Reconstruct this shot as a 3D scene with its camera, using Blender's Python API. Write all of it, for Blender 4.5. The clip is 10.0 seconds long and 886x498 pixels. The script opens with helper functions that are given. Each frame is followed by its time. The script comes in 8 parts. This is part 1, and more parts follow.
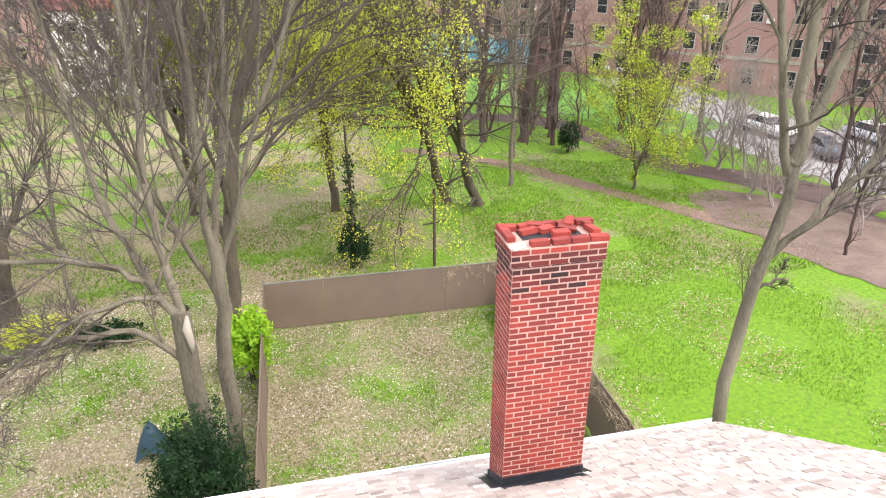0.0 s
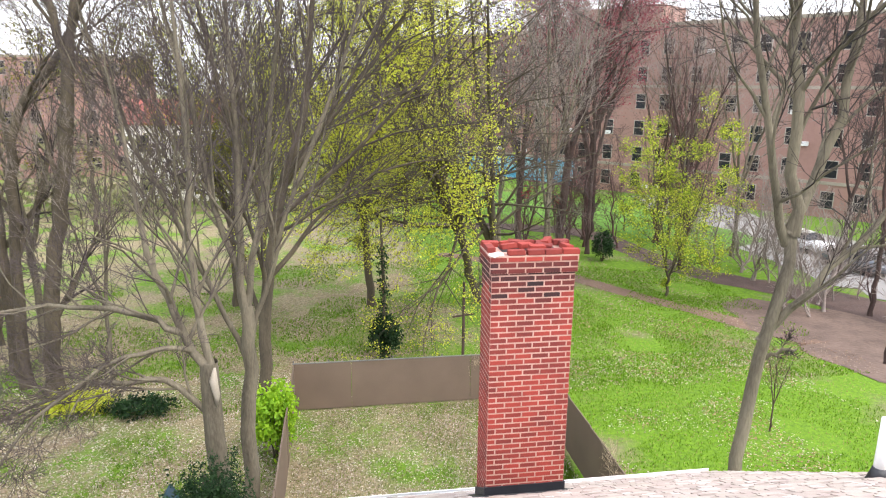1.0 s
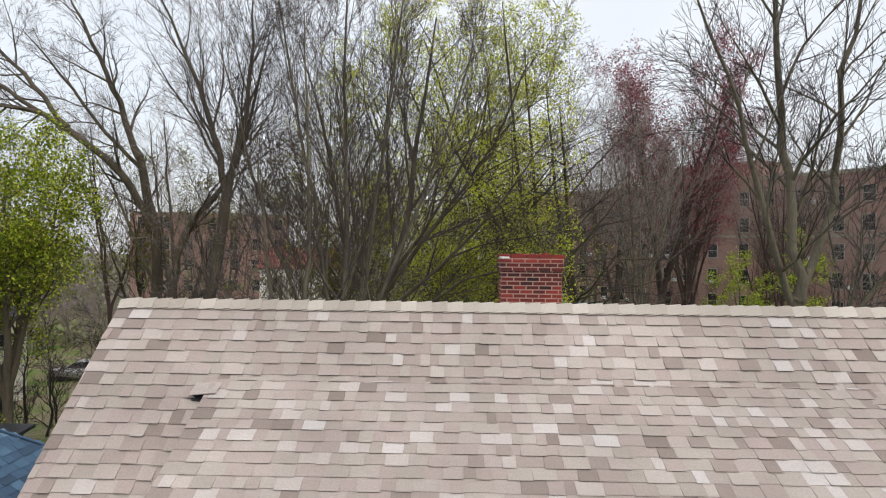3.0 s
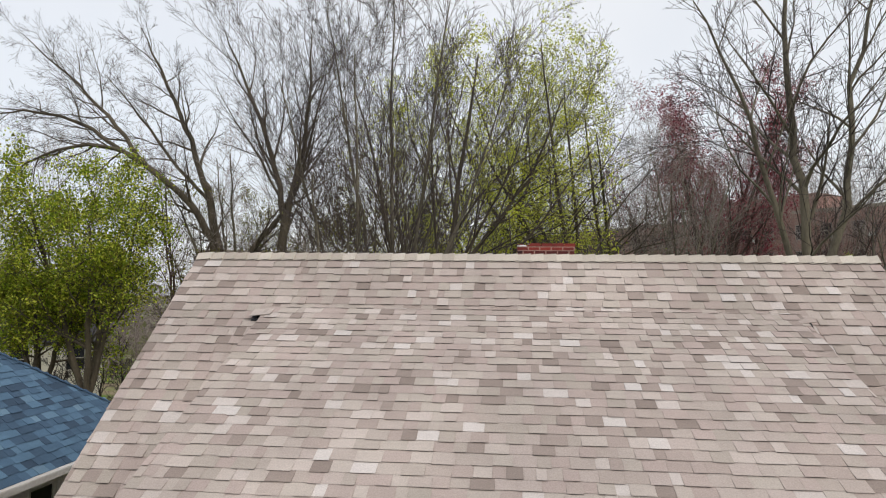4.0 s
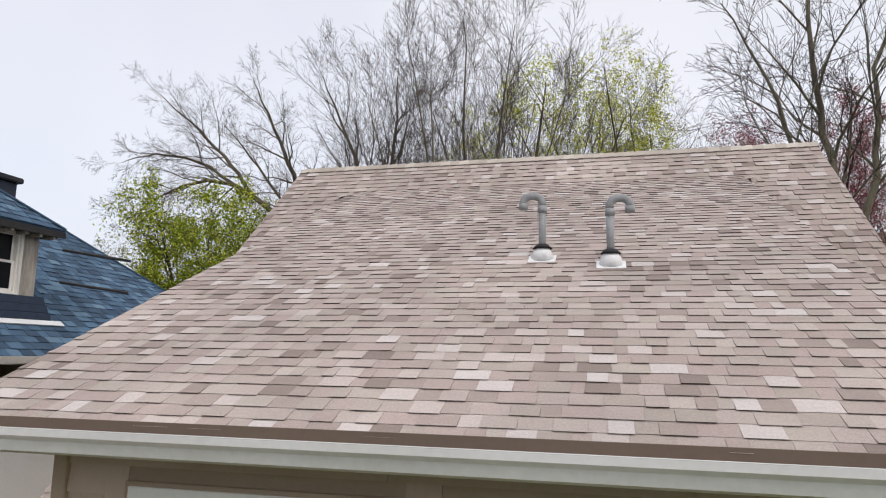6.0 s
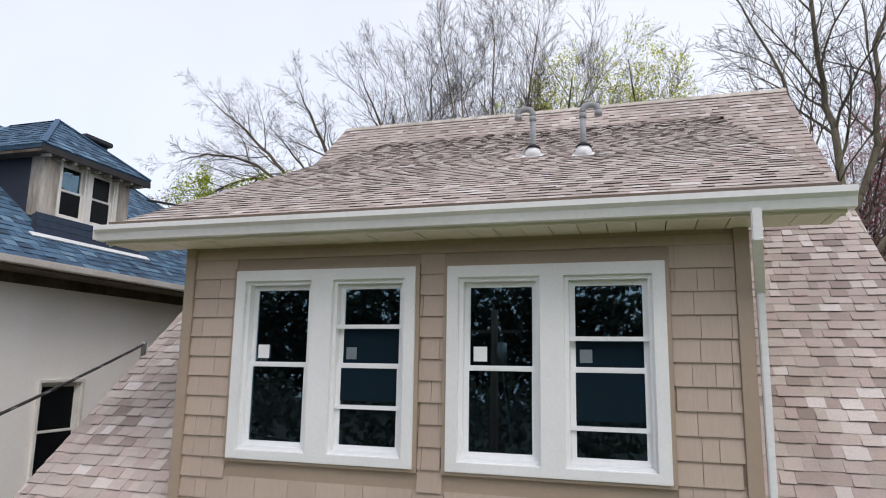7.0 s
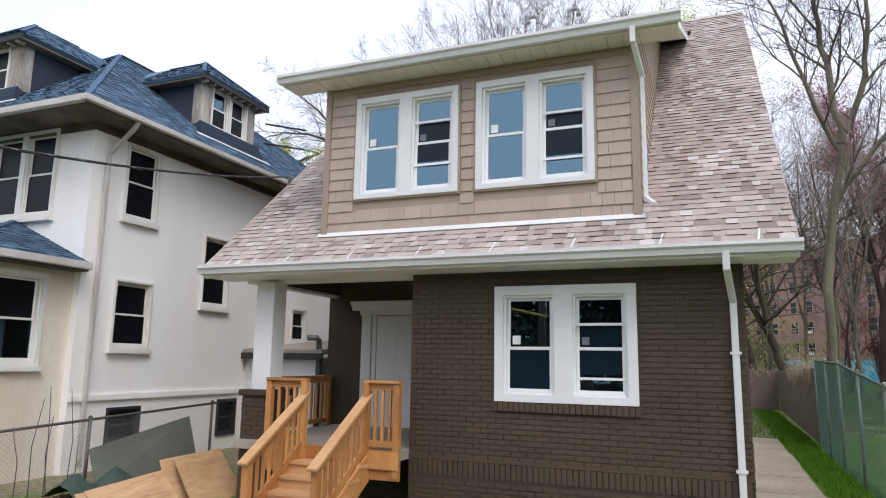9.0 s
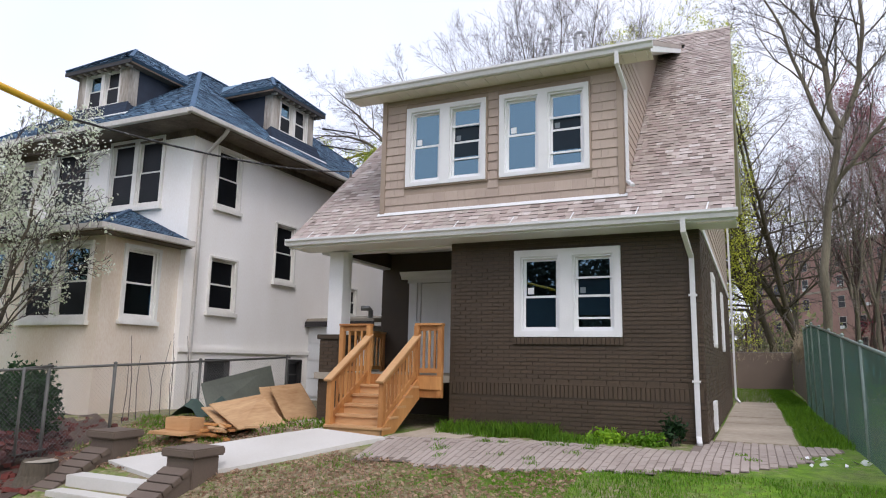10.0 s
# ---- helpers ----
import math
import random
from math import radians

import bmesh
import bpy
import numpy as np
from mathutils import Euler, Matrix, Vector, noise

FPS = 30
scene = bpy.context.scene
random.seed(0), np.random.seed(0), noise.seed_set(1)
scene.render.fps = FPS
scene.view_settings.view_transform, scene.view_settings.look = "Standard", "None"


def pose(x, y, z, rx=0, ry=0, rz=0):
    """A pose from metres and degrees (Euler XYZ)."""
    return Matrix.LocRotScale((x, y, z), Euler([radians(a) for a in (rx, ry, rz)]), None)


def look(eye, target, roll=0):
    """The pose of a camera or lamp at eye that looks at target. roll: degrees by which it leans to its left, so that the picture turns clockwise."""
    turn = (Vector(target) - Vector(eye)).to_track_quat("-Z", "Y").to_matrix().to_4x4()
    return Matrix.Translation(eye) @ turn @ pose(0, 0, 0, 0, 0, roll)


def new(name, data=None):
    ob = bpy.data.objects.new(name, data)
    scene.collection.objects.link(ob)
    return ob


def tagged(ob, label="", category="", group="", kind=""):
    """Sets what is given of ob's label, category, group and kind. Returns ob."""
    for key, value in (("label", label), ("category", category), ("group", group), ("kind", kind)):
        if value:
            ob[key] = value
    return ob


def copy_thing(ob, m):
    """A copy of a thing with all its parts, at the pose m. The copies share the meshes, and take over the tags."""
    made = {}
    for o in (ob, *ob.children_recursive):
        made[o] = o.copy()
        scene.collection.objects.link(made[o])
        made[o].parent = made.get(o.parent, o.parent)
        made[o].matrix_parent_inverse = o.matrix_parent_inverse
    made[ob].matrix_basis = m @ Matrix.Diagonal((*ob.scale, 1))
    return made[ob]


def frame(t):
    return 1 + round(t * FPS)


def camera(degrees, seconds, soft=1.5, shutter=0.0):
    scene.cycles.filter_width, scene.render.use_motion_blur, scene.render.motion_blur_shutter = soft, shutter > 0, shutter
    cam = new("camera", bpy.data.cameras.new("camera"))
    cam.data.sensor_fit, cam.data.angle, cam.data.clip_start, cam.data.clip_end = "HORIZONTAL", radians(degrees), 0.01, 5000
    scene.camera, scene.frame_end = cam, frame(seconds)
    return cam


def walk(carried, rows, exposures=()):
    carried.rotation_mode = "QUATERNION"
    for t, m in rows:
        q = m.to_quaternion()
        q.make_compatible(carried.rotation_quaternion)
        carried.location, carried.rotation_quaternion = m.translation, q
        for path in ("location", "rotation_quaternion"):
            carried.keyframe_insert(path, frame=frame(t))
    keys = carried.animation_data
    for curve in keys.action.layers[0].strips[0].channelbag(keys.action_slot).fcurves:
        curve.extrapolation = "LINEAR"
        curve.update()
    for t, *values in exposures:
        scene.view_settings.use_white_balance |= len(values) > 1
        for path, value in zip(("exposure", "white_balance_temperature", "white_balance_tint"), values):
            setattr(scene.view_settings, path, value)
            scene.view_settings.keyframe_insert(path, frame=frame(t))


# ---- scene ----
cam = camera(66.9, 10.0, soft=1.1)
METRES, EYE, TILT, LEAN, TURN = 21.2, 12.8, 0.0, 0.0, -12.9
ROWS = [
    (0.0, 0.0, 0.0, 0.0, 0.02, -23.8, -0.03),
    (0.5, 0.0149, -0.025, -0.0194, 1.94, -18.47, -0.31),
    (1.0, 0.0303, -0.0573, -0.0391, 4.11, -13.6, -0.55),
    (1.5, 0.0482, -0.0962, -0.0596, 6.55, -9.68, -0.68),
    (2.0, 0.0673, -0.1387, -0.0789, 8.93, -6.02, -0.77),
    (2.5, 0.0881, -0.1812, -0.0986, 11.38, -2.56, -0.73),
    (4.0, 0.1536, -0.2813, -0.165, 18.54, 3.71, -0.65),
    (4.5, 0.1714, -0.303, -0.1907, 20.81, 5.29, -0.67),
    (5.0, 0.1894, -0.323, -0.2197, 22.82, 6.79, -0.7),
    (6.5, 0.2496, -0.4017, -0.3241, 27.97, 9.44, -0.88),
    (7.0, 0.2734, -0.4329, -0.3605, 29.58, 9.78, -0.92),
    (7.5, 0.2961, -0.4638, -0.3967, 31.03, 9.85, -0.92),
    (8.0, 0.3189, -0.4955, -0.4332, 32.36, 9.78, -0.93),
    (8.5, 0.345, -0.5311, -0.4701, 33.55, 9.65, -0.95),
    (9.0, 0.3764, -0.5737, -0.5063, 34.75, 9.51, -0.96),
    (9.5, 0.4139, -0.6252, -0.536, 36.2, 9.44, -1.02),
    (10.0, 0.4498, -0.677, -0.55, 37.55, 9.53, -1.07),
]
# seconds, stops, kelvin, tint: the camera closes down as the sky comes in
EXPOSURES = [(0.0, 1.78, 6550, 14), (0.5, 1.71, 6550, 14), (1.0, 1.55, 6500, 13), (1.5, 0.83, 6500, 12), (2.0, 0.45, 6500, 11), (2.5, 0.25, 6500, 10), (4.0, 0.0, 6650, 10), (4.5, -0.02, 6650, 11), (5.0, -0.12, 6650, 12), (6.5, 0.1, 6450, 14), (7.5, 0.22, 6150, 14), (8.5, 0.44, 6100, 14), (10.0, 0.35, 6100, 17)]
walk(cam, [(t, pose(0, 0, EYE, TILT, LEAN, TURN) @ pose(METRES * x, METRES * y, METRES * z, 90 + pitch, roll, yaw)) for t, x, y, z, yaw, pitch, roll in ROWS], EXPOSURES)
# ---- world and light ----
world = bpy.data.worlds.new("overcast_world")
scene.world = world
world.use_nodes = True
wn = world.node_tree
sky = wn.nodes.new("ShaderNodeTexSky")
sky.sky_type = 'NISHITA'
sky.sun_disc = False
sky.sun_elevation = radians(50)
sky.sun_rotation = radians(138)
sky.air_density, sky.dust_density, sky.ozone_density = 1.0, 4.0, 1.0
bg_sky = wn.nodes["Background"]
bg_sky.inputs["Strength"].default_value = 0.05
wn.links.new(sky.outputs["Color"], bg_sky.inputs["Color"])
# cloud deck: an even bright layer with slow mottling, as under an overcast sky
cloud_bg = wn.nodes.new("ShaderNodeBackground")
cloud_tc = wn.nodes.new("ShaderNodeTexCoord")
cloud_no = wn.nodes.new("ShaderNodeTexNoise")
cloud_no.inputs["Scale"].default_value = 1.6
cloud_no.inputs["Detail"].default_value = 4
cloud_rp = wn.nodes.new("ShaderNodeValToRGB")
cloud_rp.color_ramp.elements[0].position, cloud_rp.color_ramp.elements[0].color = 0.3, (0.76, 0.80, 0.86, 1)
cloud_rp.color_ramp.elements[1].position, cloud_rp.color_ramp.elements[1].color = 0.7, (0.95, 0.96, 0.97, 1)
wn.links.new(cloud_tc.outputs["Generated"], cloud_no.inputs["Vector"])
wn.links.new(cloud_no.outputs["Fac"], cloud_rp.inputs["Fac"])
wn.links.new(cloud_rp.outputs["Color"], cloud_bg.inputs["Color"])
cloud_bg.inputs["Strength"].default_value = 0.82
add_bg = wn.nodes.new("ShaderNodeAddShader")
wn.links.new(bg_sky.outputs[0], add_bg.inputs[0])
wn.links.new(cloud_bg.outputs[0], add_bg.inputs[1])
wn.links.new(add_bg.outputs[0], wn.nodes["World Output"].inputs["Surface"])
sun_data = bpy.data.lights.new("sun", 'SUN')
sun_data.energy, sun_data.angle, sun_data.color = 0.9, radians(25), (1.0, 0.97, 0.92)
sun = new("sun", sun_data)
sun.matrix_world = look((16, -18, 30), (0, 0, 0))

# ---- mesh tools ----
class MB:
    """Collects vertices and faces of one mesh."""
    def __init__(self):
        self.v, self.f, self.m = [], [], []

    def add(self, verts, faces, mi=0):
        n = len(self.v)
        self.v += [tuple(p) for p in verts]
        self.f += [tuple(i + n for i in q) for q in faces]
        self.m += [mi] * len(faces)
        return self

    def box(self, x0, x1, y0, y1, z0, z1, mi=0):
        return self.add([(x0, y0, z0), (x1, y0, z0), (x1, y1, z0), (x0, y1, z0), (x0, y0, z1), (x1, y0, z1), (x1, y1, z1), (x0, y1, z1)],
                        [(0, 3, 2, 1), (4, 5, 6, 7), (0, 1, 5, 4), (1, 2, 6, 5), (2, 3, 7, 6), (3, 0, 4, 7)], mi)

    def obox(self, centre, size, m, mi=0):
        """A box of that size round centre, turned by the 3x3 matrix m."""
        c, s = Vector(centre), [a / 2 for a in size]
        vs = [c + m @ Vector((sx * s[0], sy * s[1], sz * s[2])) for sz in (-1, 1) for sx, sy in ((-1, -1), (1, -1), (1, 1), (-1, 1))]
        return self.add(vs, [(0, 3, 2, 1), (4, 5, 6, 7), (0, 1, 5, 4), (1, 2, 6, 5), (2, 3, 7, 6), (3, 0, 4, 7)], mi)

    def beam(self, a, b, w, h, mi=0):
        """A straight timber from a to b, w wide and h high."""
        a, b = Vector(a), Vector(b)
        d = b - a
        m = d.to_track_quat('X', 'Z').to_matrix()
        return self.obox((a + b) / 2, (d.length, w, h), m, mi)

    def slab(self, pts, thick, mi=0):
        """A flat polygon given a thickness against its normal."""
        p = [Vector(q) for q in pts]
        n = (p[1] - p[0]).cross(p[2] - p[0]).normalized()
        k = len(p)
        vs = p + [q - n * thick for q in p]
        fs = [tuple(range(k)), tuple(range(2 * k - 1, k - 1, -1))]
        fs += [(i, i + k, (i + 1) % k + k, (i + 1) % k) for i in range(k)]
        return self.add(vs, fs, mi)

    def prism(self, profile, a, b, axis, mi=0):
        """A profile of (u, v) points swept from a to b along axis x or y."""
        k = len(profile)
        mk = (lambda s, u, v: (s, u, v)) if axis == 'x' else (lambda s, u, v: (u, s, v))
        vs = [mk(a, u, v) for u, v in profile] + [mk(b, u, v) for u, v in profile]
        fs = [tuple(range(k))[::-1], tuple(range(k, 2 * k))] + [(i, (i + 1) % k, (i + 1) % k + k, i + k) for i in range(k)]
        return self.add(vs, fs, mi)

    def tube(self, pts, radii, sides=8, mi=0, caps=True):
        pts = [Vector(p) for p in pts]
        if not hasattr(radii, "__len__"):
            radii = [radii] * len(pts)
        n0 = len(self.v)
        for i, p in enumerate(pts):
            d = (pts[min(i + 1, len(pts) - 1)] - pts[max(i - 1, 0)])
            d = d.normalized() if d.length > 1e-9 else Vector((0, 0, 1))
            u = d.cross(Vector((0.31, 0.95, 0.07)) if abs(d.y) < 0.9 else Vector((1, 0, 0.1))).normalized()
            w = d.cross(u)
            for k in range(sides):
                a = 2 * math.pi * k / sides
                self.v.append(tuple(p + (u * math.cos(a) + w * math.sin(a)) * radii[i]))
        for i in range(len(pts) - 1):
            for k in range(sides):
                q, r = n0 + i * sides + k, n0 + i * sides + (k + 1) % sides
                self.f.append((q, q + sides, r + sides, r))
                self.m.append(mi)
        if caps:
            self.f.append(tuple(n0 + k for k in range(sides)))
            self.f.append(tuple(n0 + (len(pts) - 1) * sides + k for k in range(sides - 1, -1, -1)))
            self.m += [mi, mi]
        return self

    def mesh(self, name, mats, smooth=False, bevel=0.0, fix=True):
        me = bpy.data.meshes.new(name)
        me.from_pydata(self.v, [], self.f)
        for ma in (mats if isinstance(mats, (list, tuple)) else [mats]):
            me.materials.append(ma)
        if any(self.m):
            me.polygons.foreach_set("material_index", self.m)
        if (bevel or fix) and len(self.v) < 30000:
            bm = bmesh.new()
            bm.from_mesh(me)
            if bevel:
                bmesh.ops.bevel(bm, geom=[e for e in bm.edges if e.is_manifold and e.calc_face_angle(0) > 0.5], offset=bevel, segments=2, affect='EDGES', clamp_overlap=True)
            if fix:
                bmesh.ops.recalc_face_normals(bm, faces=bm.faces)
            bm.to_mesh(me)
            bm.free()
        if smooth:
            me.polygons.foreach_set("use_smooth", [True] * len(me.polygons))
        me.update()
        return me


def part(name, mb, mats, parent, label="", bevel=0.0, smooth=False, fix=True):
    """One mesh object under a thing or a part."""
    ob = new(name, mb.mesh(name, mats, smooth, bevel, fix) if isinstance(mb, MB) else mb)
    ob.parent = parent
    if label:
        ob["label"] = label
    return ob


def thing(name, label, category, group="", kind="", at=(0, 0, 0)):
    ob = new(name)
    ob.location = at
    ob.empty_display_size = 0.2
    return tagged(ob, label, category, group, kind)


def solid(name, mb, mats, label, category, group="", kind="", bevel=0.0, smooth=False, fix=True):
    return tagged(new(name, mb.mesh(name, mats, smooth, bevel, fix)), label, category, group, kind)


# ---- materials ----
def rgb(r, g, b):
    return tuple(((c / 255) / 12.92 if c / 255 <= 0.04045 else ((c / 255 + 0.055) / 1.055) ** 2.4) for c in (r, g, b)) + (1,)


def mat(name, c1, c2=None, rough=0.8, scale=3.0, fine=40.0, bump=0.15, metal=0.0, spread=0.35, rand=0.0, island=False, mottle=None, coat=0.0, stretch=(1, 1, 1), dist=0.01, object_space=True):
    """Base colour from two noises (broad stains, fine grain), bump from the fine one; rand: how far pieces differ from each other."""
    m = bpy.data.materials.new(name)
    m.use_nodes = True
    nt = m.node_tree
    N, L = nt.nodes, nt.links
    b = N["Principled BSDF"]
    b.inputs["Roughness"].default_value, b.inputs["Metallic"].default_value = rough, metal
    if coat:
        b.inputs["Coat Weight"].default_value = coat
    tc = N.new("ShaderNodeTexCoord")
    geo = N.new("ShaderNodeNewGeometry")
    mp = N.new("ShaderNodeMapping")
    mp.inputs["Scale"].default_value = stretch
    L.new(geo.outputs["Position"], mp.inputs["Vector"])
    n1, n2 = N.new("ShaderNodeTexNoise"), N.new("ShaderNodeTexNoise")
    n1.inputs["Scale"].default_value, n1.inputs["Detail"].default_value = scale, 5
    n2.inputs["Scale"].default_value, n2.inputs["Detail"].default_value = fine, 4
    L.new(mp.outputs[0], n1.inputs["Vector"])
    L.new(mp.outputs[0], n2.inputs["Vector"])
    mix = N.new("ShaderNodeMix")
    mix.data_type = 'RGBA'
    c2 = c2 or tuple(c * 0.8 for c in c1[:3]) + (1,)
    mix.inputs["A"].default_value, mix.inputs["B"].default_value = c1, c2
    ad = N.new("ShaderNodeMath")
    ad.operation = 'MULTIPLY_ADD'
    L.new(n2.outputs["Fac"], ad.inputs[0])
    ad.inputs[1].default_value = 0.5
    L.new(n1.outputs["Fac"], ad.inputs[2])
    rm = N.new("ShaderNodeMapRange")
    rm.inputs["From Min"].default_value, rm.inputs["From Max"].default_value = 0.75 - spread, 0.75 + spread
    L.new(ad.outputs[0], rm.inputs["Value"])
    fac = rm.outputs[0]
    if rand:
        src = geo.outputs["Random Per Island"] if island else N.new("ShaderNodeObjectInfo").outputs["Random"]
        lift = N.new("ShaderNodeMath")
        lift.operation = 'MULTIPLY_ADD'
        L.new(src, lift.inputs[0])
        lift.inputs[1].default_value = rand
        lift.inputs[2].default_value = -rand / 2
        s2 = N.new("ShaderNodeMath")
        s2.operation, s2.use_clamp = 'ADD', True
        L.new(lift.outputs[0], s2.inputs[0])
        L.new(fac, s2.inputs[1])
        fac = s2.outputs[0]
    L.new(fac, mix.inputs["Factor"])
    L.new(mix.outputs["Result"], b.inputs["Base Color"])
    if bump:
        bp = N.new("ShaderNodeBump")
        bp.inputs["Strength"].default_value, bp.inputs["Distance"].default_value = bump, dist
        L.new(n2.outputs["Fac"], bp.inputs["Height"])
        L.new(bp.outputs[0], b.inputs["Normal"])
    return m


def shingle_mat(name, stops, island):
    """Granule-coated shingle: each tab takes its own tone from the ramp, with fine granules and faint weathering."""
    m = mat(name, (1, 1, 1, 1), rough=0.95, fine=140, bump=0.35, dist=0.004)
    nt = m.node_tree
    N, L = nt.nodes, nt.links
    src = N.new("ShaderNodeNewGeometry").outputs["Random Per Island"] if island else N.new("ShaderNodeObjectInfo").outputs["Random"]
    rp = N.new("ShaderNodeValToRGB")
    els = rp.color_ramp.elements
    els[0].position, els[0].color = stops[0]
    els[1].position, els[1].color = stops[-1]
    for p, c in stops[1:-1]:
        e = els.new(p)
        e.color = c
    L.new(src, rp.inputs["Fac"])
    g = N.new("ShaderNodeTexNoise")
    g.inputs["Scale"].default_value, g.inputs["Detail"].default_value = 90, 6
    st = N.new("ShaderNodeTexNoise")
    st.inputs["Scale"].default_value, st.inputs["Detail"].default_value = 0.9, 5
    pos = N.new("ShaderNodeNewGeometry").outputs["Position"]
    L.new(pos, g.inputs["Vector"])
    L.new(pos, st.inputs["Vector"])
    mr, mr2 = N.new("ShaderNodeMapRange"), N.new("ShaderNodeMapRange")
    mr.inputs["To Min"].default_value, mr.inputs["To Max"].default_value = 0.72, 1.28
    mr2.inputs["From Min"].default_value, mr2.inputs["From Max"].default_value = 0.3, 0.7
    mr2.inputs["To Min"].default_value, mr2.inputs["To Max"].default_value = 0.84, 1.1
    L.new(g.outputs["Fac"], mr.inputs["Value"])
    L.new(st.outputs["Fac"], mr2.inputs["Value"])
    mu = N.new("ShaderNodeMath")
    mu.operation = 'MULTIPLY'
    L.new(mr.outputs[0], mu.inputs[0])
    L.new(mr2.outputs[0], mu.inputs[1])
    vm = N.new("ShaderNodeVectorMath")
    vm.operation = 'SCALE'
    L.new(rp.outputs["Color"], vm.inputs[0])
    L.new(mu.outputs[0], vm.inputs["Scale"])
    L.new(vm.outputs[0], N["Principled BSDF"].inputs["Base Color"])
    return m


TAN = [(0.0, rgb(136, 123, 115)), (0.12, rgb(164, 150, 142)), (0.30, rgb(174, 158, 151)), (0.46, rgb(166, 156, 146)), (0.62, rgb(178, 164, 157)), (0.78, rgb(175, 165, 155)), (0.90, rgb(187, 175, 167)), (0.96, rgb(196, 187, 181)), (1.0, rgb(201, 194, 189))]
BLUE = [(0.0, rgb(50, 70, 90)), (0.5, rgb(70, 97, 121)), (0.85, rgb(82, 112, 136)), (1.0, rgb(104, 132, 152))]
M_ridge = shingle_mat("pale_ridge_shingle", [(0.0, rgb(176, 166, 154)), (1.0, rgb(204, 196, 184))], False)
# Cut asphalt edges; their dark tone also stands in for the tabs' shadow lines.
M_edge = mat("asphalt_edge_shadow_line", rgb(114, 101, 94), rgb(86, 76, 71), 0.95, 8, 80, 0.1)
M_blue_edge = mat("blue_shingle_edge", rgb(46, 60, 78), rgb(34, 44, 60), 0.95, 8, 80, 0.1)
M_bluecap = shingle_mat("blue_hip_shingle", [(0.0, rgb(62, 86, 110)), (1.0, rgb(72, 98, 124))], False)
M_shingle = shingle_mat("tan_shingle", TAN, False)
M_shingle_f = shingle_mat("tan_shingle_field", TAN, True)
M_blue_f = shingle_mat("blue_shingle_field", BLUE, True)
M_white = mat("white_paint", rgb(236, 237, 236), rgb(214, 215, 214), 0.45, 1.2, 60, 0.05)
M_vinyl = mat("white_vinyl", rgb(240, 241, 241), rgb(224, 226, 227), 0.35, 1.0, 30, 0.02)
M_soffit = mat("soffit_vinyl", rgb(222, 216, 202), rgb(206, 199, 184), 0.5, 1.5, 40, 0.05)
M_gutter = mat("white_gutter", rgb(232, 233, 233), rgb(208, 208, 206), 0.35, 0.9, 25, 0.03)
M_siding = mat("taupe_siding", rgb(183, 166, 151), rgb(167, 150, 136), 0.6, 1.0, 50, 0.2, stretch=(1, 1, 0.15), rand=0.5)
M_sid_trim = mat("taupe_trim", rgb(166, 149, 131), rgb(152, 135, 118), 0.55, 1.0, 30, 0.05)
M_brownbrick = mat("brown_painted_brick", rgb(82, 67, 50), rgb(64, 52, 38), 0.6, 1.1, 45, 0.5, rand=0.3)
M_brownbrick_f = mat("brown_painted_brick_field", rgb(82, 67, 50), rgb(64, 52, 38), 0.6, 1.1, 45, 0.5, rand=0.3, island=True)
M_brownmortar = mat("brown_painted_mortar", rgb(70, 58, 44), rgb(54, 44, 32), 0.62, 1.4, 60, 0.4)
M_redbrick = mat("red_brick", rgb(150, 56, 46), rgb(104, 40, 36), 0.85, 2.0, 60, 0.4, rand=0.8)
M_redbrick_f = mat("red_brick_field", rgb(150, 56, 46), rgb(104, 40, 36), 0.85, 2.0, 60, 0.4, rand=0.8, island=True)
M_mortar = mat("pale_mortar", rgb(192, 164, 150), rgb(150, 112, 102), 0.95, 5, 90, 0.5)
M_tar = mat("black_flashing", rgb(44, 46, 52), rgb(30, 31, 36), 0.5, 6, 50, 0.4)
M_roomshade = mat("room_shade_sheet", rgb(40, 42, 46), rgb(26, 27, 30), 0.9, 1, 10, 0)
M_cedar = mat("new_cedar", rgb(203, 150, 90), rgb(150, 96, 48), 0.6, 2.2, 26, 0.15, stretch=(1, 1, 0.25), rand=0.5)
M_tread = mat("tread_wood", rgb(208, 168, 122), rgb(178, 134, 88), 0.65, 1.5, 26, 0.15, stretch=(0.2, 1, 1))
M_ply = mat("plywood", rgb(210, 176, 132), rgb(152, 112, 72), 0.75, 3.2, 22, 0.15, stretch=(1, 0.2, 1), rand=0.5)
M_concrete = mat("pale_concrete", rgb(206, 204, 198), rgb(186, 182, 174), 0.9, 0.8, 50, 0.15)
M_oldconc = mat("old_concrete", rgb(176, 168, 154), rgb(128, 120, 106), 0.95, 0.7, 40, 0.25)
M_walk = mat("worn_walk_concrete", rgb(200, 188, 170), rgb(124, 111, 92), 0.95, 0.55, 9, 0.3, spread=0.42)
M_paver = mat("paver", rgb(172, 160, 150), rgb(146, 134, 124), 0.9, 1.2, 50, 0.3, rand=0.35)
M_paver_f = mat("paver_field", rgb(172, 160, 150), rgb(146, 134, 124), 0.9, 1.2, 50, 0.3, rand=0.35, island=True)
M_bed = mat("paver_bed", rgb(132, 118, 108), rgb(98, 88, 78), 1.0, 4, 60, 0.4)
M_stucco = mat("cream_stucco", rgb(250, 249, 246), rgb(235, 230, 221), 0.95, 0.55, 45, 0.45, stretch=(1, 1, 0.35), spread=0.28)
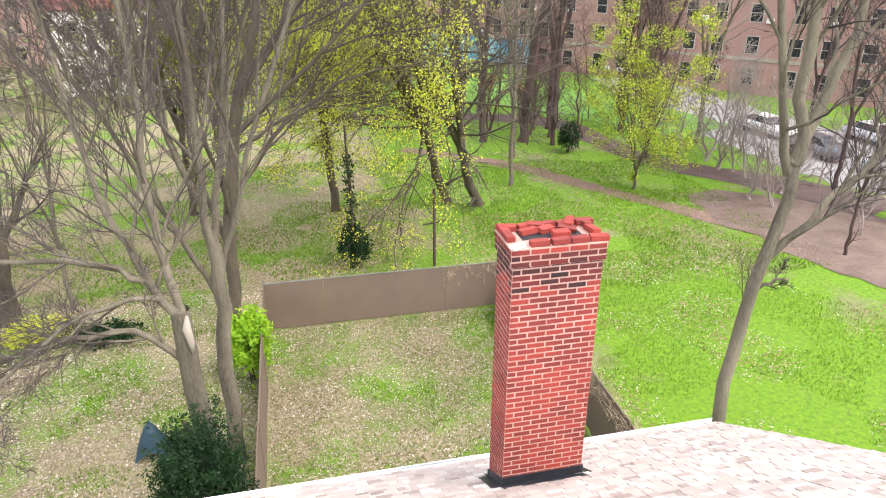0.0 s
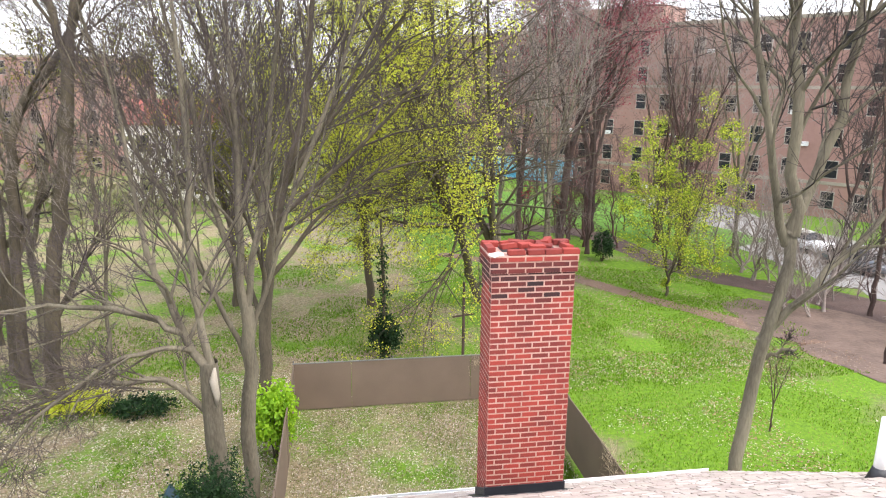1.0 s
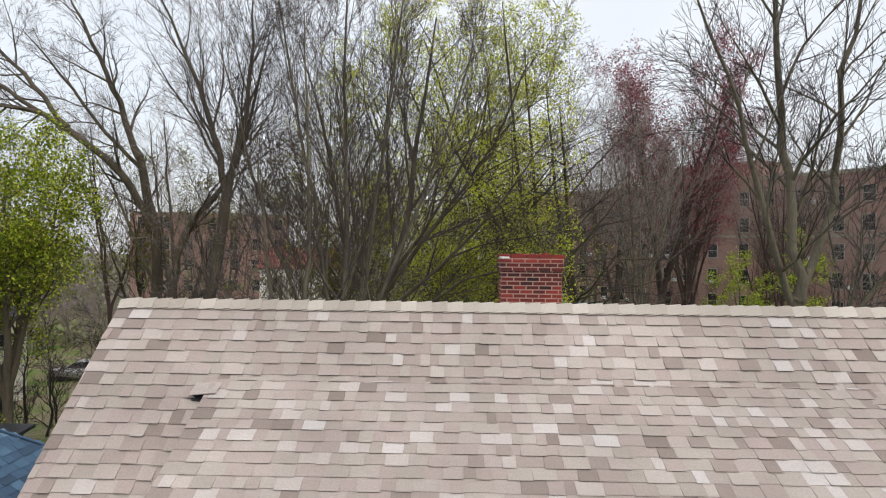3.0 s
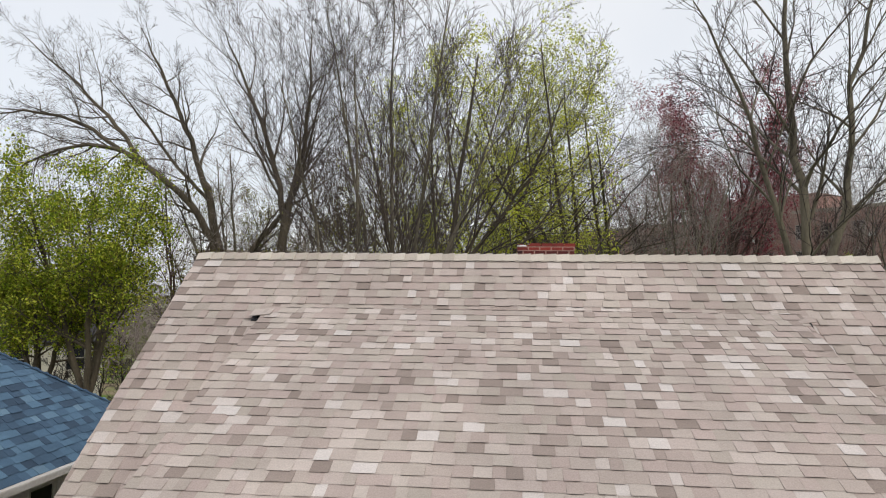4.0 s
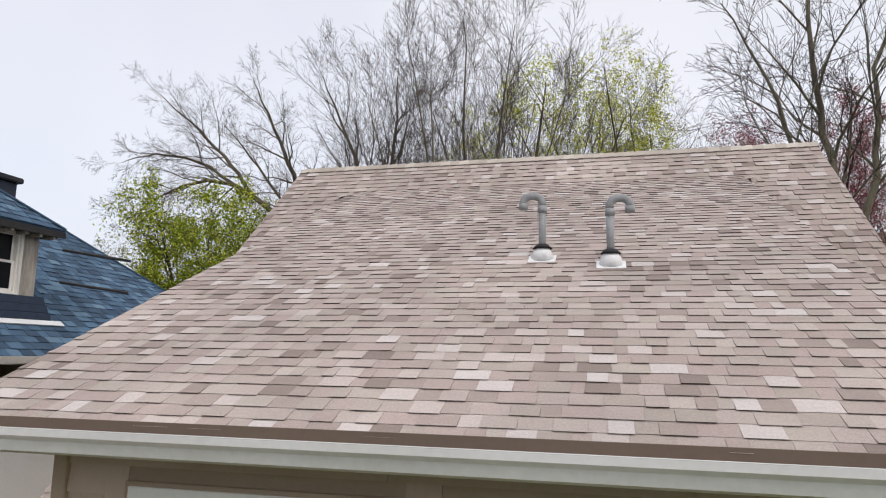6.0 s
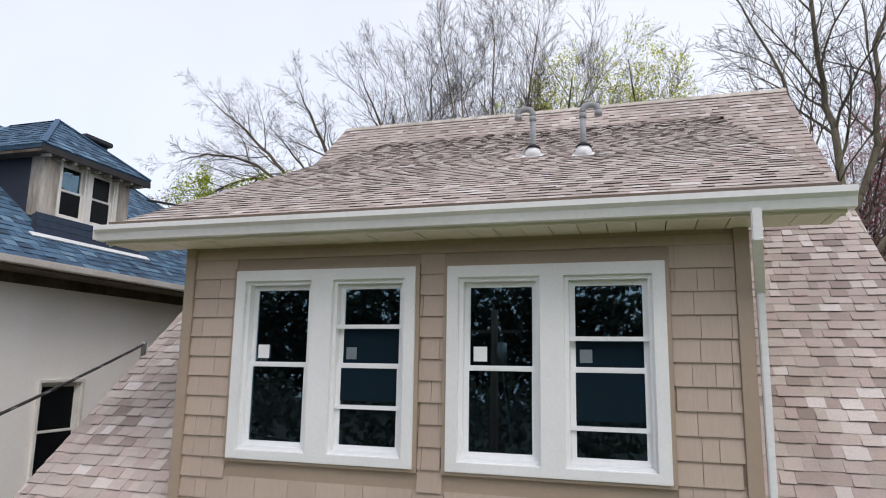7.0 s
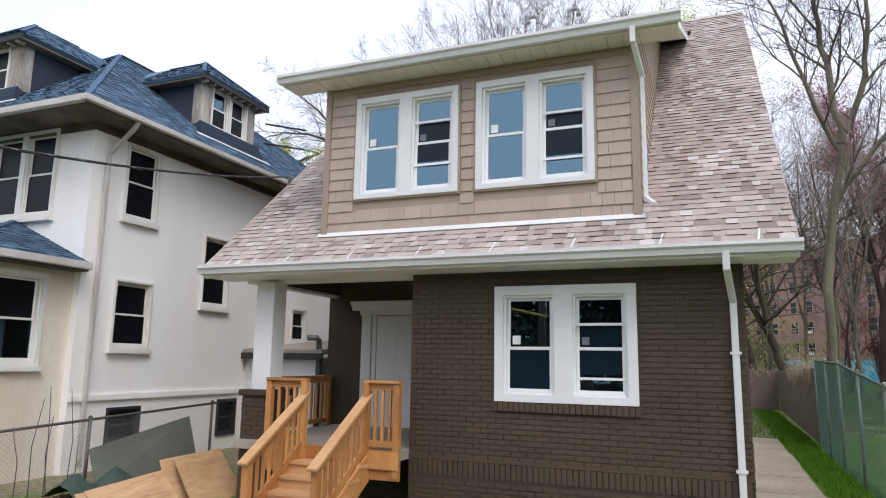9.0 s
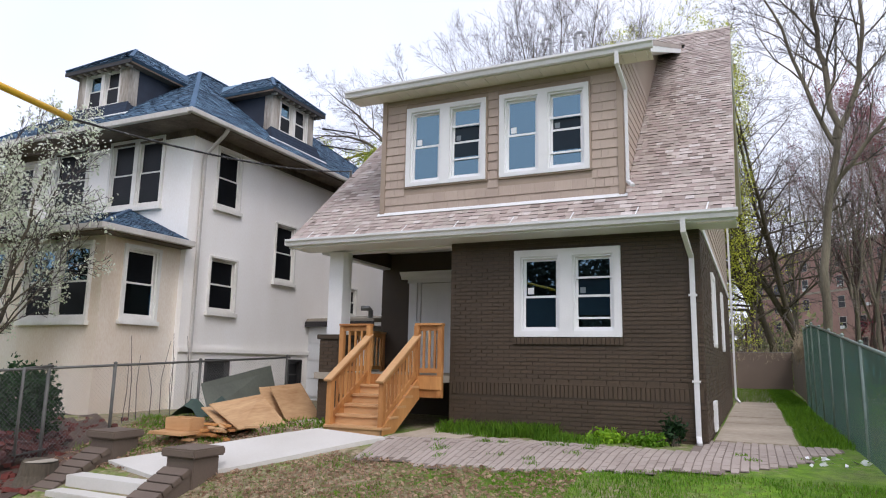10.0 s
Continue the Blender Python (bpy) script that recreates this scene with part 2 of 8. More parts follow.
M_bay = mat("stained_cream_stucco", rgb(234, 227, 215), rgb(204, 182, 154), 0.95, 0.7, 45, 0.45, stretch=(1, 1, 0.3), spread=0.3)
M_eave = mat("stained_eave_boards", rgb(124, 110, 96), rgb(46, 36, 30), 0.9, 1.6, 18, 0.3, stretch=(1, 1, 0.6))
M_agedwood = mat("weathered_white_wood", rgb(212, 206, 194), rgb(86, 70, 54), 0.85, 3.2, 22, 0.25, stretch=(1, 1, 0.2))
M_brownfence = mat("brown_fence_panel", rgb(116, 100, 86), rgb(100, 86, 74), 0.7, 0.8, 30, 0.1)
M_galv = mat("galvanised_steel", rgb(150, 152, 150), rgb(116, 116, 114), 0.5, 5, 60, 0.1, metal=0.6)
M_green_wire = mat("green_vinyl_wire", rgb(14, 70, 52), rgb(8, 46, 34), 0.5, 5, 60, 0.05)
M_bark = mat("grey_bark", rgb(110, 100, 83), rgb(44, 39, 33), 0.95, 2.2, 24, 1.0, stretch=(1, 1, 0.25), dist=0.03)
M_palebark = mat("pale_grey_bark", rgb(134, 126, 108), rgb(58, 52, 43), 0.95, 2.0, 24, 1.0, stretch=(1, 1, 0.25), dist=0.03)
M_paletwig = mat("pale_twig_bark", rgb(166, 154, 147), rgb(114, 103, 98), 0.95, 1, 10, 0)
M_darktwig = mat("dark_twig_bark", rgb(78, 69, 66), rgb(44, 38, 38), 0.95, 1, 10, 0)
M_twig = mat("twig_bark", rgb(96, 85, 81), rgb(54, 47, 46), 0.95, 1, 10, 0)
M_redtwig = mat("reddish_twig_bark", rgb(104, 76, 74), rgb(66, 49, 49), 0.95, 1, 10, 0)


def leaf_mat(name, c1, c2):
    m = mat(name, c1, c2, 0.7, 2.0, 6.0, 0, rand=1.0, island=True)
    b = m.node_tree.nodes["Principled BSDF"]
    b.inputs["Subsurface Weight"].default_value = 0.0
    tr = m.node_tree.nodes.new("ShaderNodeBsdfTranslucent")
    mx = m.node_tree.nodes.new("ShaderNodeMixShader")
    mx.inputs[0].default_value = 0.5
    src = b.inputs["Base Color"].links[0].from_socket
    m.node_tree.links.new(src, tr.inputs["Color"])
    m.node_tree.links.new(b.outputs[0], mx.inputs[1])
    m.node_tree.links.new(tr.outputs[0], mx.inputs[2])
    m.node_tree.links.new(mx.outputs[0], m.node_tree.nodes["Material Output"].inputs["Surface"])
    return m


M_leaf_yel = leaf_mat("yellow_green_bloom", rgb(224, 226, 84), rgb(186, 196, 64))
M_leaf_lime = leaf_mat("lime_leaf", rgb(158, 178, 44), rgb(100, 122, 26))
M_leaf_olive = leaf_mat("olive_leaf", rgb(142, 138, 50), rgb(92, 96, 36))
M_leaf_red = leaf_mat("red_bud", rgb(160, 60, 78), rgb(112, 36, 52))
M_leaf_pink = leaf_mat("dull_pink_bud", rgb(178, 132, 134), rgb(136, 92, 96))
M_leaf_dark = leaf_mat("dark_evergreen", rgb(46, 80, 38), rgb(22, 46, 24))
M_leaf_bright = leaf_mat("bright_shrub_leaf", rgb(170, 206, 50), rgb(126, 172, 40))
M_blossom = leaf_mat("white_blossom", rgb(240, 240, 228), rgb(206, 216, 184))
M_grass = leaf_mat("grass_blade", rgb(122, 158, 28), rgb(84, 122, 18))
M_grass_front = leaf_mat("front_grass_blade", rgb(128, 172, 44), rgb(86, 132, 28))
M_dry = leaf_mat("dry_leaf", rgb(196, 182, 164), rgb(144, 124, 106))


def glass_mat():
    m = bpy.data.materials.new("window_glass")
    m.use_nodes = True
    N, L = m.node_tree.nodes, m.node_tree.links
    N.remove(N["Principled BSDF"])
    tr, gl, mx, fr, mr = (N.new("ShaderNodeBsdfTransparent"), N.new("ShaderNodeBsdfGlossy"), N.new("ShaderNodeMixShader"), N.new("ShaderNodeFresnel"), N.new("ShaderNodeMapRange"))
    tr.inputs["Color"].default_value = (0.36, 0.40, 0.43, 1)
    gl.inputs["Color"].default_value = (0.52, 0.80, 0.97, 1)
    gl.inputs["Roughness"].default_value = 0.015
    fr.inputs["IOR"].default_value = 1.5
    mr.inputs["To Min"].default_value, mr.inputs["To Max"].default_value = 0.22, 1.0
    mr.inputs["From Min"].default_value = 0.04
    L.new(fr.outputs[0], mr.inputs["Value"])
    L.new(mr.outputs[0], mx.inputs[0])
    L.new(tr.outputs[0], mx.inputs[1])
    L.new(gl.outputs[0], mx.inputs[2])
    L.new(mx.outputs[0], N["Material Output"].inputs["Surface"])
    return m


M_glass = glass_mat()
M_screen = mat("insect_screen", rgb(24, 40, 50), rgb(18, 30, 38), 0.10, 2, 200, 0.0)
M_screen.node_tree.nodes["Principled BSDF"].inputs["Specular IOR Level"].default_value = 0.2
# Greyed copy of the white label, its screen dimming put into the colour.
M_dimlabel = mat("dimmed_paper_label", rgb(120, 130, 136), rgb(104, 114, 120), 0.8, 3, 60, 0)
M_oldscreen = mat("old_insect_screen", rgb(24, 26, 29), rgb(12, 14, 17), 0.3, 3, 160, 0.05)
M_oldscreen.node_tree.nodes["Principled BSDF"].inputs["Specular IOR Level"].default_value = 0.18


def ground_mat():
    """Lawn that is bright on the right of the yard, thin and littered with pale leaves elsewhere; earth shows through in patches."""
    m = mat("lawn_ground", (1, 1, 1, 1), rough=1.0, fine=30, bump=0.6, dist=0.05)
    N, L = m.node_tree.nodes, m.node_tree.links
    pos = N.new("ShaderNodeNewGeometry").outputs["Position"]

    def noise_node(scale, detail=6, rough=0.6):
        n = N.new("ShaderNodeTexNoise")
        n.inputs["Scale"].default_value, n.inputs["Detail"].default_value, n.inputs["Roughness"].default_value = scale, detail, rough
        L.new(pos, n.inputs["Vector"])
        return n.outputs["Fac"]

    def ramp(src, p0, c0, p1, c1):
        r = N.new("ShaderNodeValToRGB")
        r.color_ramp.elements[0].position, r.color_ramp.elements[0].color = p0, c0
        r.color_ramp.elements[1].position, r.color_ramp.elements[1].color = p1, c1
        L.new(src, r.inputs["Fac"])
        return r.outputs["Color"]

    def blend(fac, a, b):
        x = N.new("ShaderNodeMix")
        x.data_type = 'RGBA'
        L.new(fac, x.inputs["Factor"])
        L.new(a, x.inputs["A"])
        L.new(b, x.inputs["B"])
        return x.outputs["Result"]

    green = ramp(noise_node(6), 0.3, rgb(66, 100, 10), 0.7, rgb(108, 144, 18))
    dry = ramp(noise_node(9, 8, 0.7), 0.35, rgb(92, 88, 48), 0.66, rgb(168, 152, 128))
    earth = ramp(noise_node(5, 8, 0.7), 0.3, rgb(100, 84, 74), 0.7, rgb(146, 127, 113))
    sep = N.new("ShaderNodeSeparateXYZ")
    L.new(pos, sep.inputs[0])
    # the mown strip to the east is greener
    east = N.new("ShaderNodeMapRange")
    east.inputs["From Min"].default_value, east.inputs["From Max"].default_value = 4.0, 9.5
    east.inputs["To Min"].default_value, east.inputs["To Max"].default_value = -0.08, 0.16
    L.new(sep.outputs["X"], east.inputs["Value"])
    mixn = N.new("ShaderNodeMath")
    mixn.operation = 'MULTIPLY_ADD'
    L.new(noise_node(0.32, 7, 0.65), mixn.inputs[0])
    mixn.inputs[1].default_value = 1.0
    L.new(east.outputs[0], mixn.inputs[2])
    fine = N.new("ShaderNodeMath")
    fine.operation = 'MULTIPLY_ADD'
    L.new(noise_node(7, 6, 0.7), fine.inputs[0])
    fine.inputs[1].default_value = 0.5
    L.new(mixn.outputs[0], fine.inputs[2])
    f1 = ramp(fine.outputs[0], 0.62, (0, 0, 0, 1), 0.78, (1, 1, 1, 1))
    f2 = ramp(noise_node(0.17, 7, 0.6), 0.56, (0, 0, 0, 1), 0.66, (1, 1, 1, 1))
    bw1, bw2 = N.new("ShaderNodeRGBToBW"), N.new("ShaderNodeRGBToBW")
    L.new(f1, bw1.inputs[0])
    L.new(f2, bw2.inputs[0])
    half = N.new("ShaderNodeMath")
    half.operation = 'MULTIPLY'
    half.inputs[1].default_value = 0.55
    L.new(bw2.outputs[0], half.inputs[0])
    base = blend(bw1.outputs[0], dry, green)
    L.new(blend(half.outputs[0], base, earth), N["Principled BSDF"].inputs["Base Color"])
    return m


M_ground = ground_mat()
M_dirt = mat("bare_earth", rgb(128, 104, 90), rgb(92, 74, 64), 1.0, 0.6, 12, 0.6, dist=0.04)
M_asphalt = mat("asphalt", rgb(150, 148, 146), rgb(128, 126, 124), 0.9, 0.6, 40, 0.2)

# ---- terrain ----
def ground_z(x, y):
    """Height of the land: level round the houses, falling to the street in front, more steeply on the west side of the front yard."""
    s = max(0.0, -6.9 - y)
    k = 0.30 - 0.20 * min(1.0, max(0.0, (x - 0.0) / 4.0))
    z = -min(s, 4.0) * k - max(0.0, s - 4.0) * 0.05
    if y > 26:
        z += 0.12 * math.sin(x * 0.21) * math.cos(y * 0.17)
    return z


def build_ground():
    mb = MB()
    xs = [-900, -400, -200, -100] + [a for a in range(-60, -16, 4)] + [a * 0.5 for a in range(-32, 42)] + [a for a in range(21, 70, 3)] + [100, 200, 400, 900]
    ys = [-900, -400, -150, -80, -50, -36, -28, -22] + [a * 0.5 for a in range(-40, 0)] + [a for a in range(0, 80, 2)] + [90, 120, 200, 400, 900]
    nx = len(xs)
    mb.v = [(x, y, ground_z(x, y) - 0.012 + (0.02 * noise.noise((x * 0.9, y * 0.9, 0)) if -16 < x < 21 else 0)) for y in ys for x in xs]
    mb.f = [(j * nx + i, j * nx + i + 1, (j + 1) * nx + i + 1, (j + 1) * nx + i) for j in range(len(ys) - 1) for i in range(nx - 1)]
    mb.m = [0] * len(mb.f)
    return solid("ground", mb, M_ground, "thin spring lawn with dry leaves and bare earth", "ground", kind="structure", smooth=True, fix=False)


build_ground()


def strip(name, pts, widths, ma, label, category, lift=0.01, n=40):
    """A way laid over the land along a smooth line, its edges a little ragged."""
    mb = MB()
    P = [Vector((x, y)) for x, y in pts]
    rows = []
    for i in range(n + 1):
        f = i / n * (len(P) - 1)
        k = min(int(f), len(P) - 2)
        t = f - k
        p0, p1, p2, p3 = P[max(k - 1, 0)], P[k], P[k + 1], P[min(k + 2, len(P) - 1)]
        c = 0.5 * ((2 * p1) + (p2 - p0) * t + (2 * p0 - 5 * p1 + 4 * p2 - p3) * t * t + (3 * p1 - p0 - 3 * p2 + p3) * t ** 3)
        w = widths[k] + (widths[k + 1] - widths[k]) * t
        rows.append((c, w))
    for i, (c, w) in enumerate(rows):
        d = (rows[min(i + 1, n)][0] - rows[max(i - 1, 0)][0]).normalized()
        s = Vector((-d.y, d.x))
        for j in range(5):
            o = (j - 2) / 2 * w / 2
            jit = 0.12 * w * noise.noise((c.x * 0.7, c.y * 0.7, j)) if j in (0, 4) else 0
            q = c + s * (o + (jit if j else -jit))
            mb.v.append((q.x, q.y, ground_z(q.x, q.y) + lift))
    mb.f = [(i * 5 + j, i * 5 + j + 1, (i + 1) * 5 + j + 1, (i + 1) * 5 + j) for i in range(n) for j in range(4)]
    mb.m = [0] * len(mb.f)
    ob = solid(name, mb, ma, label, category, kind="structure", fix=False)
    return ob


# ---- pieces for roofs and walls ----
def tab_box(o, u, v, n, w, h, lo, hi, tail=0.0):
    """A shingle tab: w along u from o, h up the slope v, standing lo to hi off the deck, thicker at its lower edge."""
    a = o - v * tail
    c = o + v * 0.012
    vs = [c, c + u * w, o + u * w + v * h, o + v * h, a + n * hi, a + u * w + n * hi, o + u * w + v * h + n * lo, o + v * h + n * lo]
    return vs, [(4, 5, 6, 7), (0, 1, 5, 4), (1, 2, 6, 5), (3, 0, 4, 7)]


def shingles(origin, u, v, width, length, rnd, lo_hi, near, far, expo=0.128, wmin=0.075, wmax=0.21, thick=1.0):
    """Lays courses over a plane; lo_hi(s) gives the ends of the course at s up the slope. near(p): whether a tab is a piece of its own."""
    u, v = Vector(u).normalized(), Vector(v).normalized()
    n = u.cross(v).normalized()
    o = Vector(origin)
    pieces = []
    s, k = 0.0, 0
    while s < length:
        a, b = lo_hi(s)
        x = a - rnd.uniform(0, 0.1)
        up = rnd.random() < 0.5
        while x < b:
            w = rnd.uniform(wmin, wmax)
            x0, x1 = max(x, a), min(x + w, b)
            if x1 - x0 > 0.02:
                hh = (rnd.uniform(0.013, 0.018) if up else rnd.uniform(0.005, 0.009)) * thick
                vs, fs = tab_box(o + u * (x0 + 0.001) + v * s, u, v, n, x1 - x0 - 0.002, min(expo * 1.04, length - s + 0.02), 0.001, hh, (0.010 if up else 0.0) + rnd.uniform(-0.006, 0.006) + 0.002 * math.sin(x0 * 1.3 + k * 2.4))
                c = o + u * (x0 + x1) / 2 + v * s
                if near is not None and near(c) and len(pieces) < 300:
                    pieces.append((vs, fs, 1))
                else:
                    far.add(vs, fs)
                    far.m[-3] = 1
            x += w
            up = not up if rnd.random() < 0.93 else up
        s += expo * rnd.uniform(0.94, 1.06)
        k += 1
    return pieces


def piece_objects(name, pieces, ma, parent):
    for vs, fs, dark in pieces:
        c = vs[0]
        mb = MB().add([p - c for p in vs], fs)
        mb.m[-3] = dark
        ob = part(name, mb.mesh(name, ma, fix=False), None, parent)
        ob.location = c


def brick_wall(origin, u, width, height, rnd, holes=(), bl=0.203, bh=0.0667, j=0.009, proud=0.010, start=0):
    """Bricks in running bond over an upright face; returns boxes (position, size in u, out, z). holes: (u0, u1, z0, z1)."""
    out = []
    z, k = 0.0, start
    while z < height - 0.02:
        h = min(bh, height - z) - j
        x = -(bl / 2 if k % 2 else 0.0) + rnd.uniform(-0.004, 0.004)
        while x < width:
            a, b = max(x, 0), min(x + bl - j, width)
            spans = [(a, b)]
            for h0, h1, z0, z1 in holes:
                if z + h > z0 and z < z1:
                    nxt = []
                    for p, q in spans:
                        if q <= h0 or p >= h1:
                            nxt.append((p, q))
                        else:
                            if p < h0:
                                nxt.append((p, h0))
                            if q > h1:
                                nxt.append((h1, q))
                    spans = nxt
            for p, q in spans:
                if q - p > 0.015:
                    out.append((p, z, q - p, h, proud * rnd.uniform(0.5, 1.5)))
            x += bl
        z += bh
        k += 1
    return out


def brick_verts(o, u, nrm, b, depth=0.03):
    p, z, w, h, pr = b
    o, u, nrm = Vector(o), Vector(u), Vector(nrm)
    zz = Vector((0, 0, 1))
    base = o + u * p + zz * z
    e = 0.004
    inner = [base - nrm * depth, base + u * w - nrm * depth, base + u * w + zz * h - nrm * depth, base + zz * h - nrm * depth]
    outer = [base + u * e + zz * e + nrm * pr, base + u * (w - e) + zz * e + nrm * pr, base + u * (w - e) + zz * (h - e) + nrm * pr, base + u * e + zz * (h - e) + nrm * pr]
    return inner + outer, [(4, 5, 6, 7), (0, 1, 5, 4), (1, 2, 6, 5), (2, 3, 7, 6), (3, 0, 4, 7)]


def lay_bricks(name, o, u, nrm, bricks, ma_piece, ma_field, parent, near=None, cap=300):
    far, n = MB(), 0
    for b in bricks:
        vs, fs = brick_verts(o, u, nrm, b)
        if near and n < cap and near(b):
            c = vs[0]
            ob = part(name, MB().add([p - c for p in vs], fs).mesh(name, ma_piece, fix=False), None, parent)
            ob.location = c
            n += 1
        else:
            far.add(vs, fs)
    if far.v:
        tagged(part(name + "_field", far, ma_field, parent, fix=False), kind="stuff")


def wall_holes(u0, u1, z0, z1, holes, put, t0, t1):
    """One upright sheet from t0 to t1 thick, with openings (u0, u1, z0, z1); put(u, t, z) gives the place."""
    us = sorted({round(a, 4) for a in (u0, u1, *(h[0] for h in holes), *(h[1] for h in holes))})
    zs = sorted({round(a, 4) for a in (z0, z1, *(h[2] for h in holes), *(h[3] for h in holes))})
    nu, nz = len(us) - 1, len(zs) - 1

    def full(i, j):
        if not (0 <= i < nu and 0 <= j < nz):
            return False
        u, z = (us[i] + us[i + 1]) / 2, (zs[j] + zs[j + 1]) / 2
        return not any(h[0] < u < h[1] and h[2] < z < h[3] for h in holes)

    mb, seen = MB(), {}

    def vert(i, j, k):
        if (i, j, k) not in seen:
            seen[i, j, k] = len(mb.v)
            mb.v.append(tuple(put(us[i], (t0, t1)[k], zs[j])))
        return seen[i, j, k]

    for i in range(nu):
        for j in range(nz):
            if not full(i, j):
                continue
            mb.f.append((vert(i, j, 0), vert(i + 1, j, 0), vert(i + 1, j + 1, 0), vert(i, j + 1, 0)))
            mb.f.append((vert(i, j + 1, 1), vert(i + 1, j + 1, 1), vert(i + 1, j, 1), vert(i, j, 1)))
            for di, dj, a, b in ((-1, 0, (i, j + 1), (i, j)), (1, 0, (i + 1, j), (i + 1, j + 1)), (0, -1, (i, j), (i + 1, j)), (0, 1, (i + 1, j + 1), (i, j + 1))):
                if not full(i + di, j + dj):
                    mb.f.append((vert(*a, 0), vert(*a, 1), vert(*b, 1), vert(*b, 0)))
    mb.m = [0] * len(mb.f)
    return mb


def facing_y(u, t, z):
    return u, t, z


def facing_x(u, t, z):
    return t, u, z


# ---- windows ----
def sash_window(parent, x0, x1, z0, z1, y, mats, lights=2, casing=0.11, mull=0.16, sticker=True, depth=0.09, low=0.46, turn=None, extra_rails=(), sill=False, screens=(), ma_screen=None):
    """A window in a wall that faces -y: flat casing, one or two double-hung sashes with glass, a dark sheet behind in
    place of the room's shade. Parts hang under parent.
    """
    M_f, M_c = mats
    # Dark sheet painted for the unlit room; no room is built.
    w = part("window", MB().box(x0 + casing, x1 - casing, y + 0.16, y + 0.17, z0 + casing, z1 - casing), M_roomshade, parent)
    iw = (x1 - x0 - 2 * casing - (lights - 1) * mull) / lights
    zb, zt = z0 + casing * 0.8, z1 - casing
    bays = [(x0 + casing + i * (iw + mull), x0 + casing + i * (iw + mull) + iw, zb, zt) for i in range(lights)]
    fr = wall_holes(x0, x1, z0, z1, bays, facing_y, y - 0.028, y + 0.05)
    if sill:
        part("sill", MB().box(x0 - 0.04, x1 + 0.04, y - 0.07, y + 0.05, z0 - 0.09, z0 - 0.001), M_c, w, bevel=0.005)
    part("casing", fr, M_c, w, bevel=0.004)
    for i in range(lights):
        a = x0 + casing + i * (iw + mull)
        b = a + iw
        t = 0.04
        jl = 0.03
        sf = wall_holes(a, b, zb, zt, [(a + jl, b - jl, zb + jl, zt - jl)], facing_y, y + 0.01, y + depth + 0.06)
        part("jamb", sf, M_f, w)
        zm = zb + (zt - zb) * low
        for k, (q0, q1, yy) in enumerate(((zb + jl, zm + 0.02, y + 0.045), (zm - 0.02, zt - jl, y + 0.075))):
            s = wall_holes(a + jl, b - jl, q0, q1, [(a + jl + t, b - jl - t, q0 + t, q1 - t)], facing_y, yy, yy + 0.03)
            part("sash", s, M_f, w, bevel=0.003)
            g = part("pane", MB().box(a + jl + t - 0.01, b - jl - t + 0.01, yy + 0.012, yy + 0.017, q0 + t - 0.01, q1 - t + 0.01), M_glass, w)
            g.visible_shadow = False
            if sticker and k == 1:
                e = 0.07 if i == 0 else 0.06
                part("sticker", MB().box(a + jl + t + 0.03, a + jl + t + 0.03 + e * 1.5, yy - 0.002, yy, q0 + t + 0.03, q0 + t + 0.03 + e * 1.6), M_vinyl if i == 0 else M_dimlabel, w, "paper glass label")
        for rz in extra_rails[i] if i < len(extra_rails) else ():
            z = zb + (zt - zb) * rz
            part("screen_rail", MB().box(a + jl + 0.001, b - jl - 0.001, y + 0.025, y + 0.043, z - 0.016, z + 0.016), M_f, w)
    for i, f0, f1 in screens:
        a = x0 + casing + i * (iw + mull) + 0.03
        zm = zb + (zt - zb) * low
        c0, c1 = zb + (zt - zb) * f0 + 0.02, zb + (zt - zb) * f1 - 0.02
        # one sheet before the lower sash's glass, one before the upper's
        for g0, g1, yy in ((c0, min(c1, zm - 0.02), y + 0.050), (max(c0, zm + 0.02), c1, y + 0.080)):
            if g1 - g0 > 0.06:
                part("screen", MB().box(a + 0.038, a + iw - 0.098, yy, yy + 0.004, g0 + (0.03 if yy < y + 0.06 else 0.0), g1), ma_screen or M_screen, w, "dark insect screen")
    if turn is not None:
        for o in [w]:
            o.matrix_basis = turn
    return w


# ---- trees ----
def unit(x, y, z):
    l = math.sqrt(x * x + y * y + z * z) or 1.0
    return x / l, y / l, z / l


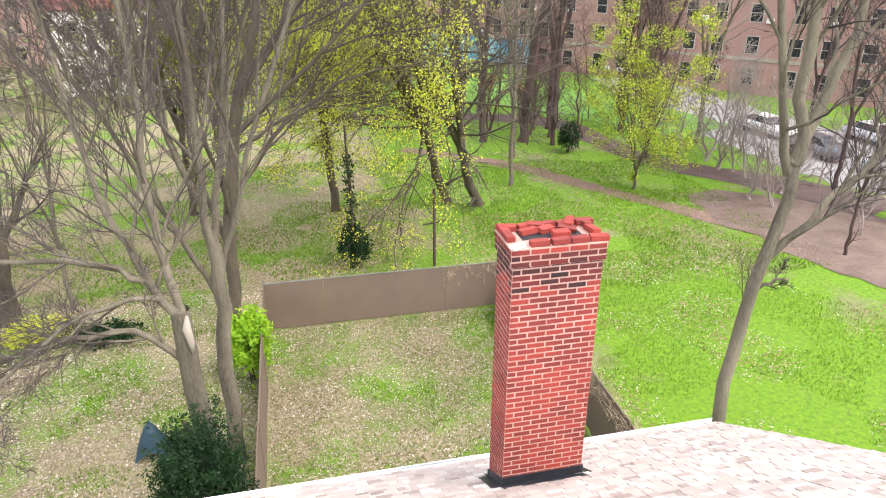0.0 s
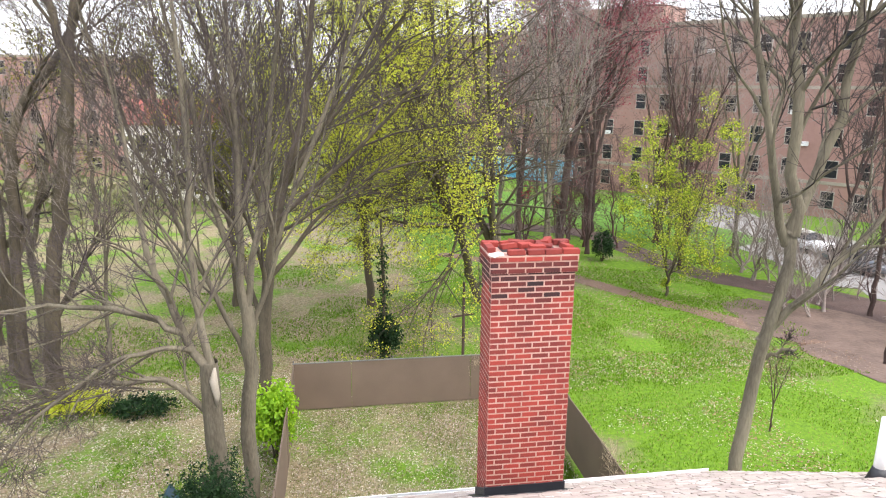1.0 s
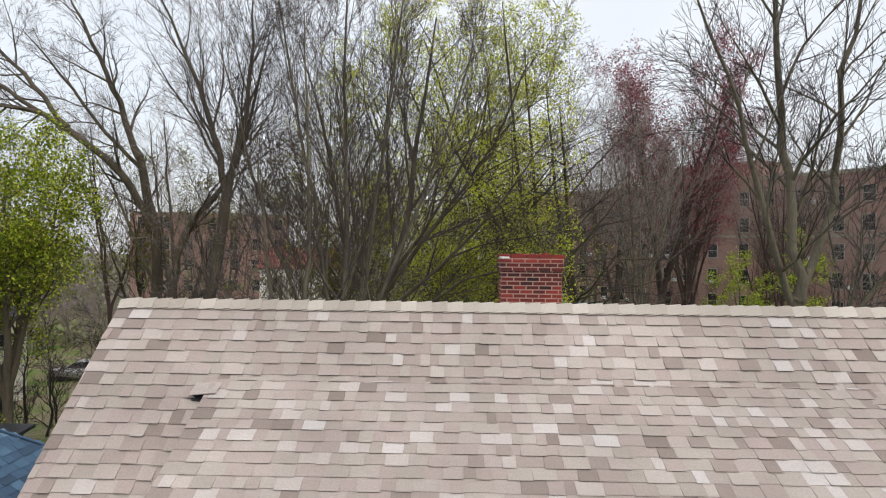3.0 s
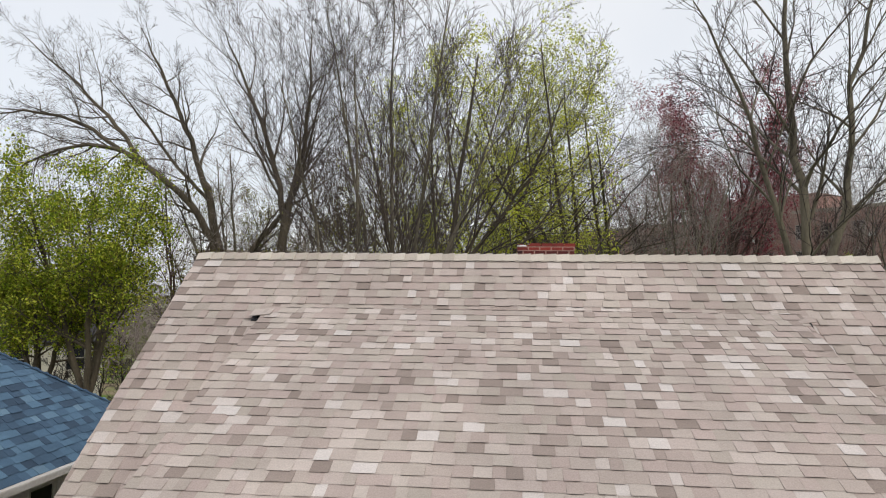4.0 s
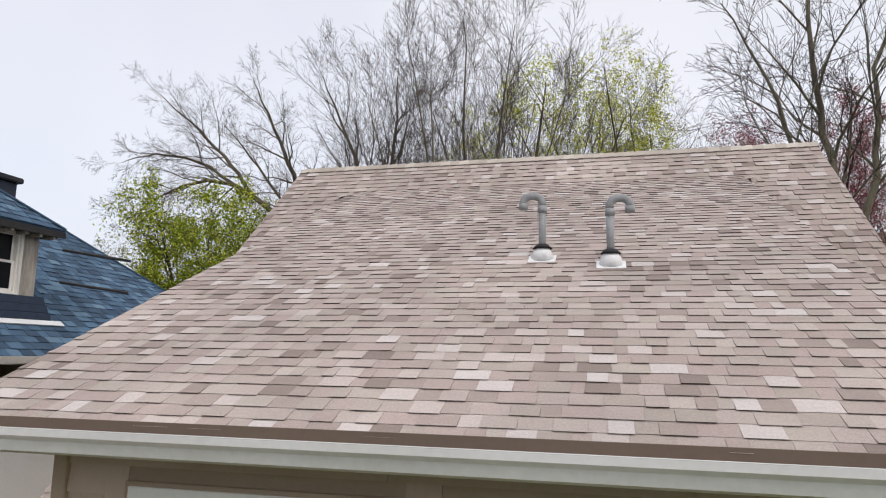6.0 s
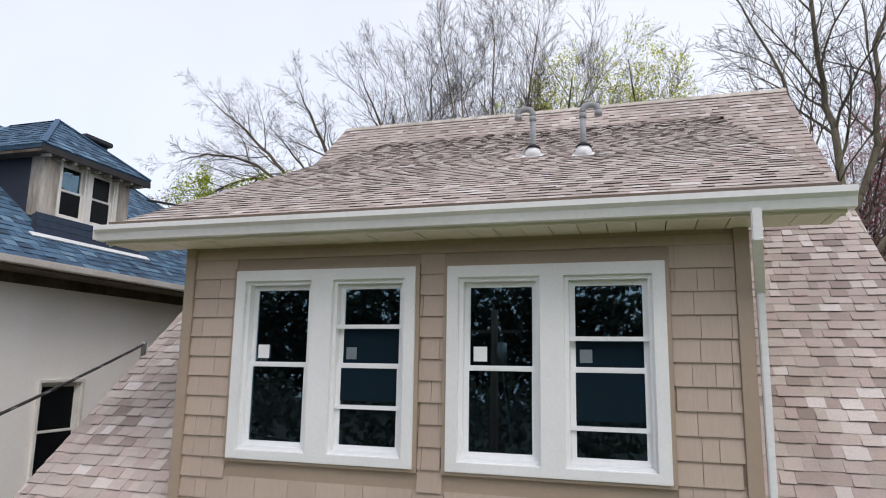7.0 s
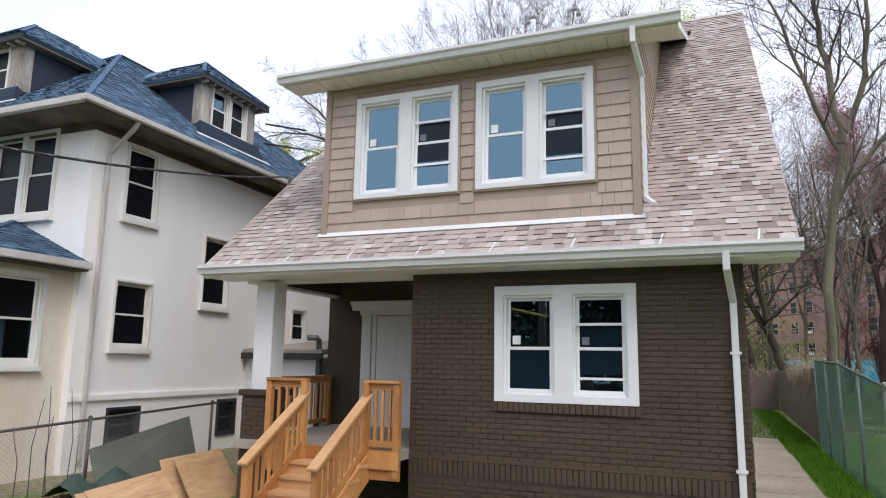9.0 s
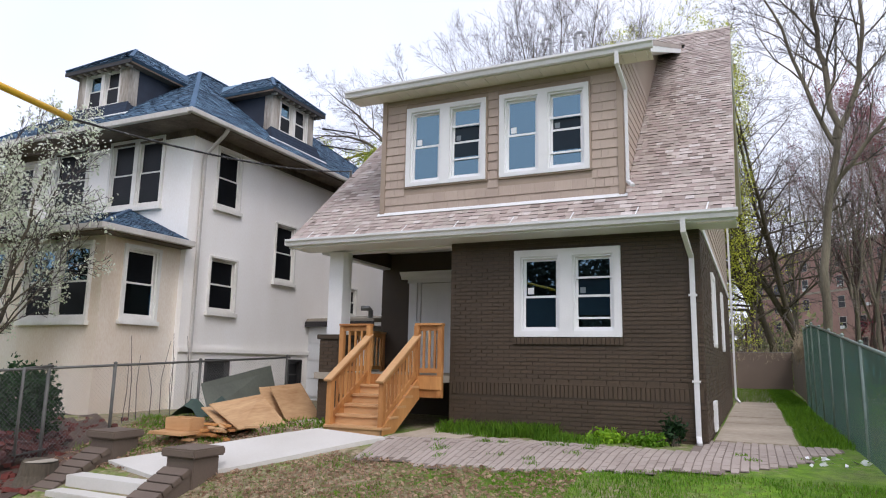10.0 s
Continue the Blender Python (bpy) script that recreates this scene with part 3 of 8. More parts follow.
class Grower:
    """Grows tapered limbs from a few stems and joins them in one mesh; keeps the tips, where leaves sit."""
    def __init__(self, seed):
        self.r = random.Random(seed)
        self.limbs, self.tips = [], []

    def limb(self, p, d, length, rad, lev, K):
        r = self.r
        n = K["segs"][lev]
        pts, rs, dirs = [p], [rad], [d]
        wander, up = K["wander"][lev], K["up"][lev]
        for i in range(n):
            d = unit(d[0] + r.gauss(0, wander), d[1] + r.gauss(0, wander), d[2] + r.gauss(0, wander) + up)
            st = length / n
            p = (p[0] + d[0] * st, p[1] + d[1] * st, p[2] + d[2] * st)
            pts.append(p)
            dirs.append(d)
            rs.append(max(rad * (1 - (i + 1) / n * K["taper"][lev]), 0.0045))
        self.limbs.append((lev, pts, rs))
        self.fork(pts, rs, dirs, length, lev, K)

    def fork(self, pts, rs, dirs, length, lev, K):
        r = self.r
        if lev + 1 >= len(K["segs"]):
            p, q = pts[0], pts[-1]
            for t in (0.35, 0.7, 1.0):
                self.tips.append(tuple(p[c] + (q[c] - p[c]) * t for c in range(3)))
            return
        n = len(pts) - 1
        kids = K["kids"][lev]
        t0 = K["from"][lev]
        phase = r.uniform(0, 6.28)
        for k in range(kids):
            t = t0 + (1 - t0) * (k + r.random()) / kids
            f = t * n
            i = min(int(f), n - 1)
            g = f - i
            q = tuple(pts[i][c] + (pts[i + 1][c] - pts[i][c]) * g for c in range(3))
            rad = rs[i] + (rs[i + 1] - rs[i]) * g
            d = dirs[min(i + 1, n)]
            phase += 2.4 + r.uniform(-0.5, 0.5)
            # a side direction square to the limb
            a = unit(d[1] * 1.0 - d[2] * 0.3, d[2] * 0.2 - d[0] * 1.0, d[0] * 0.3 - d[1] * 0.2) if abs(d[2]) < 0.95 else (1, 0, 0)
            b = (d[1] * a[2] - d[2] * a[1], d[2] * a[0] - d[0] * a[2], d[0] * a[1] - d[1] * a[0])
            ca, sa = math.cos(phase), math.sin(phase)
            sd = tuple(a[c] * ca + b[c] * sa for c in range(3))
            ang = radians(K["angle"][lev] * r.uniform(0.7, 1.3))
            nd = unit(*(d[c] * math.cos(ang) + sd[c] * math.sin(ang) for c in range(3)))
            ln = length * K["ratio"][lev] * (1.15 - 0.6 * t) * r.uniform(0.7, 1.25)
            self.limb(q, nd, ln, max(min(rad * K["thin"][lev], rad * 0.9), 0.006), lev + 1, K)

    def stem(self, way, rads, K, wob=0.045, kids=None):
        """A main stem through a few points of the plan, then its limbs."""
        r = self.r
        pts, rs = [], []
        for i in range(len(way) - 1):
            for j in range(4):
                t = j / 4
                k = 0.0 if i == 0 and j == 0 else wob
                p0, p1, p2, p3 = way[max(i - 1, 0)], way[i], way[i + 1], way[min(i + 2, len(way) - 1)]
                pts.append(tuple(0.5 * (2 * p1[c] + (p2[c] - p0[c]) * t + (2 * p0[c] - 5 * p1[c] + 4 * p2[c] - p3[c]) * t * t + (3 * p1[c] - p0[c] - 3 * p2[c] + p3[c]) * t ** 3) + r.gauss(0, k) for c in range(3)))
                rs.append(rads[i] + (rads[i + 1] - rads[i]) * t)
        pts.append(tuple(way[-1]))
        rs.append(rads[-1])
        rs[0] *= 1.35
        dirs = [unit(*(pts[min(i + 1, len(pts) - 1)][c] - pts[max(i - 1, 0)][c] for c in range(3))) for i in range(len(pts))]
        self.limbs.append((0, pts, rs))
        length = sum(math.dist(pts[i], pts[i + 1]) for i in range(len(pts) - 1))
        if kids is not None:
            K = dict(K, kids=(kids,) + tuple(K["kids"][1:]))
        self.fork(pts, rs, dirs, length, 0, K)

    def mesh(self, name, levels, mats, sides=(9, 6, 4, 3, 3)):
        V, F, base = [], [], 0
        groups = {}
        for lev, pts, rs in self.limbs:
            if lev in levels:
                groups.setdefault((lev, len(pts)), []).append((pts, rs))
        for (lev, n), items in groups.items():
            P = np.array([a for a, _ in items], dtype=float)
            R = np.array([b for _, b in items], dtype=float)
            D = np.empty_like(P)
            D[:, 1:-1] = P[:, 2:] - P[:, :-2]
            D[:, 0], D[:, -1] = P[:, 1] - P[:, 0], P[:, -1] - P[:, -2]
            D /= np.linalg.norm(D, axis=2, keepdims=True) + 1e-9
            ref = np.where(np.abs(D[..., 1:2]) < 0.9, np.array([0.31, 0.95, 0.07]), np.array([1.0, 0, 0.1]))
            U = np.cross(D, ref)
            U /= np.linalg.norm(U, axis=2, keepdims=True) + 1e-9
            W = np.cross(D, U)
            s = sides[min(lev, len(sides) - 1)]
            a = np.arange(s) * 2 * math.pi / s
            ring = P[:, :, None, :] + R[:, :, None, None] * (U[:, :, None, :] * np.cos(a)[None, None, :, None] + W[:, :, None, :] * np.sin(a)[None, None, :, None])
            V.append(ring.reshape(-1, 3))
            m = len(items)
            b0 = base + (np.arange(m) * n * s)[:, None, None] + (np.arange(n - 1) * s)[None, :, None]
            k = np.arange(s)[None, None, :]
            k2 = (np.arange(s)[None, None, :] + 1) % s
            F.append(np.stack([b0 + k, b0 + s + k, b0 + s + k2, b0 + k2], axis=-1).reshape(-1, 4))
            base += m * n * s
        return quads(name, np.concatenate(V), np.concatenate(F), mats, True)


def quads(name, V, F, mats, smooth=False):
    me = bpy.data.meshes.new(name)
    me.vertices.add(len(V))
    me.vertices.foreach_set("co", np.asarray(V, dtype=np.float32).ravel())
    me.loops.add(F.size)
    me.loops.foreach_set("vertex_index", F.ravel().astype(np.int32))
    me.polygons.add(len(F))
    me.polygons.foreach_set("loop_start", np.arange(0, F.size, F.shape[1], dtype=np.int32))
    me.update(calc_edges=True)
    me.validate()
    if smooth:
        me.polygons.foreach_set("use_smooth", [True] * len(me.polygons))
    me.materials.append(mats)
    return me


def leaf_mesh(name, tips, per, size, spread, ma, seed, keep=1.0, flat=0.0):
    """Small bent leaves scattered round the tips."""
    rng = np.random.default_rng(seed)
    T = np.array(tips)
    if keep < 1:
        T = T[rng.random(len(T)) < keep]
    C = np.repeat(T, per, axis=0) + rng.normal(0, spread, (len(T) * per, 3))
    n = len(C)
    A = rng.normal(0, 1, (n, 3))
    A[:, 2] *= 1 - flat
    A /= np.linalg.norm(A, axis=1, keepdims=True)
    B = np.cross(A, rng.normal(0, 1, (n, 3)))
    B /= np.linalg.norm(B, axis=1, keepdims=True) + 1e-9
    S = size * rng.uniform(0.6, 1.3, (n, 1))
    V = np.stack([C - A * S, C + B * S * 0.55, C + A * S, C - B * S * 0.55], axis=1).reshape(-1, 3)
    F = np.arange(n * 4).reshape(-1, 4)
    return quads(name, V, F, ma)


BARE = dict(segs=(5, 6, 4, 2, 1), wander=(0.08, 0.11, 0.13, 0.12, 0.1), up=(0.0, 0.07, 0.06, 0.05, 0.0), taper=(0.5, 0.86, 0.88, 0.85, 0.7),
            kids=(10, 8, 6, 2), **{"from": (0.16, 0.18, 0.15, 0.1)}, angle=(36, 34, 30, 26), ratio=(0.55, 0.52, 0.58, 0.75), thin=(0.5, 0.56, 0.6, 0.62))


def tree(name, label, stems, K, seed, bark, twig, leaves=(), group="trees behind the yard", base=None, leafy_to=1e9):
    """stems: [(way, radii)]; leaves: [(material, per tip, size, spread, share of tips)]."""
    b = base or stems[0][0][0]
    t = thing(name, label, "tree", group, at=b)
    g = Grower(seed)
    for way, rads, *few in stems:
        g.stem([tuple(p[c] - b[c] for c in range(3)) for p in way], rads, K, kids=few[0] if few else None)
    for i, lm in enumerate([l for l in g.limbs if l[0] == 0]):
        one = Grower(0)
        one.limbs = [lm]
        part("stem" if i else "trunk", one.mesh("stem" if i else "trunk", (0,), bark), None, t)
    tagged(part("limb_mass", g.mesh("limb_mass", (1,), bark), None, t), kind="stuff")
    tagged(part("twig_mass", g.mesh("twig_mass", (2, 3, 4, 5), twig), None, t), kind="stuff")
    for i, (ma, per, size, spread, keep) in enumerate(leaves):
        part("crown", leaf_mesh("crown", [p for p in g.tips if p[0] + b[0] < leafy_to], per, size, spread, ma, seed + 7 + i, keep), None, t)
    return t

# ---- main house ----
rnd = random.Random(5)
RX0, RX1 = -2.0, 5.95
RY, RZ = 1.45, 9.74
EY, EZ = -5.73, 3.42
BY, BZ = 7.2, 6.22
house = thing("house", "brown brick bungalow with tan shingle roof and front dormer", "house")


def front_z(y):
    return RZ - (RY - y) * (RZ - EZ) / (RY - EY)


def back_z(y):
    return RZ - (y - RY) * (RZ - BZ) / (BY - RY)


# dormer
DX0, DX1, DY, DZ0, DZ1 = -0.28, 4.30, -5.22, 3.88, 6.16
GX0, GX1, GY, GZ = -0.84, 4.83, -5.62, 6.30
TY, TZ = 0.75, front_z(0.75)

# walls of the body
WX0, WX1, WY, PX, PY = -1.70, 5.40, -5.17, 1.20, -2.60
LW = (2.40, 4.20, 1.575, 3.05)
T = 0.22
w = wall_holes(PX, WX1, -0.4, 3.3, [(LW[0] + 0.05, LW[1] - 0.05, LW[2] + 0.05, LW[3] - 0.05)], facing_y, WY, WY + T)
front_wall = part("front_wall", w, M_brownmortar, house)
SIDE_W = ((-2.6, -1.7, 1.5, 2.9), (1.2, 2.0, 1.5, 2.9), (-3.6, -2.9, 0.05, 0.55))
w = wall_holes(WY + T, 7.0, -0.4, 3.3, [(a + 0.05, b - 0.05, c + 0.05, d - 0.05) for a, b, c, d in SIDE_W], facing_x, WX1, WX1 - T)
side_wall = part("side_wall", w, M_brownmortar, house)
part("gable_wall", MB().prism([(WY + T, 3.3), (7.0, 3.3), (7.0, back_z(7.0) - 0.16), (RY, RZ - 0.18), (WY + T, front_z(WY + T) - 0.16)], WX1 - T, WX1, 'x'), M_brownmortar, house)
w = MB()
prof = [(PY, -0.4), (7.0, -0.4), (7.0, back_z(7.0) - 0.16), (RY, RZ - 0.18), (WY + 0.4, front_z(WY + 0.4) - 0.2), (WY + 0.4, 3.26), (PY, 3.26)]
w.prism(prof, WX0, WX0 + T, 'x')
part("side_wall", w, M_brownmortar, house)
w = MB()
w.box(WX0 + T, PX, PY, PY + T, -0.4, 3.62)
w.box(PX, PX + T, WY + T, PY + T, -0.4, 3.62)
part("porch_wall", w, M_brownmortar, house)
part("back_wall", MB().box(WX0, WX1, 7.0, 7.2 - 0.1, -0.4, 5.9), M_brownmortar, house)

# roof decks
deck = MB()
th = 0.10
deck.slab([(RX0, EY, EZ), (RX1, EY, EZ), (RX1, RY, RZ), (RX0, RY, RZ)], th)
deck.slab([(RX0, RY, RZ), (RX1, RY, RZ), (RX1, BY, BZ), (RX0, BY, BZ)], th)
roof = part("roof", deck, M_shingle_f, house)
dd = MB().slab([(GX0, GY, GZ), (GX1, GY, GZ), (GX1, TY, TZ), (GX0, TY, TZ)], 0.09)
DW = [(0.254, 1.875, 4.375, 5.92), (2.136, 3.746, 4.375, 5.915)]
dwall = wall_holes(DX0, DX1, 3.7, DZ1, [(a + 0.04, b - 0.04, c + 0.04, d - 0.04) for a, b, c, d in DW], facing_y, DY, DY + 0.12)
dormer = part("dormer", dwall, M_sid_trim, house, "taupe shake-sided shed dormer with white windows")
part("dormer_roof", dd, M_shingle_f, dormer)

far = MB()
sl = math.hypot(RY - EY, RZ - EZ)
dsl = math.hypot(TY - GY, TZ - GZ)
vf = Vector((0, RY - EY, RZ - EZ)).normalized()
vd = Vector((0, TY - GY, TZ - GZ)).normalized()


def main_span(s):
    return 0.0, RX1 - RX0


def keep_main(far_mb, o, vdir, length, lohi_list, near):
    out = []
    for lohi in lohi_list:
        out += shingles(o, (1, 0, 0), vdir, RX1 - RX0, length, rnd, lohi, near, far_mb)
    return out


def left_strip(s):
    y = EY + vf.y * s
    return (0.0, RX1 - RX0) if y < DY + 0.02 or y > TY - 0.10 else (0.0, DX0 - RX0)


def right_strip(s):
    y = EY + vf.y * s
    return (1.0, 0.0) if y < DY + 0.02 or y > TY - 0.10 else (DX1 - RX0, RX1 - RX0)


p1 = keep_main(far, (RX0, EY, EZ), vf, sl - 0.06, (left_strip,), lambda c: c.y < -4.6)
p1 += keep_main(far, (RX0, EY, EZ), vf, sl - 0.06, (right_strip,), None)
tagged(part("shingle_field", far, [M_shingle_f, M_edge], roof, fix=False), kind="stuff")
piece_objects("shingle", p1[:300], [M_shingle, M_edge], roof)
far = MB()
p2 = shingles((GX0, GY, GZ), (1, 0, 0), vd, GX1 - GX0, dsl, rnd, lambda s: (0.0, GX1 - GX0), lambda c: c.y < -4.75, far, thick=0.64)
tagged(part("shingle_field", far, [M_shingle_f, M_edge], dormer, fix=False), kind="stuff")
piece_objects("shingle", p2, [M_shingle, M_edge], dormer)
part("drip_edge", MB().box(GX0 + 0.02, GX1 - 0.02, GY - 0.014, GY - 0.001, GZ - 0.05, GZ + 0.026), M_brownfence, dormer, "brown drip edge")
far = MB()
vb = Vector((0, RY - BY, RZ - BZ)).normalized()
shingles((RX1, BY, BZ), (-1, 0, 0), vb, RX1 - RX0, math.hypot(RY - BY, RZ - BZ) - 0.06, rnd, main_span, None, far)
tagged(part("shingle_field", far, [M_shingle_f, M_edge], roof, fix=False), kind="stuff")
# ridge caps
x = RX0
k = 0
while x < RX1 - 0.02:
    wdt = 0.15
    mb = MB()
    a, b = x, min(x + wdt + 0.04, RX1 + 0.01)
    lift = 0.022
    ay, az = 0.13 * vf.y, 0.13 * vf.z
    by, bz = 0.13 * -vb.y, 0.13 * vb.z
    ys = [(RY - ay, RZ - az + 0.012), (RY - 0.02, RZ + 0.012), (RY + 0.02, RZ + 0.012), (RY + by, RZ - bz + 0.012)]
    vs = [(a, y, z + 0.002) for y, z in ys] + [(b, y, z + 0.022) for y, z in ys] + [(b, y, z - 0.02) for y, z in ys]
    mb.add([Vector(p) for p in vs], [(0, 4, 5, 1), (1, 5, 6, 2), (2, 6, 7, 3), (4, 8, 9, 5), (5, 9, 10, 6), (6, 10, 11, 7)])
    part("ridge_cap", mb.mesh("ridge_cap", M_ridge, fix=False), None, roof)
    x += wdt
    k += 1
# rakes
for xx in (RX0, RX1 - 0.03):
    part("rake_board", MB().slab([(xx, EY, EZ - th), (xx + 0.03, EY, EZ - th), (xx + 0.03, RY, RZ - th - 0.005), (xx, RY, RZ - th - 0.005)], 0.12), M_white, house)
    part("rake_board", MB().slab([(xx, RY, RZ - th - 0.005), (xx + 0.03, RY, RZ - th - 0.005), (xx + 0.03, BY, BZ - th), (xx, BY, BZ - th)], 0.12), M_white, house)
# soffits under the rakes
for a, b in ((RX0 + 0.03, WX0), (WX1, RX1 - 0.03)):
    part("rake_soffit", MB().slab([(a, EY, EZ - th - 0.08), (b, EY, EZ - th - 0.08), (b, RY, RZ - th - 0.08), (a, RY, RZ - th - 0.08)], 0.02), M_soffit, house)
    part("rake_soffit", MB().slab([(a, RY, RZ - th - 0.08), (b, RY, RZ - th - 0.08), (b, BY, BZ - th - 0.08), (a, BY, BZ - th - 0.08)], 0.02), M_soffit, house)


def gutter(x0, x1, y, z, parent, flip=1):
    """K-style gutter along x with its lip at y, top at z."""
    f = flip
    pr = [(y + 0.12 * f, z), (y + 0.115 * f, z), (y + 0.115 * f, z - 0.115), (y + 0.05 * f, z - 0.115), (y + 0.035 * f, z - 0.06), (y + 0.005 * f, z - 0.035), (y + 0.005 * f, z - 0.012),
          (y + 0.015 * f, z - 0.006), (y + 0.015 * f, z), (y - 0.006 * f, z), (y - 0.006 * f, z - 0.04), (y + 0.025 * f, z - 0.066), (y + 0.042 * f, z - 0.125), (y + 0.12 * f, z - 0.125)]
    g = MB().prism(pr, x0, x1, 'x')
    g.box(x0 - 0.003, x0, y, y + 0.12 * f, z - 0.12, z) if f > 0 else None
    return part("gutter", g, M_gutter, parent)


gutter(RX0 - 0.03, RX1 + 0.03, EY - 0.11, EZ - 0.01, house)
gutter(GX0 - 0.04, GX1 + 0.04, GY - 0.11, GZ - 0.02, dormer)
gutter(RX0, RX1, BY + 0.11, BZ - 0.01, house, -1)
fa = MB().box(RX0, RX1, EY, EY + 0.02, EZ - 0.17, EZ - 0.07)
fa.box(RX0, RX1, EY + 0.02, WY + 0.1, EZ - 0.17, EZ - 0.15)
part("eave_soffit", fa, M_white, house)
part("porch_ceiling", MB().box(WX0, PX, WY + 0.36, PY, 3.58, 3.62), M_white, house)
part("porch_beam", MB().box(WX0, PX, WY + 0.101, WY + 0.36, 3.215, 3.62), M_white, house, bevel=0.006)
part("porch_beam", MB().box(WX0, WX0 + 0.2, WY + 0.362, PY, 3.215, 3.578), M_white, house, bevel=0.006)
fa = MB().box(GX0, GX1, GY, GY + 0.02, GZ - 0.168, GZ - 0.06)
x = GX0
while x < GX1 - 0.01:
    b = min(x + 0.2, GX1)
    fa.box(x + 0.004, b - 0.004, GY + 0.02, DY, GZ - 0.165 + 0.004 * rnd.random(), GZ - 0.15)
    x += 0.2
part("dormer_soffit", fa, M_soffit, dormer)
# dormer side walls and rake boards
for xx in (DX0, DX1 - 0.1):
    sw = MB().prism([(DY + 0.12, front_z(DY + 0.12) - 0.05), (TY, TZ - 0.1), (DY + 0.12, GZ + (DY - GY) * 0.43 - 0.12)], xx, xx + 0.1, 'x')
    part("dormer_cheek", sw, M_sid_trim, dormer)
for xx in (GX0, GX1 - 0.025):
    part("dormer_rake", MB().slab([(xx, GY, GZ - 0.09), (xx + 0.025, GY, GZ - 0.09), (xx + 0.025, TY - 0.3, TZ - 0.13 - 0.09), (xx, TY - 0.3, TZ - 0.13 - 0.09)], 0.1), M_white, dormer)
sfm = MB()
for a, b in ((GX0 + 0.03, DX0), (DX1, GX1 - 0.03)):
    sfm.slab([(a, GY + 0.02, GZ - 0.148), (b, GY + 0.02, GZ - 0.148), (b, TY - 0.8, TZ - 0.36 - 0.15), (a, TY - 0.8, TZ - 0.36 - 0.15)], 0.01)
part("dormer_rake_soffit", sfm, M_white, dormer)
# lap boards on the dormer's cheeks
z = 3.95
while z < 6.6:
    y1 = EY + (z - EZ) * (RY - EY) / (RZ - EZ)
    y0 = max(DY + 0.03, GY + (z + 0.29 - GZ) * (TY - GY) / (TZ - GZ))
    if y1 - y0 > 0.1:
        for xx, d in ((DX1, 1), (DX0, -1)):
            part("cheek_board", MB().add([(xx + 0.014 * d, y0, z), (xx + 0.014 * d, y1, z), (xx + 0.002 * d, y1 + 0.12, z + 0.175), (xx + 0.002 * d, y0, z + 0.175), (xx - 0.004 * d, y0, z), (xx - 0.004 * d, y1, z)], [(0, 1, 2, 3), (4, 5, 1, 0)]), M_siding, dormer)
    z += 0.165
# dormer windows
sash_window(house, *DW[0], DY - 0.03, (M_vinyl, M_white), 2, 0.092, 0.195, extra_rails=((), (0.265, 0.725)), screens=((1, 0.265, 0.725),), low=0.5)
sash_window(house, *DW[1], DY - 0.03, (M_vinyl, M_white), 2, 0.092, 0.18, extra_rails=((), (0.2, 0.663)), screens=((1, 0.2, 0.663),), low=0.5)
sash_window(house, *LW, WY - 0.02, (M_vinyl, M_white), 2, 0.12, 0.24, extra_rails=((), (0.17, 0.70)), screens=((0, 0.0, 0.46), (1, 0.17, 0.70)))
# shake siding
course = (DZ1 - 0.2 - DZ0) / 12.6
z = DZ0
row = 0
while z < DZ1 - 0.02:
    h = min(course + 0.015, DZ1 - 0.06 - z)
    x = DX0 + 0.09
    top = row >= 12
    while x < DX1 - 0.1:
        wd = 2.0 if top else rnd.choice((0.11, 0.15, 0.2, 0.25, 0.3))
        a, b = x, min(x + wd, DX1 - 0.09)
        spans = [(a, b)]
        for x0, x1, z0, z1 in DW:
            if z + h > z0 - 0.03 and z < z1 + 0.03:
                nx = []
                for p, q in spans:
                    if q <= x0 - 0.03 or p >= x1 + 0.03:
                        nx.append((p, q))
                    else:
                        if p < x0 - 0.03:
                            nx.append((p, x0 - 0.03))
                        if q > x1 + 0.03:
                            nx.append((x1 + 0.03, q))
                spans = nx
        for p, q in spans:
            if q - p > 0.02:
                zz = z
                hh = h
                y0 = DY - 0.022
                vs = [Vector(c) for c in ((p + .002, y0, zz), (q - .002, y0, zz), (q - .002, DY - 0.004, zz + hh), (p + .002, DY - 0.004, zz + hh), (p + .002, DY + 0.01, zz), (q - .002, DY + 0.01, zz), (q - .002, DY + 0.01, zz + hh), (p + .002, DY + 0.01, zz + hh))]
                c = vs[0]
                ob = part("shake", MB().add([v_ - c for v_ in vs], [(0, 1, 2, 3), (4, 5, 1, 0), (1, 5, 6, 2), (4, 0, 3, 7)]).mesh("shake", M_siding, fix=False), None, dormer)
                ob.location = c
        x += wd
    z += course
    row += 1
for a, b in ((DX0 - 0.01, DX0 + 0.09), (DX1 - 0.09, DX1 + 0.01)):
    part("corner_board", MB().box(a, b, DY - 0.035, DY + 0.06, DZ0 - 0.05, DZ1 - 0.02), M_sid_trim, dormer, bevel=0.004)
for x0, x1, z0, z1 in DW:
    jt = wall_holes(x0 - 0.03, x1 + 0.03, z0 - 0.025, z1 + 0.025, [(x0, x1, z0, z1)], facing_y, DY - 0.04, DY)
    part("window_channel", jt, M_sid_trim, dormer)
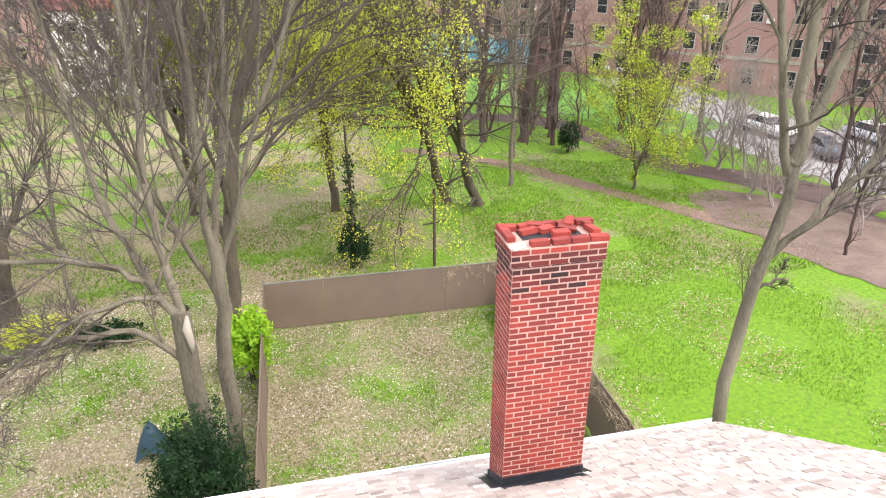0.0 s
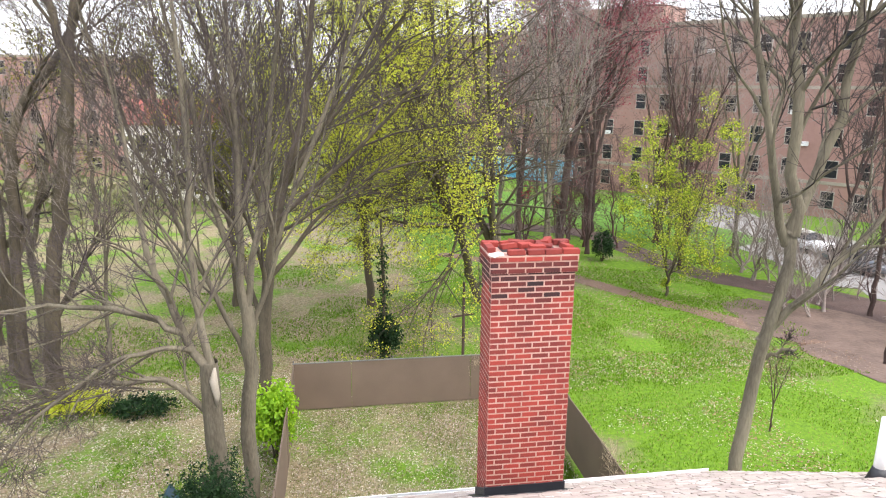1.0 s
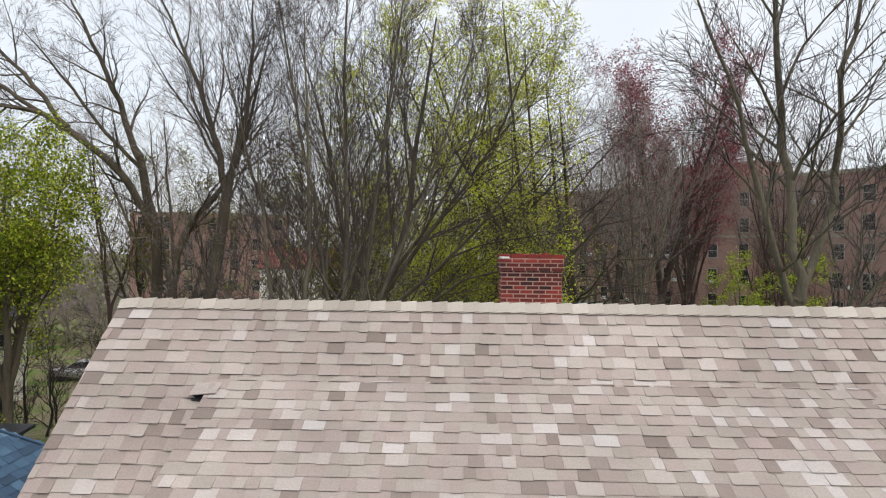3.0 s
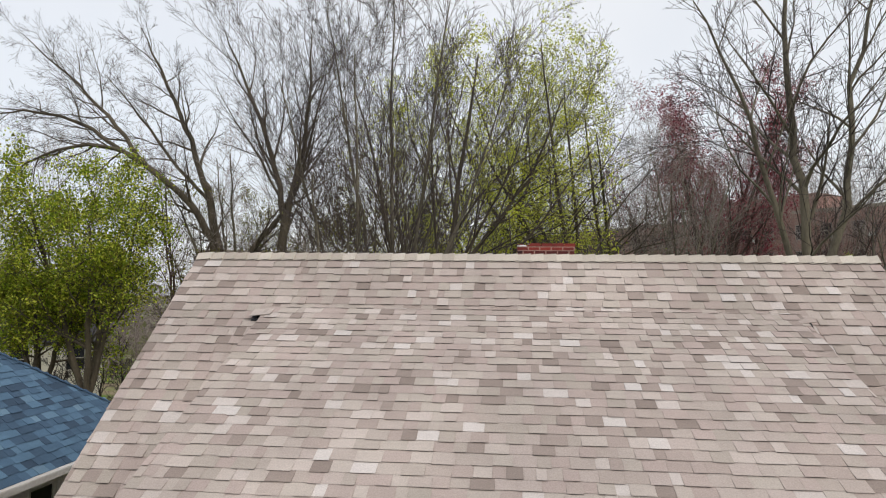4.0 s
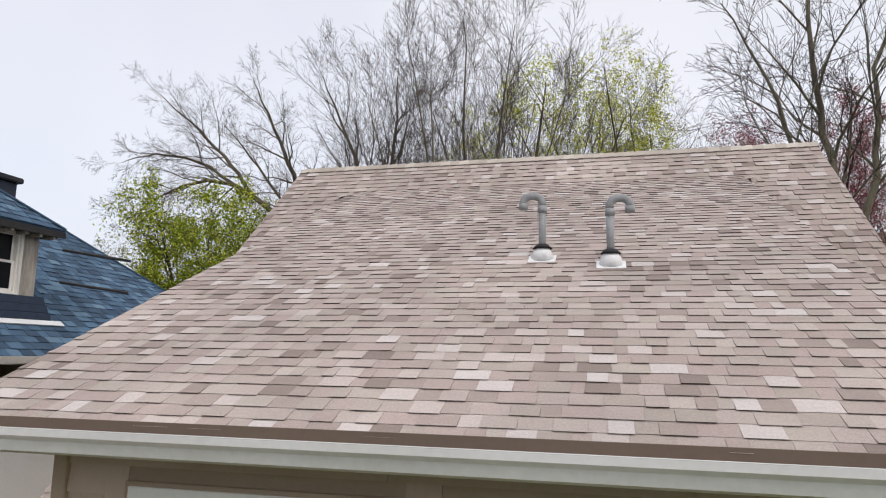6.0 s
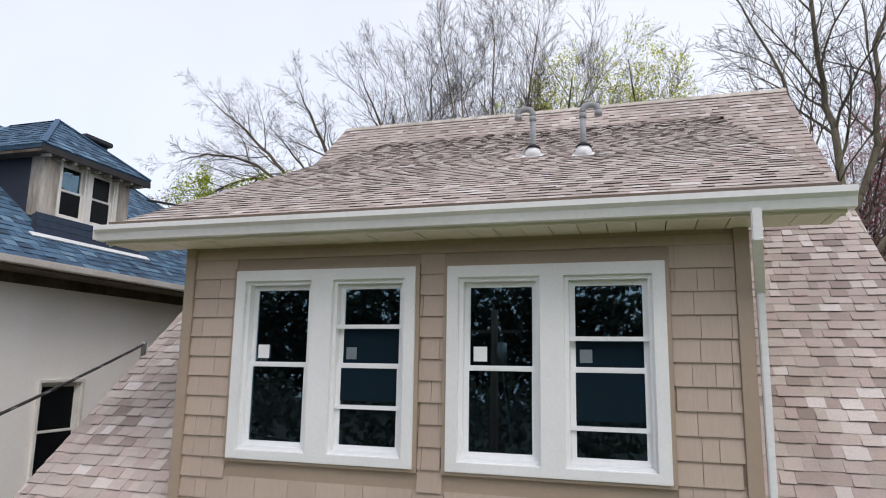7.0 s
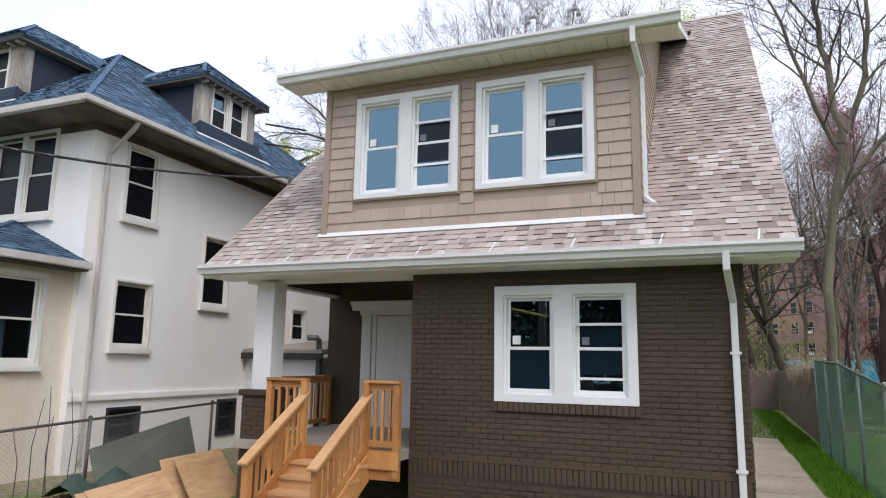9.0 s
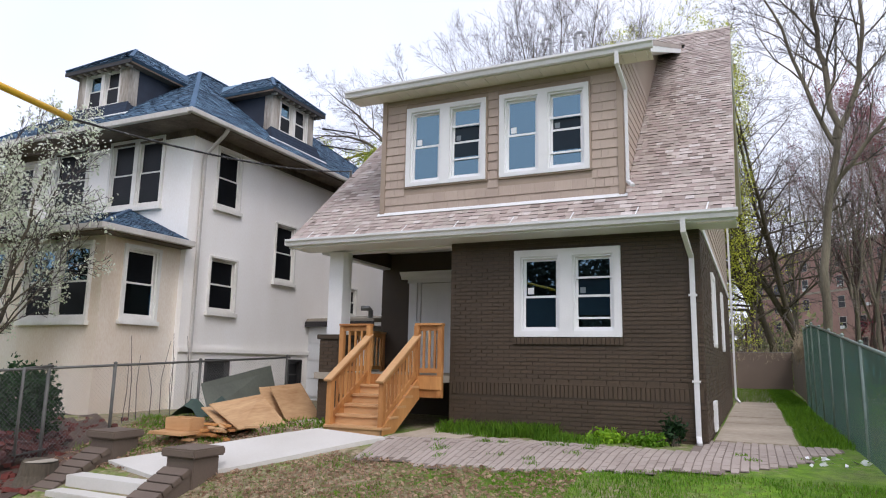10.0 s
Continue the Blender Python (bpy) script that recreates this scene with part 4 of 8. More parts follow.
part("base_flashing", MB().slab([(DX0 - 0.05, DY - 0.06, front_z(DY - 0.06) + 0.03), (DX1 + 0.05, DY - 0.06, front_z(DY - 0.06) + 0.03), (DX1 + 0.05, DY - 0.02, DZ0 + 0.03), (DX0 - 0.05, DY - 0.02, DZ0 + 0.03)], 0.012), M_white, dormer)

# ---- neighbouring house (main forms) ----
NX, NY = -5.6, -4.85
EXN, EYN, EZN = -4.97, -5.62, 6.58
nh = thing("neighbour_house", "cream stucco house with blue shingle hip roof and dormers", "house")
N_SIDE = ((-4.08, -3.2, 4.74, 6.27), (-4.1, -3.14, 2.2, 3.54), (-1.76, -0.85, 3.19, 4.82), (1.78, 2.5, 2.5, 3.42), (-4.0, -3.2, 0.42, 1.10), (-0.95, -0.3, 0.3, 1.12), (3.4, 4.2, 4.9, 6.2))
N_FRONT = ((-8.36, -6.5, 4.66, 6.4, 2), (-10.48, -9.12, 4.74, 6.4, 1), (-12.2, -11.2, 4.8, 6.2, 1))


def shrink(w):
    return (w[0] + 0.04, w[1] - 0.04, w[2] + 0.04, w[3] - 0.04)


part("wall", wall_holes(NY + 0.25, 6.0, -0.6, 6.5, [shrink(a) for a in N_SIDE], facing_x, NX, NX - 0.25), M_stucco, nh)
part("wall", wall_holes(-12.6, NX, -0.6, 6.5, [shrink(a) for a in N_FRONT], facing_y, NY, NY + 0.25), M_stucco, nh)
part("wall", MB().box(-12.6, NX - 0.25, 5.75, 6.0, -0.6, 6.5), M_stucco, nh)
part("wall", MB().box(-12.6, -12.35, NY + 0.25, 5.75, -0.6, 6.5), M_stucco, nh)
PKX, PKY0, PKY1, PKZ = -9.15, -1.44, 2.2, 9.88
BXN, BYN = -13.27, 6.4
rf = MB()
E1, E2, E3, E4 = (EXN, EYN, EZN), (BXN, EYN, EZN), (BXN, BYN, EZN), (EXN, BYN, EZN)
K1, K2 = (PKX, PKY0, PKZ), (PKX, PKY1, PKZ)
rf.slab([E2, E1, K1], 0.08)
rf.slab([E1, E4, K2, K1], 0.08)
rf.slab([E4, E3, K2], 0.08)
rf.slab([E3, E2, K1, K2], 0.08)
part("roof", rf, M_blue_f, nh)


# ---- details of the main house ----
# front wall: soldier course under the sill line, brick sill under the window
band0, band1 = 0.60, 0.81
holes = [(LW[0] - PX - 0.0, LW[1] - PX, LW[2] - 0.13 + 0.3, LW[3] + 0.3)]
bk = [b for b in brick_wall((PX, WY, -0.3), (1, 0, 0), WX1 - PX, 3.5, rnd, holes)]
bk = [b for b in bk if not (band0 + 0.3 - 0.05 < b[1] < band1 + 0.3 - 0.02)]
lay_bricks("brick", (PX, WY, -0.3), (1, 0, 0), (0, -1, 0), bk, M_brownbrick, M_brownbrick_f, front_wall, lambda b: 0.85 < b[1] < 2.9 and b[0] > 0.1)
x = 0.0
sold = MB()
while x < WX1 - PX:
    vs, fs = brick_verts((PX, WY, band0), (1, 0, 0), (0, -1, 0), (x, 0, min(0.062, WX1 - PX - x), band1 - band0 - 0.012, rnd.uniform(0.012, 0.02)))
    sold.add(vs, fs)
    x += 0.071
tagged(part("soldier_course", sold, M_brownbrick_f, front_wall, "upright brick band painted brown", fix=False), kind="stuff")
part("band_ledge", MB().box(PX, WX1 + 0.012, WY - 0.016, WY, band1 - 0.012, band1 + 0.03), M_brownbrick_f, front_wall)
x = LW[0] - 0.02
sil = MB()
while x < LW[1]:
    sil.box(x, x + 0.064, WY - 0.05, WY + 0.02, LW[2] - 0.12, LW[2] - 0.01)
    x += 0.071
part("brick_sill", sil, M_brownbrick_f, front_wall, bevel=0.003)
# side brickwork
bk = brick_wall((WX1, WY, -0.3), (0, 1, 0), 12.0, 3.6, rnd, [(a - WY, b - WY, c + 0.3, d + 0.3) for a, b, c, d in SIDE_W])
lay_bricks("brick", (WX1, WY, -0.3), (0, 1, 0), (1, 0, 0), bk, M_brownbrick, M_brownbrick_f, side_wall)
sd = MB()
sd.prism([(WY, 3.3), (7.0, 3.3), (7.0, 3.42), (WY, 3.42)], WX1, WX1 + 0.03, 'x')
part("side_band", sd, M_white, side_wall)
z = 3.45
while z < 9.2:
    y0 = RY - (RZ - 0.3 - z) / ((RZ - EZ) / (RY - EY)) 
    y1 = min(6.98, RY + (RZ - 0.3 - z) / ((RZ - BZ) / (BY - RY)))
    if y1 - y0 > 0.2:
        part("side_siding", MB().add([(WX1 + 0.006, y0, z + 0.19), (WX1 + 0.006, y1, z + 0.19), (WX1 + 0.022, y1, z), (WX1 + 0.022, y0, z), (WX1, y0, z), (WX1, y1, z)], [(0, 1, 2, 3), (3, 2, 5, 4)]), M_siding, side_wall)
    z += 0.185
# a narrow side window and a basement window
for y0, y1, z0, z1 in SIDE_W:
    tw = pose(WX1 + 0.02, 0, 0, 0, 0, 90)
    sash_window(house, y0, y1, z0, z1, 0.0, (M_vinyl, M_white), 1, 0.09, sticker=False, turn=tw)


def downspout(path, parent, wd=0.076, dp=0.06):
    mb = MB()
    P = [Vector(p) for p in path]
    for a, b in zip(P, P[1:]):
        d = (b - a).normalized()
        mb.beam(a - d * 0.02, b + d * 0.02, wd if abs(d.z) > 0.5 else wd, dp)
    return part("downspout", mb, M_gutter, parent, bevel=0.008)


downspout([(5.22, EY - 0.05, EZ - 0.13), (5.22, EY - 0.03, EZ - 0.3), (5.28, WY - 0.07, EZ - 0.62), (5.28, WY - 0.06, 0.1), (5.30, WY - 0.25, 0.03)], house)
for z in (0.9, 2.2):
    part("strap", MB().box(5.22, 5.34, WY - 0.105, WY - 0.02, z, z + 0.03), M_gutter, house)
downspout([(4.30, GY - 0.05, GZ - 0.14), (4.30, GY - 0.04, GZ - 0.32), (4.36, DY - 0.02, GZ - 0.62), (4.36, DY - 0.02, DZ0 + 0.22), (4.46, DY - 0.2, DZ0 + 0.10)], house, 0.066, 0.05)
downspout([(WX1 + 0.10, 6.9, back_z(7.0) - 0.3), (WX1 + 0.10, 6.9, 0.2), (WX1 + 0.2, 6.75, 0.08)], house)

# gutter hanger straps lying over the eave shingles
for i in range(8):
    x = RX0 + 0.4 + i * 1.02
    part("gutter_strap", MB().slab([(x, EY - 0.03, front_z(EY - 0.03) + 0.02), (x + 0.022, EY - 0.03, front_z(EY - 0.03) + 0.02), (x + 0.05, EY + 0.16, front_z(EY + 0.16) + 0.02), (x + 0.03, EY + 0.16, front_z(EY + 0.16) + 0.02)], 0.004), M_gutter, house)


# vent pipes on the dormer roof
M_greypipe = mat("grey_pvc_pipe", rgb(158, 162, 164), rgb(126, 128, 130), 0.55, 6, 40, 0.1)
M_rubber = mat("black_rubber", rgb(34, 34, 36), rgb(22, 22, 24), 0.7, 5, 40, 0.2)


def vent_pipe(x, y, turn):
    z = GZ + (y - GY) * (TZ - GZ) / (TY - GY)
    t = thing("vent_pipe", "grey plastic vent pipe with hooked top on the roof", "vent pipe", "roof vent pipes", at=(x, y, z))
    part("base_plate", MB().slab([(-0.12, -0.13, -0.045), (0.12, -0.13, -0.045), (0.12, 0.06, 0.04), (-0.12, 0.06, 0.04)], 0.012), M_white, t, "white metal flashing plate")
    part("boot", MB().tube([(0, 0, -0.03), (0, 0, 0.06), (0, 0, 0.1)], [0.11, 0.085, 0.06], 14), M_white, t, smooth=True)
    part("collar", MB().tube([(0, 0, 0.09), (0, 0, 0.13)], [0.09, 0.05], 12), M_rubber, t, "black rubber collar", smooth=True)
    part("riser", MB().tube([(0, 0, 0), (0, 0, 0.47)], 0.033, 14), M_greypipe, t, smooth=True)
    part("coupling", MB().tube([(0, 0, 0.42), (0, 0, 0.48)], 0.041, 14), M_greypipe, t, smooth=True)
    c, s = math.cos(radians(turn)), math.sin(radians(turn))
    arc = [(0, 0.47), (0.0, 0.52), (0.02, 0.555), (0.06, 0.57), (0.11, 0.57), (0.15, 0.555), (0.168, 0.52), (0.168, 0.47)]
    part("hook", MB().tube([(a * c, a * s, b) for a, b in arc], 0.036, 14), M_greypipe, t, smooth=True)
    part("hook_end", MB().tube([(0.168 * c, 0.168 * s, 0.50), (0.168 * c, 0.168 * s, 0.445)], 0.042, 14), M_greypipe, t, smooth=True)


vent_pipe(2.42, -2.80, 190)
vent_pipe(3.01, -3.0, 5)
wp = thing("white_vent_pipe", "white plastic vent pipe on the rear roof", "vent pipe", at=(5.35, 3.66, back_z(3.66)))
part("pipe", MB().tube([(0, 0, -0.05), (0, 0, 0.62)], 0.055, 14), M_vinyl, wp, smooth=True)
part("boot", MB().tube([(0, 0, -0.05), (0, 0, 0.12)], [0.11, 0.06], 14), M_tar, wp, smooth=True)

for x in (-0.86, 4.78):
    lf = thing("lifted_shingle", "curled tan shingle lifting at the dormer's upper corner", "shingle", "lifted shingles", at=(x, 0.60, front_z(0.60)))
    part("tab", MB().slab([(-0.11, -0.06, 0.035), (0.12, -0.08, 0.06), (0.12, 0.1, 0.115), (-0.11, 0.1, 0.105)], 0.006), M_shingle, lf)
    # Black sheet below the tab stands in for shade in the gap.
    part("underlay", MB().slab([(-0.1, -0.04, -0.012), (0.11, -0.06, -0.03), (0.11, 0.1, 0.11), (-0.1, 0.1, 0.1)], 0.01), M_tar, lf, "black sheet drawn for the shade in the gap")

# ---- chimney ----
M_sootbrick = mat("sooty_red_brick", rgb(100, 38, 34), rgb(38, 23, 25), 0.85, 2.0, 60, 0.4, rand=1.0)
CX0, CX1, CY0, CY1, CT = 2.01, 2.98, 5.70, 6.20, 10.05
chim = thing("chimney", "red brick chimney with loose crumbling top course", "chimney", at=(2.5, 6.0, 6.3))
o = Vector((2.5, 6.0, 6.3))
core = MB().box(CX0 - o.x, CX1 - o.x, CY0 - o.y, CY1 - o.y, -0.2, CT - o.z)
body = part("mortar_core", core, M_mortar, chim, "pale mortar joints")
zb = back_z(CY0) + 0.08 - 0.25
H = CT - zb
faces = [((CX0, CY0), (1, 0, 0), (0, -1, 0), CX1 - CX0, 0), ((CX1, CY0), (0, 1, 0), (1, 0, 0), CY1 - CY0, 1), ((CX1, CY1), (-1, 0, 0), (0, 1, 0), CX1 - CX0, 0), ((CX0, CY1), (0, -1, 0), (-1, 0, 0), CY1 - CY0, 1)]
for i, ((fx, fy), u, n_, wd, st) in enumerate(faces):
    bk = brick_wall(None, u, wd, H, rnd, bl=0.205, bh=0.0672, j=0.0115, proud=0.004, start=st)
    low_ = [q for q in bk if q[1] < H - 0.42 + 0.1 * math.sin(q[0] * 9)]
    lay_bricks("brick", (fx - o.x, fy - o.y, zb - o.z), u, n_, low_, M_redbrick, M_redbrick_f, body, (lambda b: True) if i == 0 else None)
    lay_bricks("brick", (fx - o.x, fy - o.y, zb - o.z), u, n_, [q for q in bk if q not in low_], M_sootbrick, M_redbrick_f, body, lambda b: True)
# corbelled cap of three courses, then loose bricks
for k in range(3):
    ee = 0.022 if k < 2 else 0.028
    zc = CT - o.z + k * 0.0672 - 0.1
    part("cap_core", MB().box(CX0 - o.x - ee, CX1 - o.x + ee, CY0 - o.y - ee, CY1 - o.y + ee, zc, zc + 0.066), M_mortar, chim)
    for (fx, fy), u, n_, wd, st in faces:
        ux, uy = u[0], u[1]
        nx_, ny_ = n_[0], n_[1]
        oo = (fx - o.x + (nx_ - ux) * ee, fy - o.y + (ny_ - uy) * ee, zc)
        bk = [(max(p, 0), 0.0, min(p + 0.1935, wd + 2 * ee) - max(p, 0), 0.0557, 0.004) for p in [(-0.1 if (k + st) % 2 else 0) + 0.205 * q for q in range(7)] if min(p + 0.193, wd + 2 * ee) - max(p, 0) > 0.03]
        lay_bricks("brick", oo, u, n_, bk, M_sootbrick if k < 2 else M_redbrick, M_redbrick_f, chim, lambda b: True)
zt = CT - o.z + 3 * 0.0672 - 0.1


def loose(x, y, a, tilt=0.0, dz=0.0):
    mb = MB().obox((0, 0, 0), (0.195, 0.092, 0.058), Euler((radians(tilt), radians(tilt * 0.6), radians(a))).to_matrix())
    ob = part("brick", mb, M_redbrick, chim, bevel=0.004)
    ob.location = (x, y, zt + 0.03 + dz)


for i in range(5):
    if i != 0:
        loose(CX0 - o.x + 0.08 + i * 0.21 + rnd.uniform(-0.01, 0.01), CY0 - o.y + 0.03, rnd.uniform(-4, 4), rnd.uniform(-3, 3))
    loose(CX0 - o.x + 0.08 + i * 0.215, CY1 - o.y - 0.03, rnd.uniform(-9, 9), rnd.uniform(-6, 6), 0.004)
for y in (-0.05, 0.14):
    loose(CX0 - o.x + 0.03, y, 90 + rnd.uniform(-5, 5))
    loose(CX1 - o.x - 0.03, y, 90 + rnd.uniform(-8, 8), 4)
loose(-0.02, 0.05, 28, 8)
loose(0.2, 0.02, -24, 10)
loose(-0.22, 0.04, 12, -5)
loose(0.08, -0.1, 4, 6, 0.01)
loose(0.26, 0.12, 60, -9, 0.03)
loose(-0.1, 0.15, -14, 7, 0.012)
part("mortar_lump", MB().obox((CX0 - o.x + 0.05, CY0 - o.y + 0.02, zt + 0.01), (0.16, 0.1, 0.035), Euler((0, 0, 0.5)).to_matrix()), M_white, chim, "broken white mortar lump", bevel=0.012)
# Black lid drawn for the shaded flue mouth; no hole is cut.
part("flue", MB().box(CX0 - o.x + 0.16, CX1 - o.x - 0.16, -0.12, 0.14, zt - 0.05, zt + 0.004), M_rubber, chim)
for (fx, fy), u, n_, wd, st in faces:
    a = Vector((fx, fy, 0)) - Vector(u) * 0.02 + Vector(n_) * 0.014
    b = Vector((fx, fy, 0)) + Vector(u) * (wd + 0.02) + Vector(n_) * 0.014
    za, zb_ = back_z(a.y), back_z(b.y)
    A0, B0 = Vector((a.x, a.y, za - 0.05)), Vector((b.x, b.y, zb_ - 0.05))
    A1, B1 = Vector((a.x, a.y, za + 0.13)), Vector((b.x, b.y, zb_ + 0.13))
    part("base_flashing", MB().slab([A0 - o, B0 - o, B1 - o, A1 - o], 0.03), M_tar, chim, "black tarred base flashing")
    out = Vector(n_) * 0.12
    A2, B2 = a + out, b + out
    part("apron_flashing", MB().slab([A0 - o + Vector((0, 0, .07)), Vector((A2.x, A2.y, back_z(A2.y) + 0.02)) - o, Vector((B2.x, B2.y, back_z(B2.y) + 0.02)) - o, B0 - o + Vector((0, 0, .07))], 0.01), M_tar, chim)

# ---- porch ----
porch = thing("porch", "cedar porch with steps, rails and white door", "porch", at=(0, 0, 0))
part("floor", MB().box(WX0 + 0.2, PX, -5.42, PY, 0.78, 0.90), M_oldconc, porch)
fr = MB().box(-0.95, PX - 0.01, -5.46, -5.42, 0.52, 0.90)
part("rim_board", fr, M_cedar, porch, bevel=0.003)
part("rim_board", MB().box(0.72, PX - 0.01, -5.50, -5.46, 0.66, 0.88), M_cedar, porch, bevel=0.003)
SX0, SX1 = -0.30, 0.74
nst = 5
rise, run = 0.155, 0.25
for i in range(nst):
    y = -6.72 + i * run
    z = -0.06 + 0.16 + i * rise
    part("tread", MB().box(SX0 - 0.03, SX1 + 0.03, y - 0.03, y + run + 0.01, z - 0.04, z), M_tread, porch, bevel=0.004)
    part("riser", MB().box(SX0, SX1, y, y + 0.02, z - rise - 0.04 if i else -0.1, z - 0.041), M_tread, porch)
for x in (SX0 - 0.02, SX1 - 0.02):
    part("stringer", MB().add([(x, -6.72, -0.08), (x, -6.45, -0.08), (x, -5.46, 0.50), (x, -5.46, 0.86), (x, -6.72, 0.10), (x + 0.04, -6.72, -0.08), (x + 0.04, -6.45, -0.08), (x + 0.04, -5.46, 0.50), (x + 0.04, -5.46, 0.86), (x + 0.04, -6.72, 0.10)],
                              [(0, 1, 2, 3, 4), (9, 8, 7, 6, 5), (0, 5, 6, 1), (1, 6, 7, 2), (2, 7, 8, 3), (3, 8, 9, 4), (4, 9, 5, 0)]), M_cedar, porch)
for x in (SX0 + 0.02, SX1 - 0.04):
    part("newel", MB().box(x - 0.045, x + 0.045, -6.70, -6.61, -0.05, 0.80), M_cedar, porch, bevel=0.005)
    part("newel", MB().box(x - 0.045, x + 0.045, -5.52, -5.43, 0.5, 1.76), M_cedar, porch, bevel=0.005)
    part("handrail", MB().beam((x, -6.76, 0.80), (x, -5.44, 1.60), 0.14, 0.04), M_tread, porch, bevel=0.005)
    part("sub_rail", MB().beam((x, -6.66, 0.77), (x, -5.48, 1.49), 0.04, 0.085), M_cedar, porch)
    part("lower_rail", MB().beam((x, -6.66, 0.20), (x, -5.48, 0.93), 0.04, 0.085), M_cedar, porch)
    for i in range(9):
        t = (i + 0.7) / 9.6
        y = -6.66 + 1.18 * t
        part("baluster", MB().box(x - 0.018, x + 0.018, y - 0.018, y + 0.018, 0.20 + 0.73 * t, 0.77 + 0.72 * t), M_cedar, porch)


def flat_rail(x0, x1, y, n, posts):
    part("top_rail", MB().box(x0, x1, y - 0.07, y + 0.07, 1.76, 1.80), M_cedar, porch, bevel=0.005)
    part("sub_rail", MB().box(x0, x1, y - 0.02, y + 0.02, 1.67, 1.758), M_cedar, porch)
    part("lower_rail", MB().box(x0, x1, y - 0.02, y + 0.02, 0.94, 1.02), M_cedar, porch)
    for i in range(n):
        x = x0 + (x1 - x0) * (i + 0.5) / n
        part("baluster", MB().box(x - 0.018, x + 0.018, y - 0.018, y + 0.018, 1.02, 1.67), M_cedar, porch)
    for x in posts:
        part("newel", MB().box(x - 0.045, x + 0.045, y - 0.045, y + 0.045, 0.55, 1.76), M_cedar, porch, bevel=0.005)


flat_rail(0.66, 1.19, -5.44, 5, (1.14,))
flat_rail(-0.92, -0.26, -5.44, 5, (-0.88,))
# left return rail of the porch
part("top_rail", MB().box(-1.66, -1.54, -4.75, PY - 0.01, 1.74, 1.78), M_tread, porch, bevel=0.005)
part("sub_rail", MB().box(-1.62, -1.58, -4.75, PY - 0.01, 1.65, 1.738), M_cedar, porch)
part("lower_rail", MB().box(-1.62, -1.58, -4.75, PY - 0.01, 0.94, 1.02), M_cedar, porch)
for i in range(13):
    y = -4.65 + i * 0.155
    part("baluster", MB().box(-1.618, -1.582, y, y + 0.036, 1.02, 1.65), M_cedar, porch)
part("newel", MB().box(-1.645, -1.555, PY - 0.12, PY - 0.03, 0.9, 1.735), M_cedar, porch, bevel=0.005)
M_navy = mat("navy_cloth", rgb(24, 34, 84), rgb(14, 18, 44), 0.9, 4, 60, 0.3)
tagged(new("rain_coat", MB().tube([(-1.50, -4.3, 0.98), (-1.52, -4.32, 1.25), (-1.50, -4.3, 1.5), (-1.53, -4.3, 1.72), (-1.56, -4.3, 1.86)], [0.05, 0.09, 0.075, 0.05, 0.02], 9).mesh("rain_coat", M_navy, True)), "navy blue cloth hung over the porch rail", "cloth")
pier = thing("porch_pier", "brown brick pier carrying a white square column", "pier", at=(-1.24, -5.05, 0))
pc = part("core", MB().box(-0.24, 0.24, -0.24, 0.24, -0.3, 1.52), M_brownmortar, pier)
for (fx, fy), u, n_ in (((-0.24, -0.24), (1, 0, 0), (0, -1, 0)), ((0.24, -0.24), (0, 1, 0), (1, 0, 0)), ((-0.24, 0.24), (0, -1, 0), (-1, 0, 0))):
    lay_bricks("brick", (fx, fy, -0.3), u, n_, brick_wall(None, u, 0.48, 1.82, rnd), M_brownbrick, M_brownbrick_f, pc, lambda b: True)
part("cap", MB().box(-0.29, 0.29, -0.29, 0.29, 1.52, 1.61), M_brownmortar, pier, "brown painted cap stone", bevel=0.012)
part("column", MB().box(-0.16, 0.16, -0.16, 0.16, 1.61, 3.21), M_white, pier, "white square wooden column", bevel=0.006)
# door
door = thing("front_door", "white panelled front door with wide white casing", "door", at=(-0.19, PY, 0.9))
part("leaf", MB().box(-0.46, 0.46, -0.05, -0.005, 0.0, 1.97), M_white, door, bevel=0.004)
for x0, x1, z0, z1 in ((-0.36, -0.05, 0.15, 0.85), (0.05, 0.36, 0.15, 0.85), (-0.36, -0.05, 1.0, 1.85), (0.05, 0.36, 1.0, 1.85)):
    part("panel", MB().box(x0, x1, -0.058, -0.05, z0, z1), M_white, door, bevel=0.008)
cs = MB().box(-0.76, -0.56, -0.09, -0.004, 0, 1.98).box(-0.555, -0.47, -0.065, -0.004, 0, 1.98).box(0.47, 0.555, -0.065, -0.004, 0, 1.98).box(0.56, 0.76, -0.09, -0.004, 0, 1.98).box(-0.80, 0.80, -0.095, -0.004, 1.981, 2.07)
part("casing", cs, M_white, door, bevel=0.005)
part("cornice", MB().prism([(-0.19, 2.19), (-0.19, 2.23), (-0.004, 2.23), (-0.004, 2.071), (-0.10, 2.071), (-0.12, 2.13)], -0.96, 0.96, 'x'), M_white, door)

# ---- neighbouring house, finished ----
def blue_field(o_, u, v, width, length, lohi):
    far = MB()
    shingles(o_, u, v, width, length, rnd, lohi, None, far, expo=0.15, wmin=0.12, wmax=0.3)
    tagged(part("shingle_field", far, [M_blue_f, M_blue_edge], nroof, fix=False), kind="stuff")


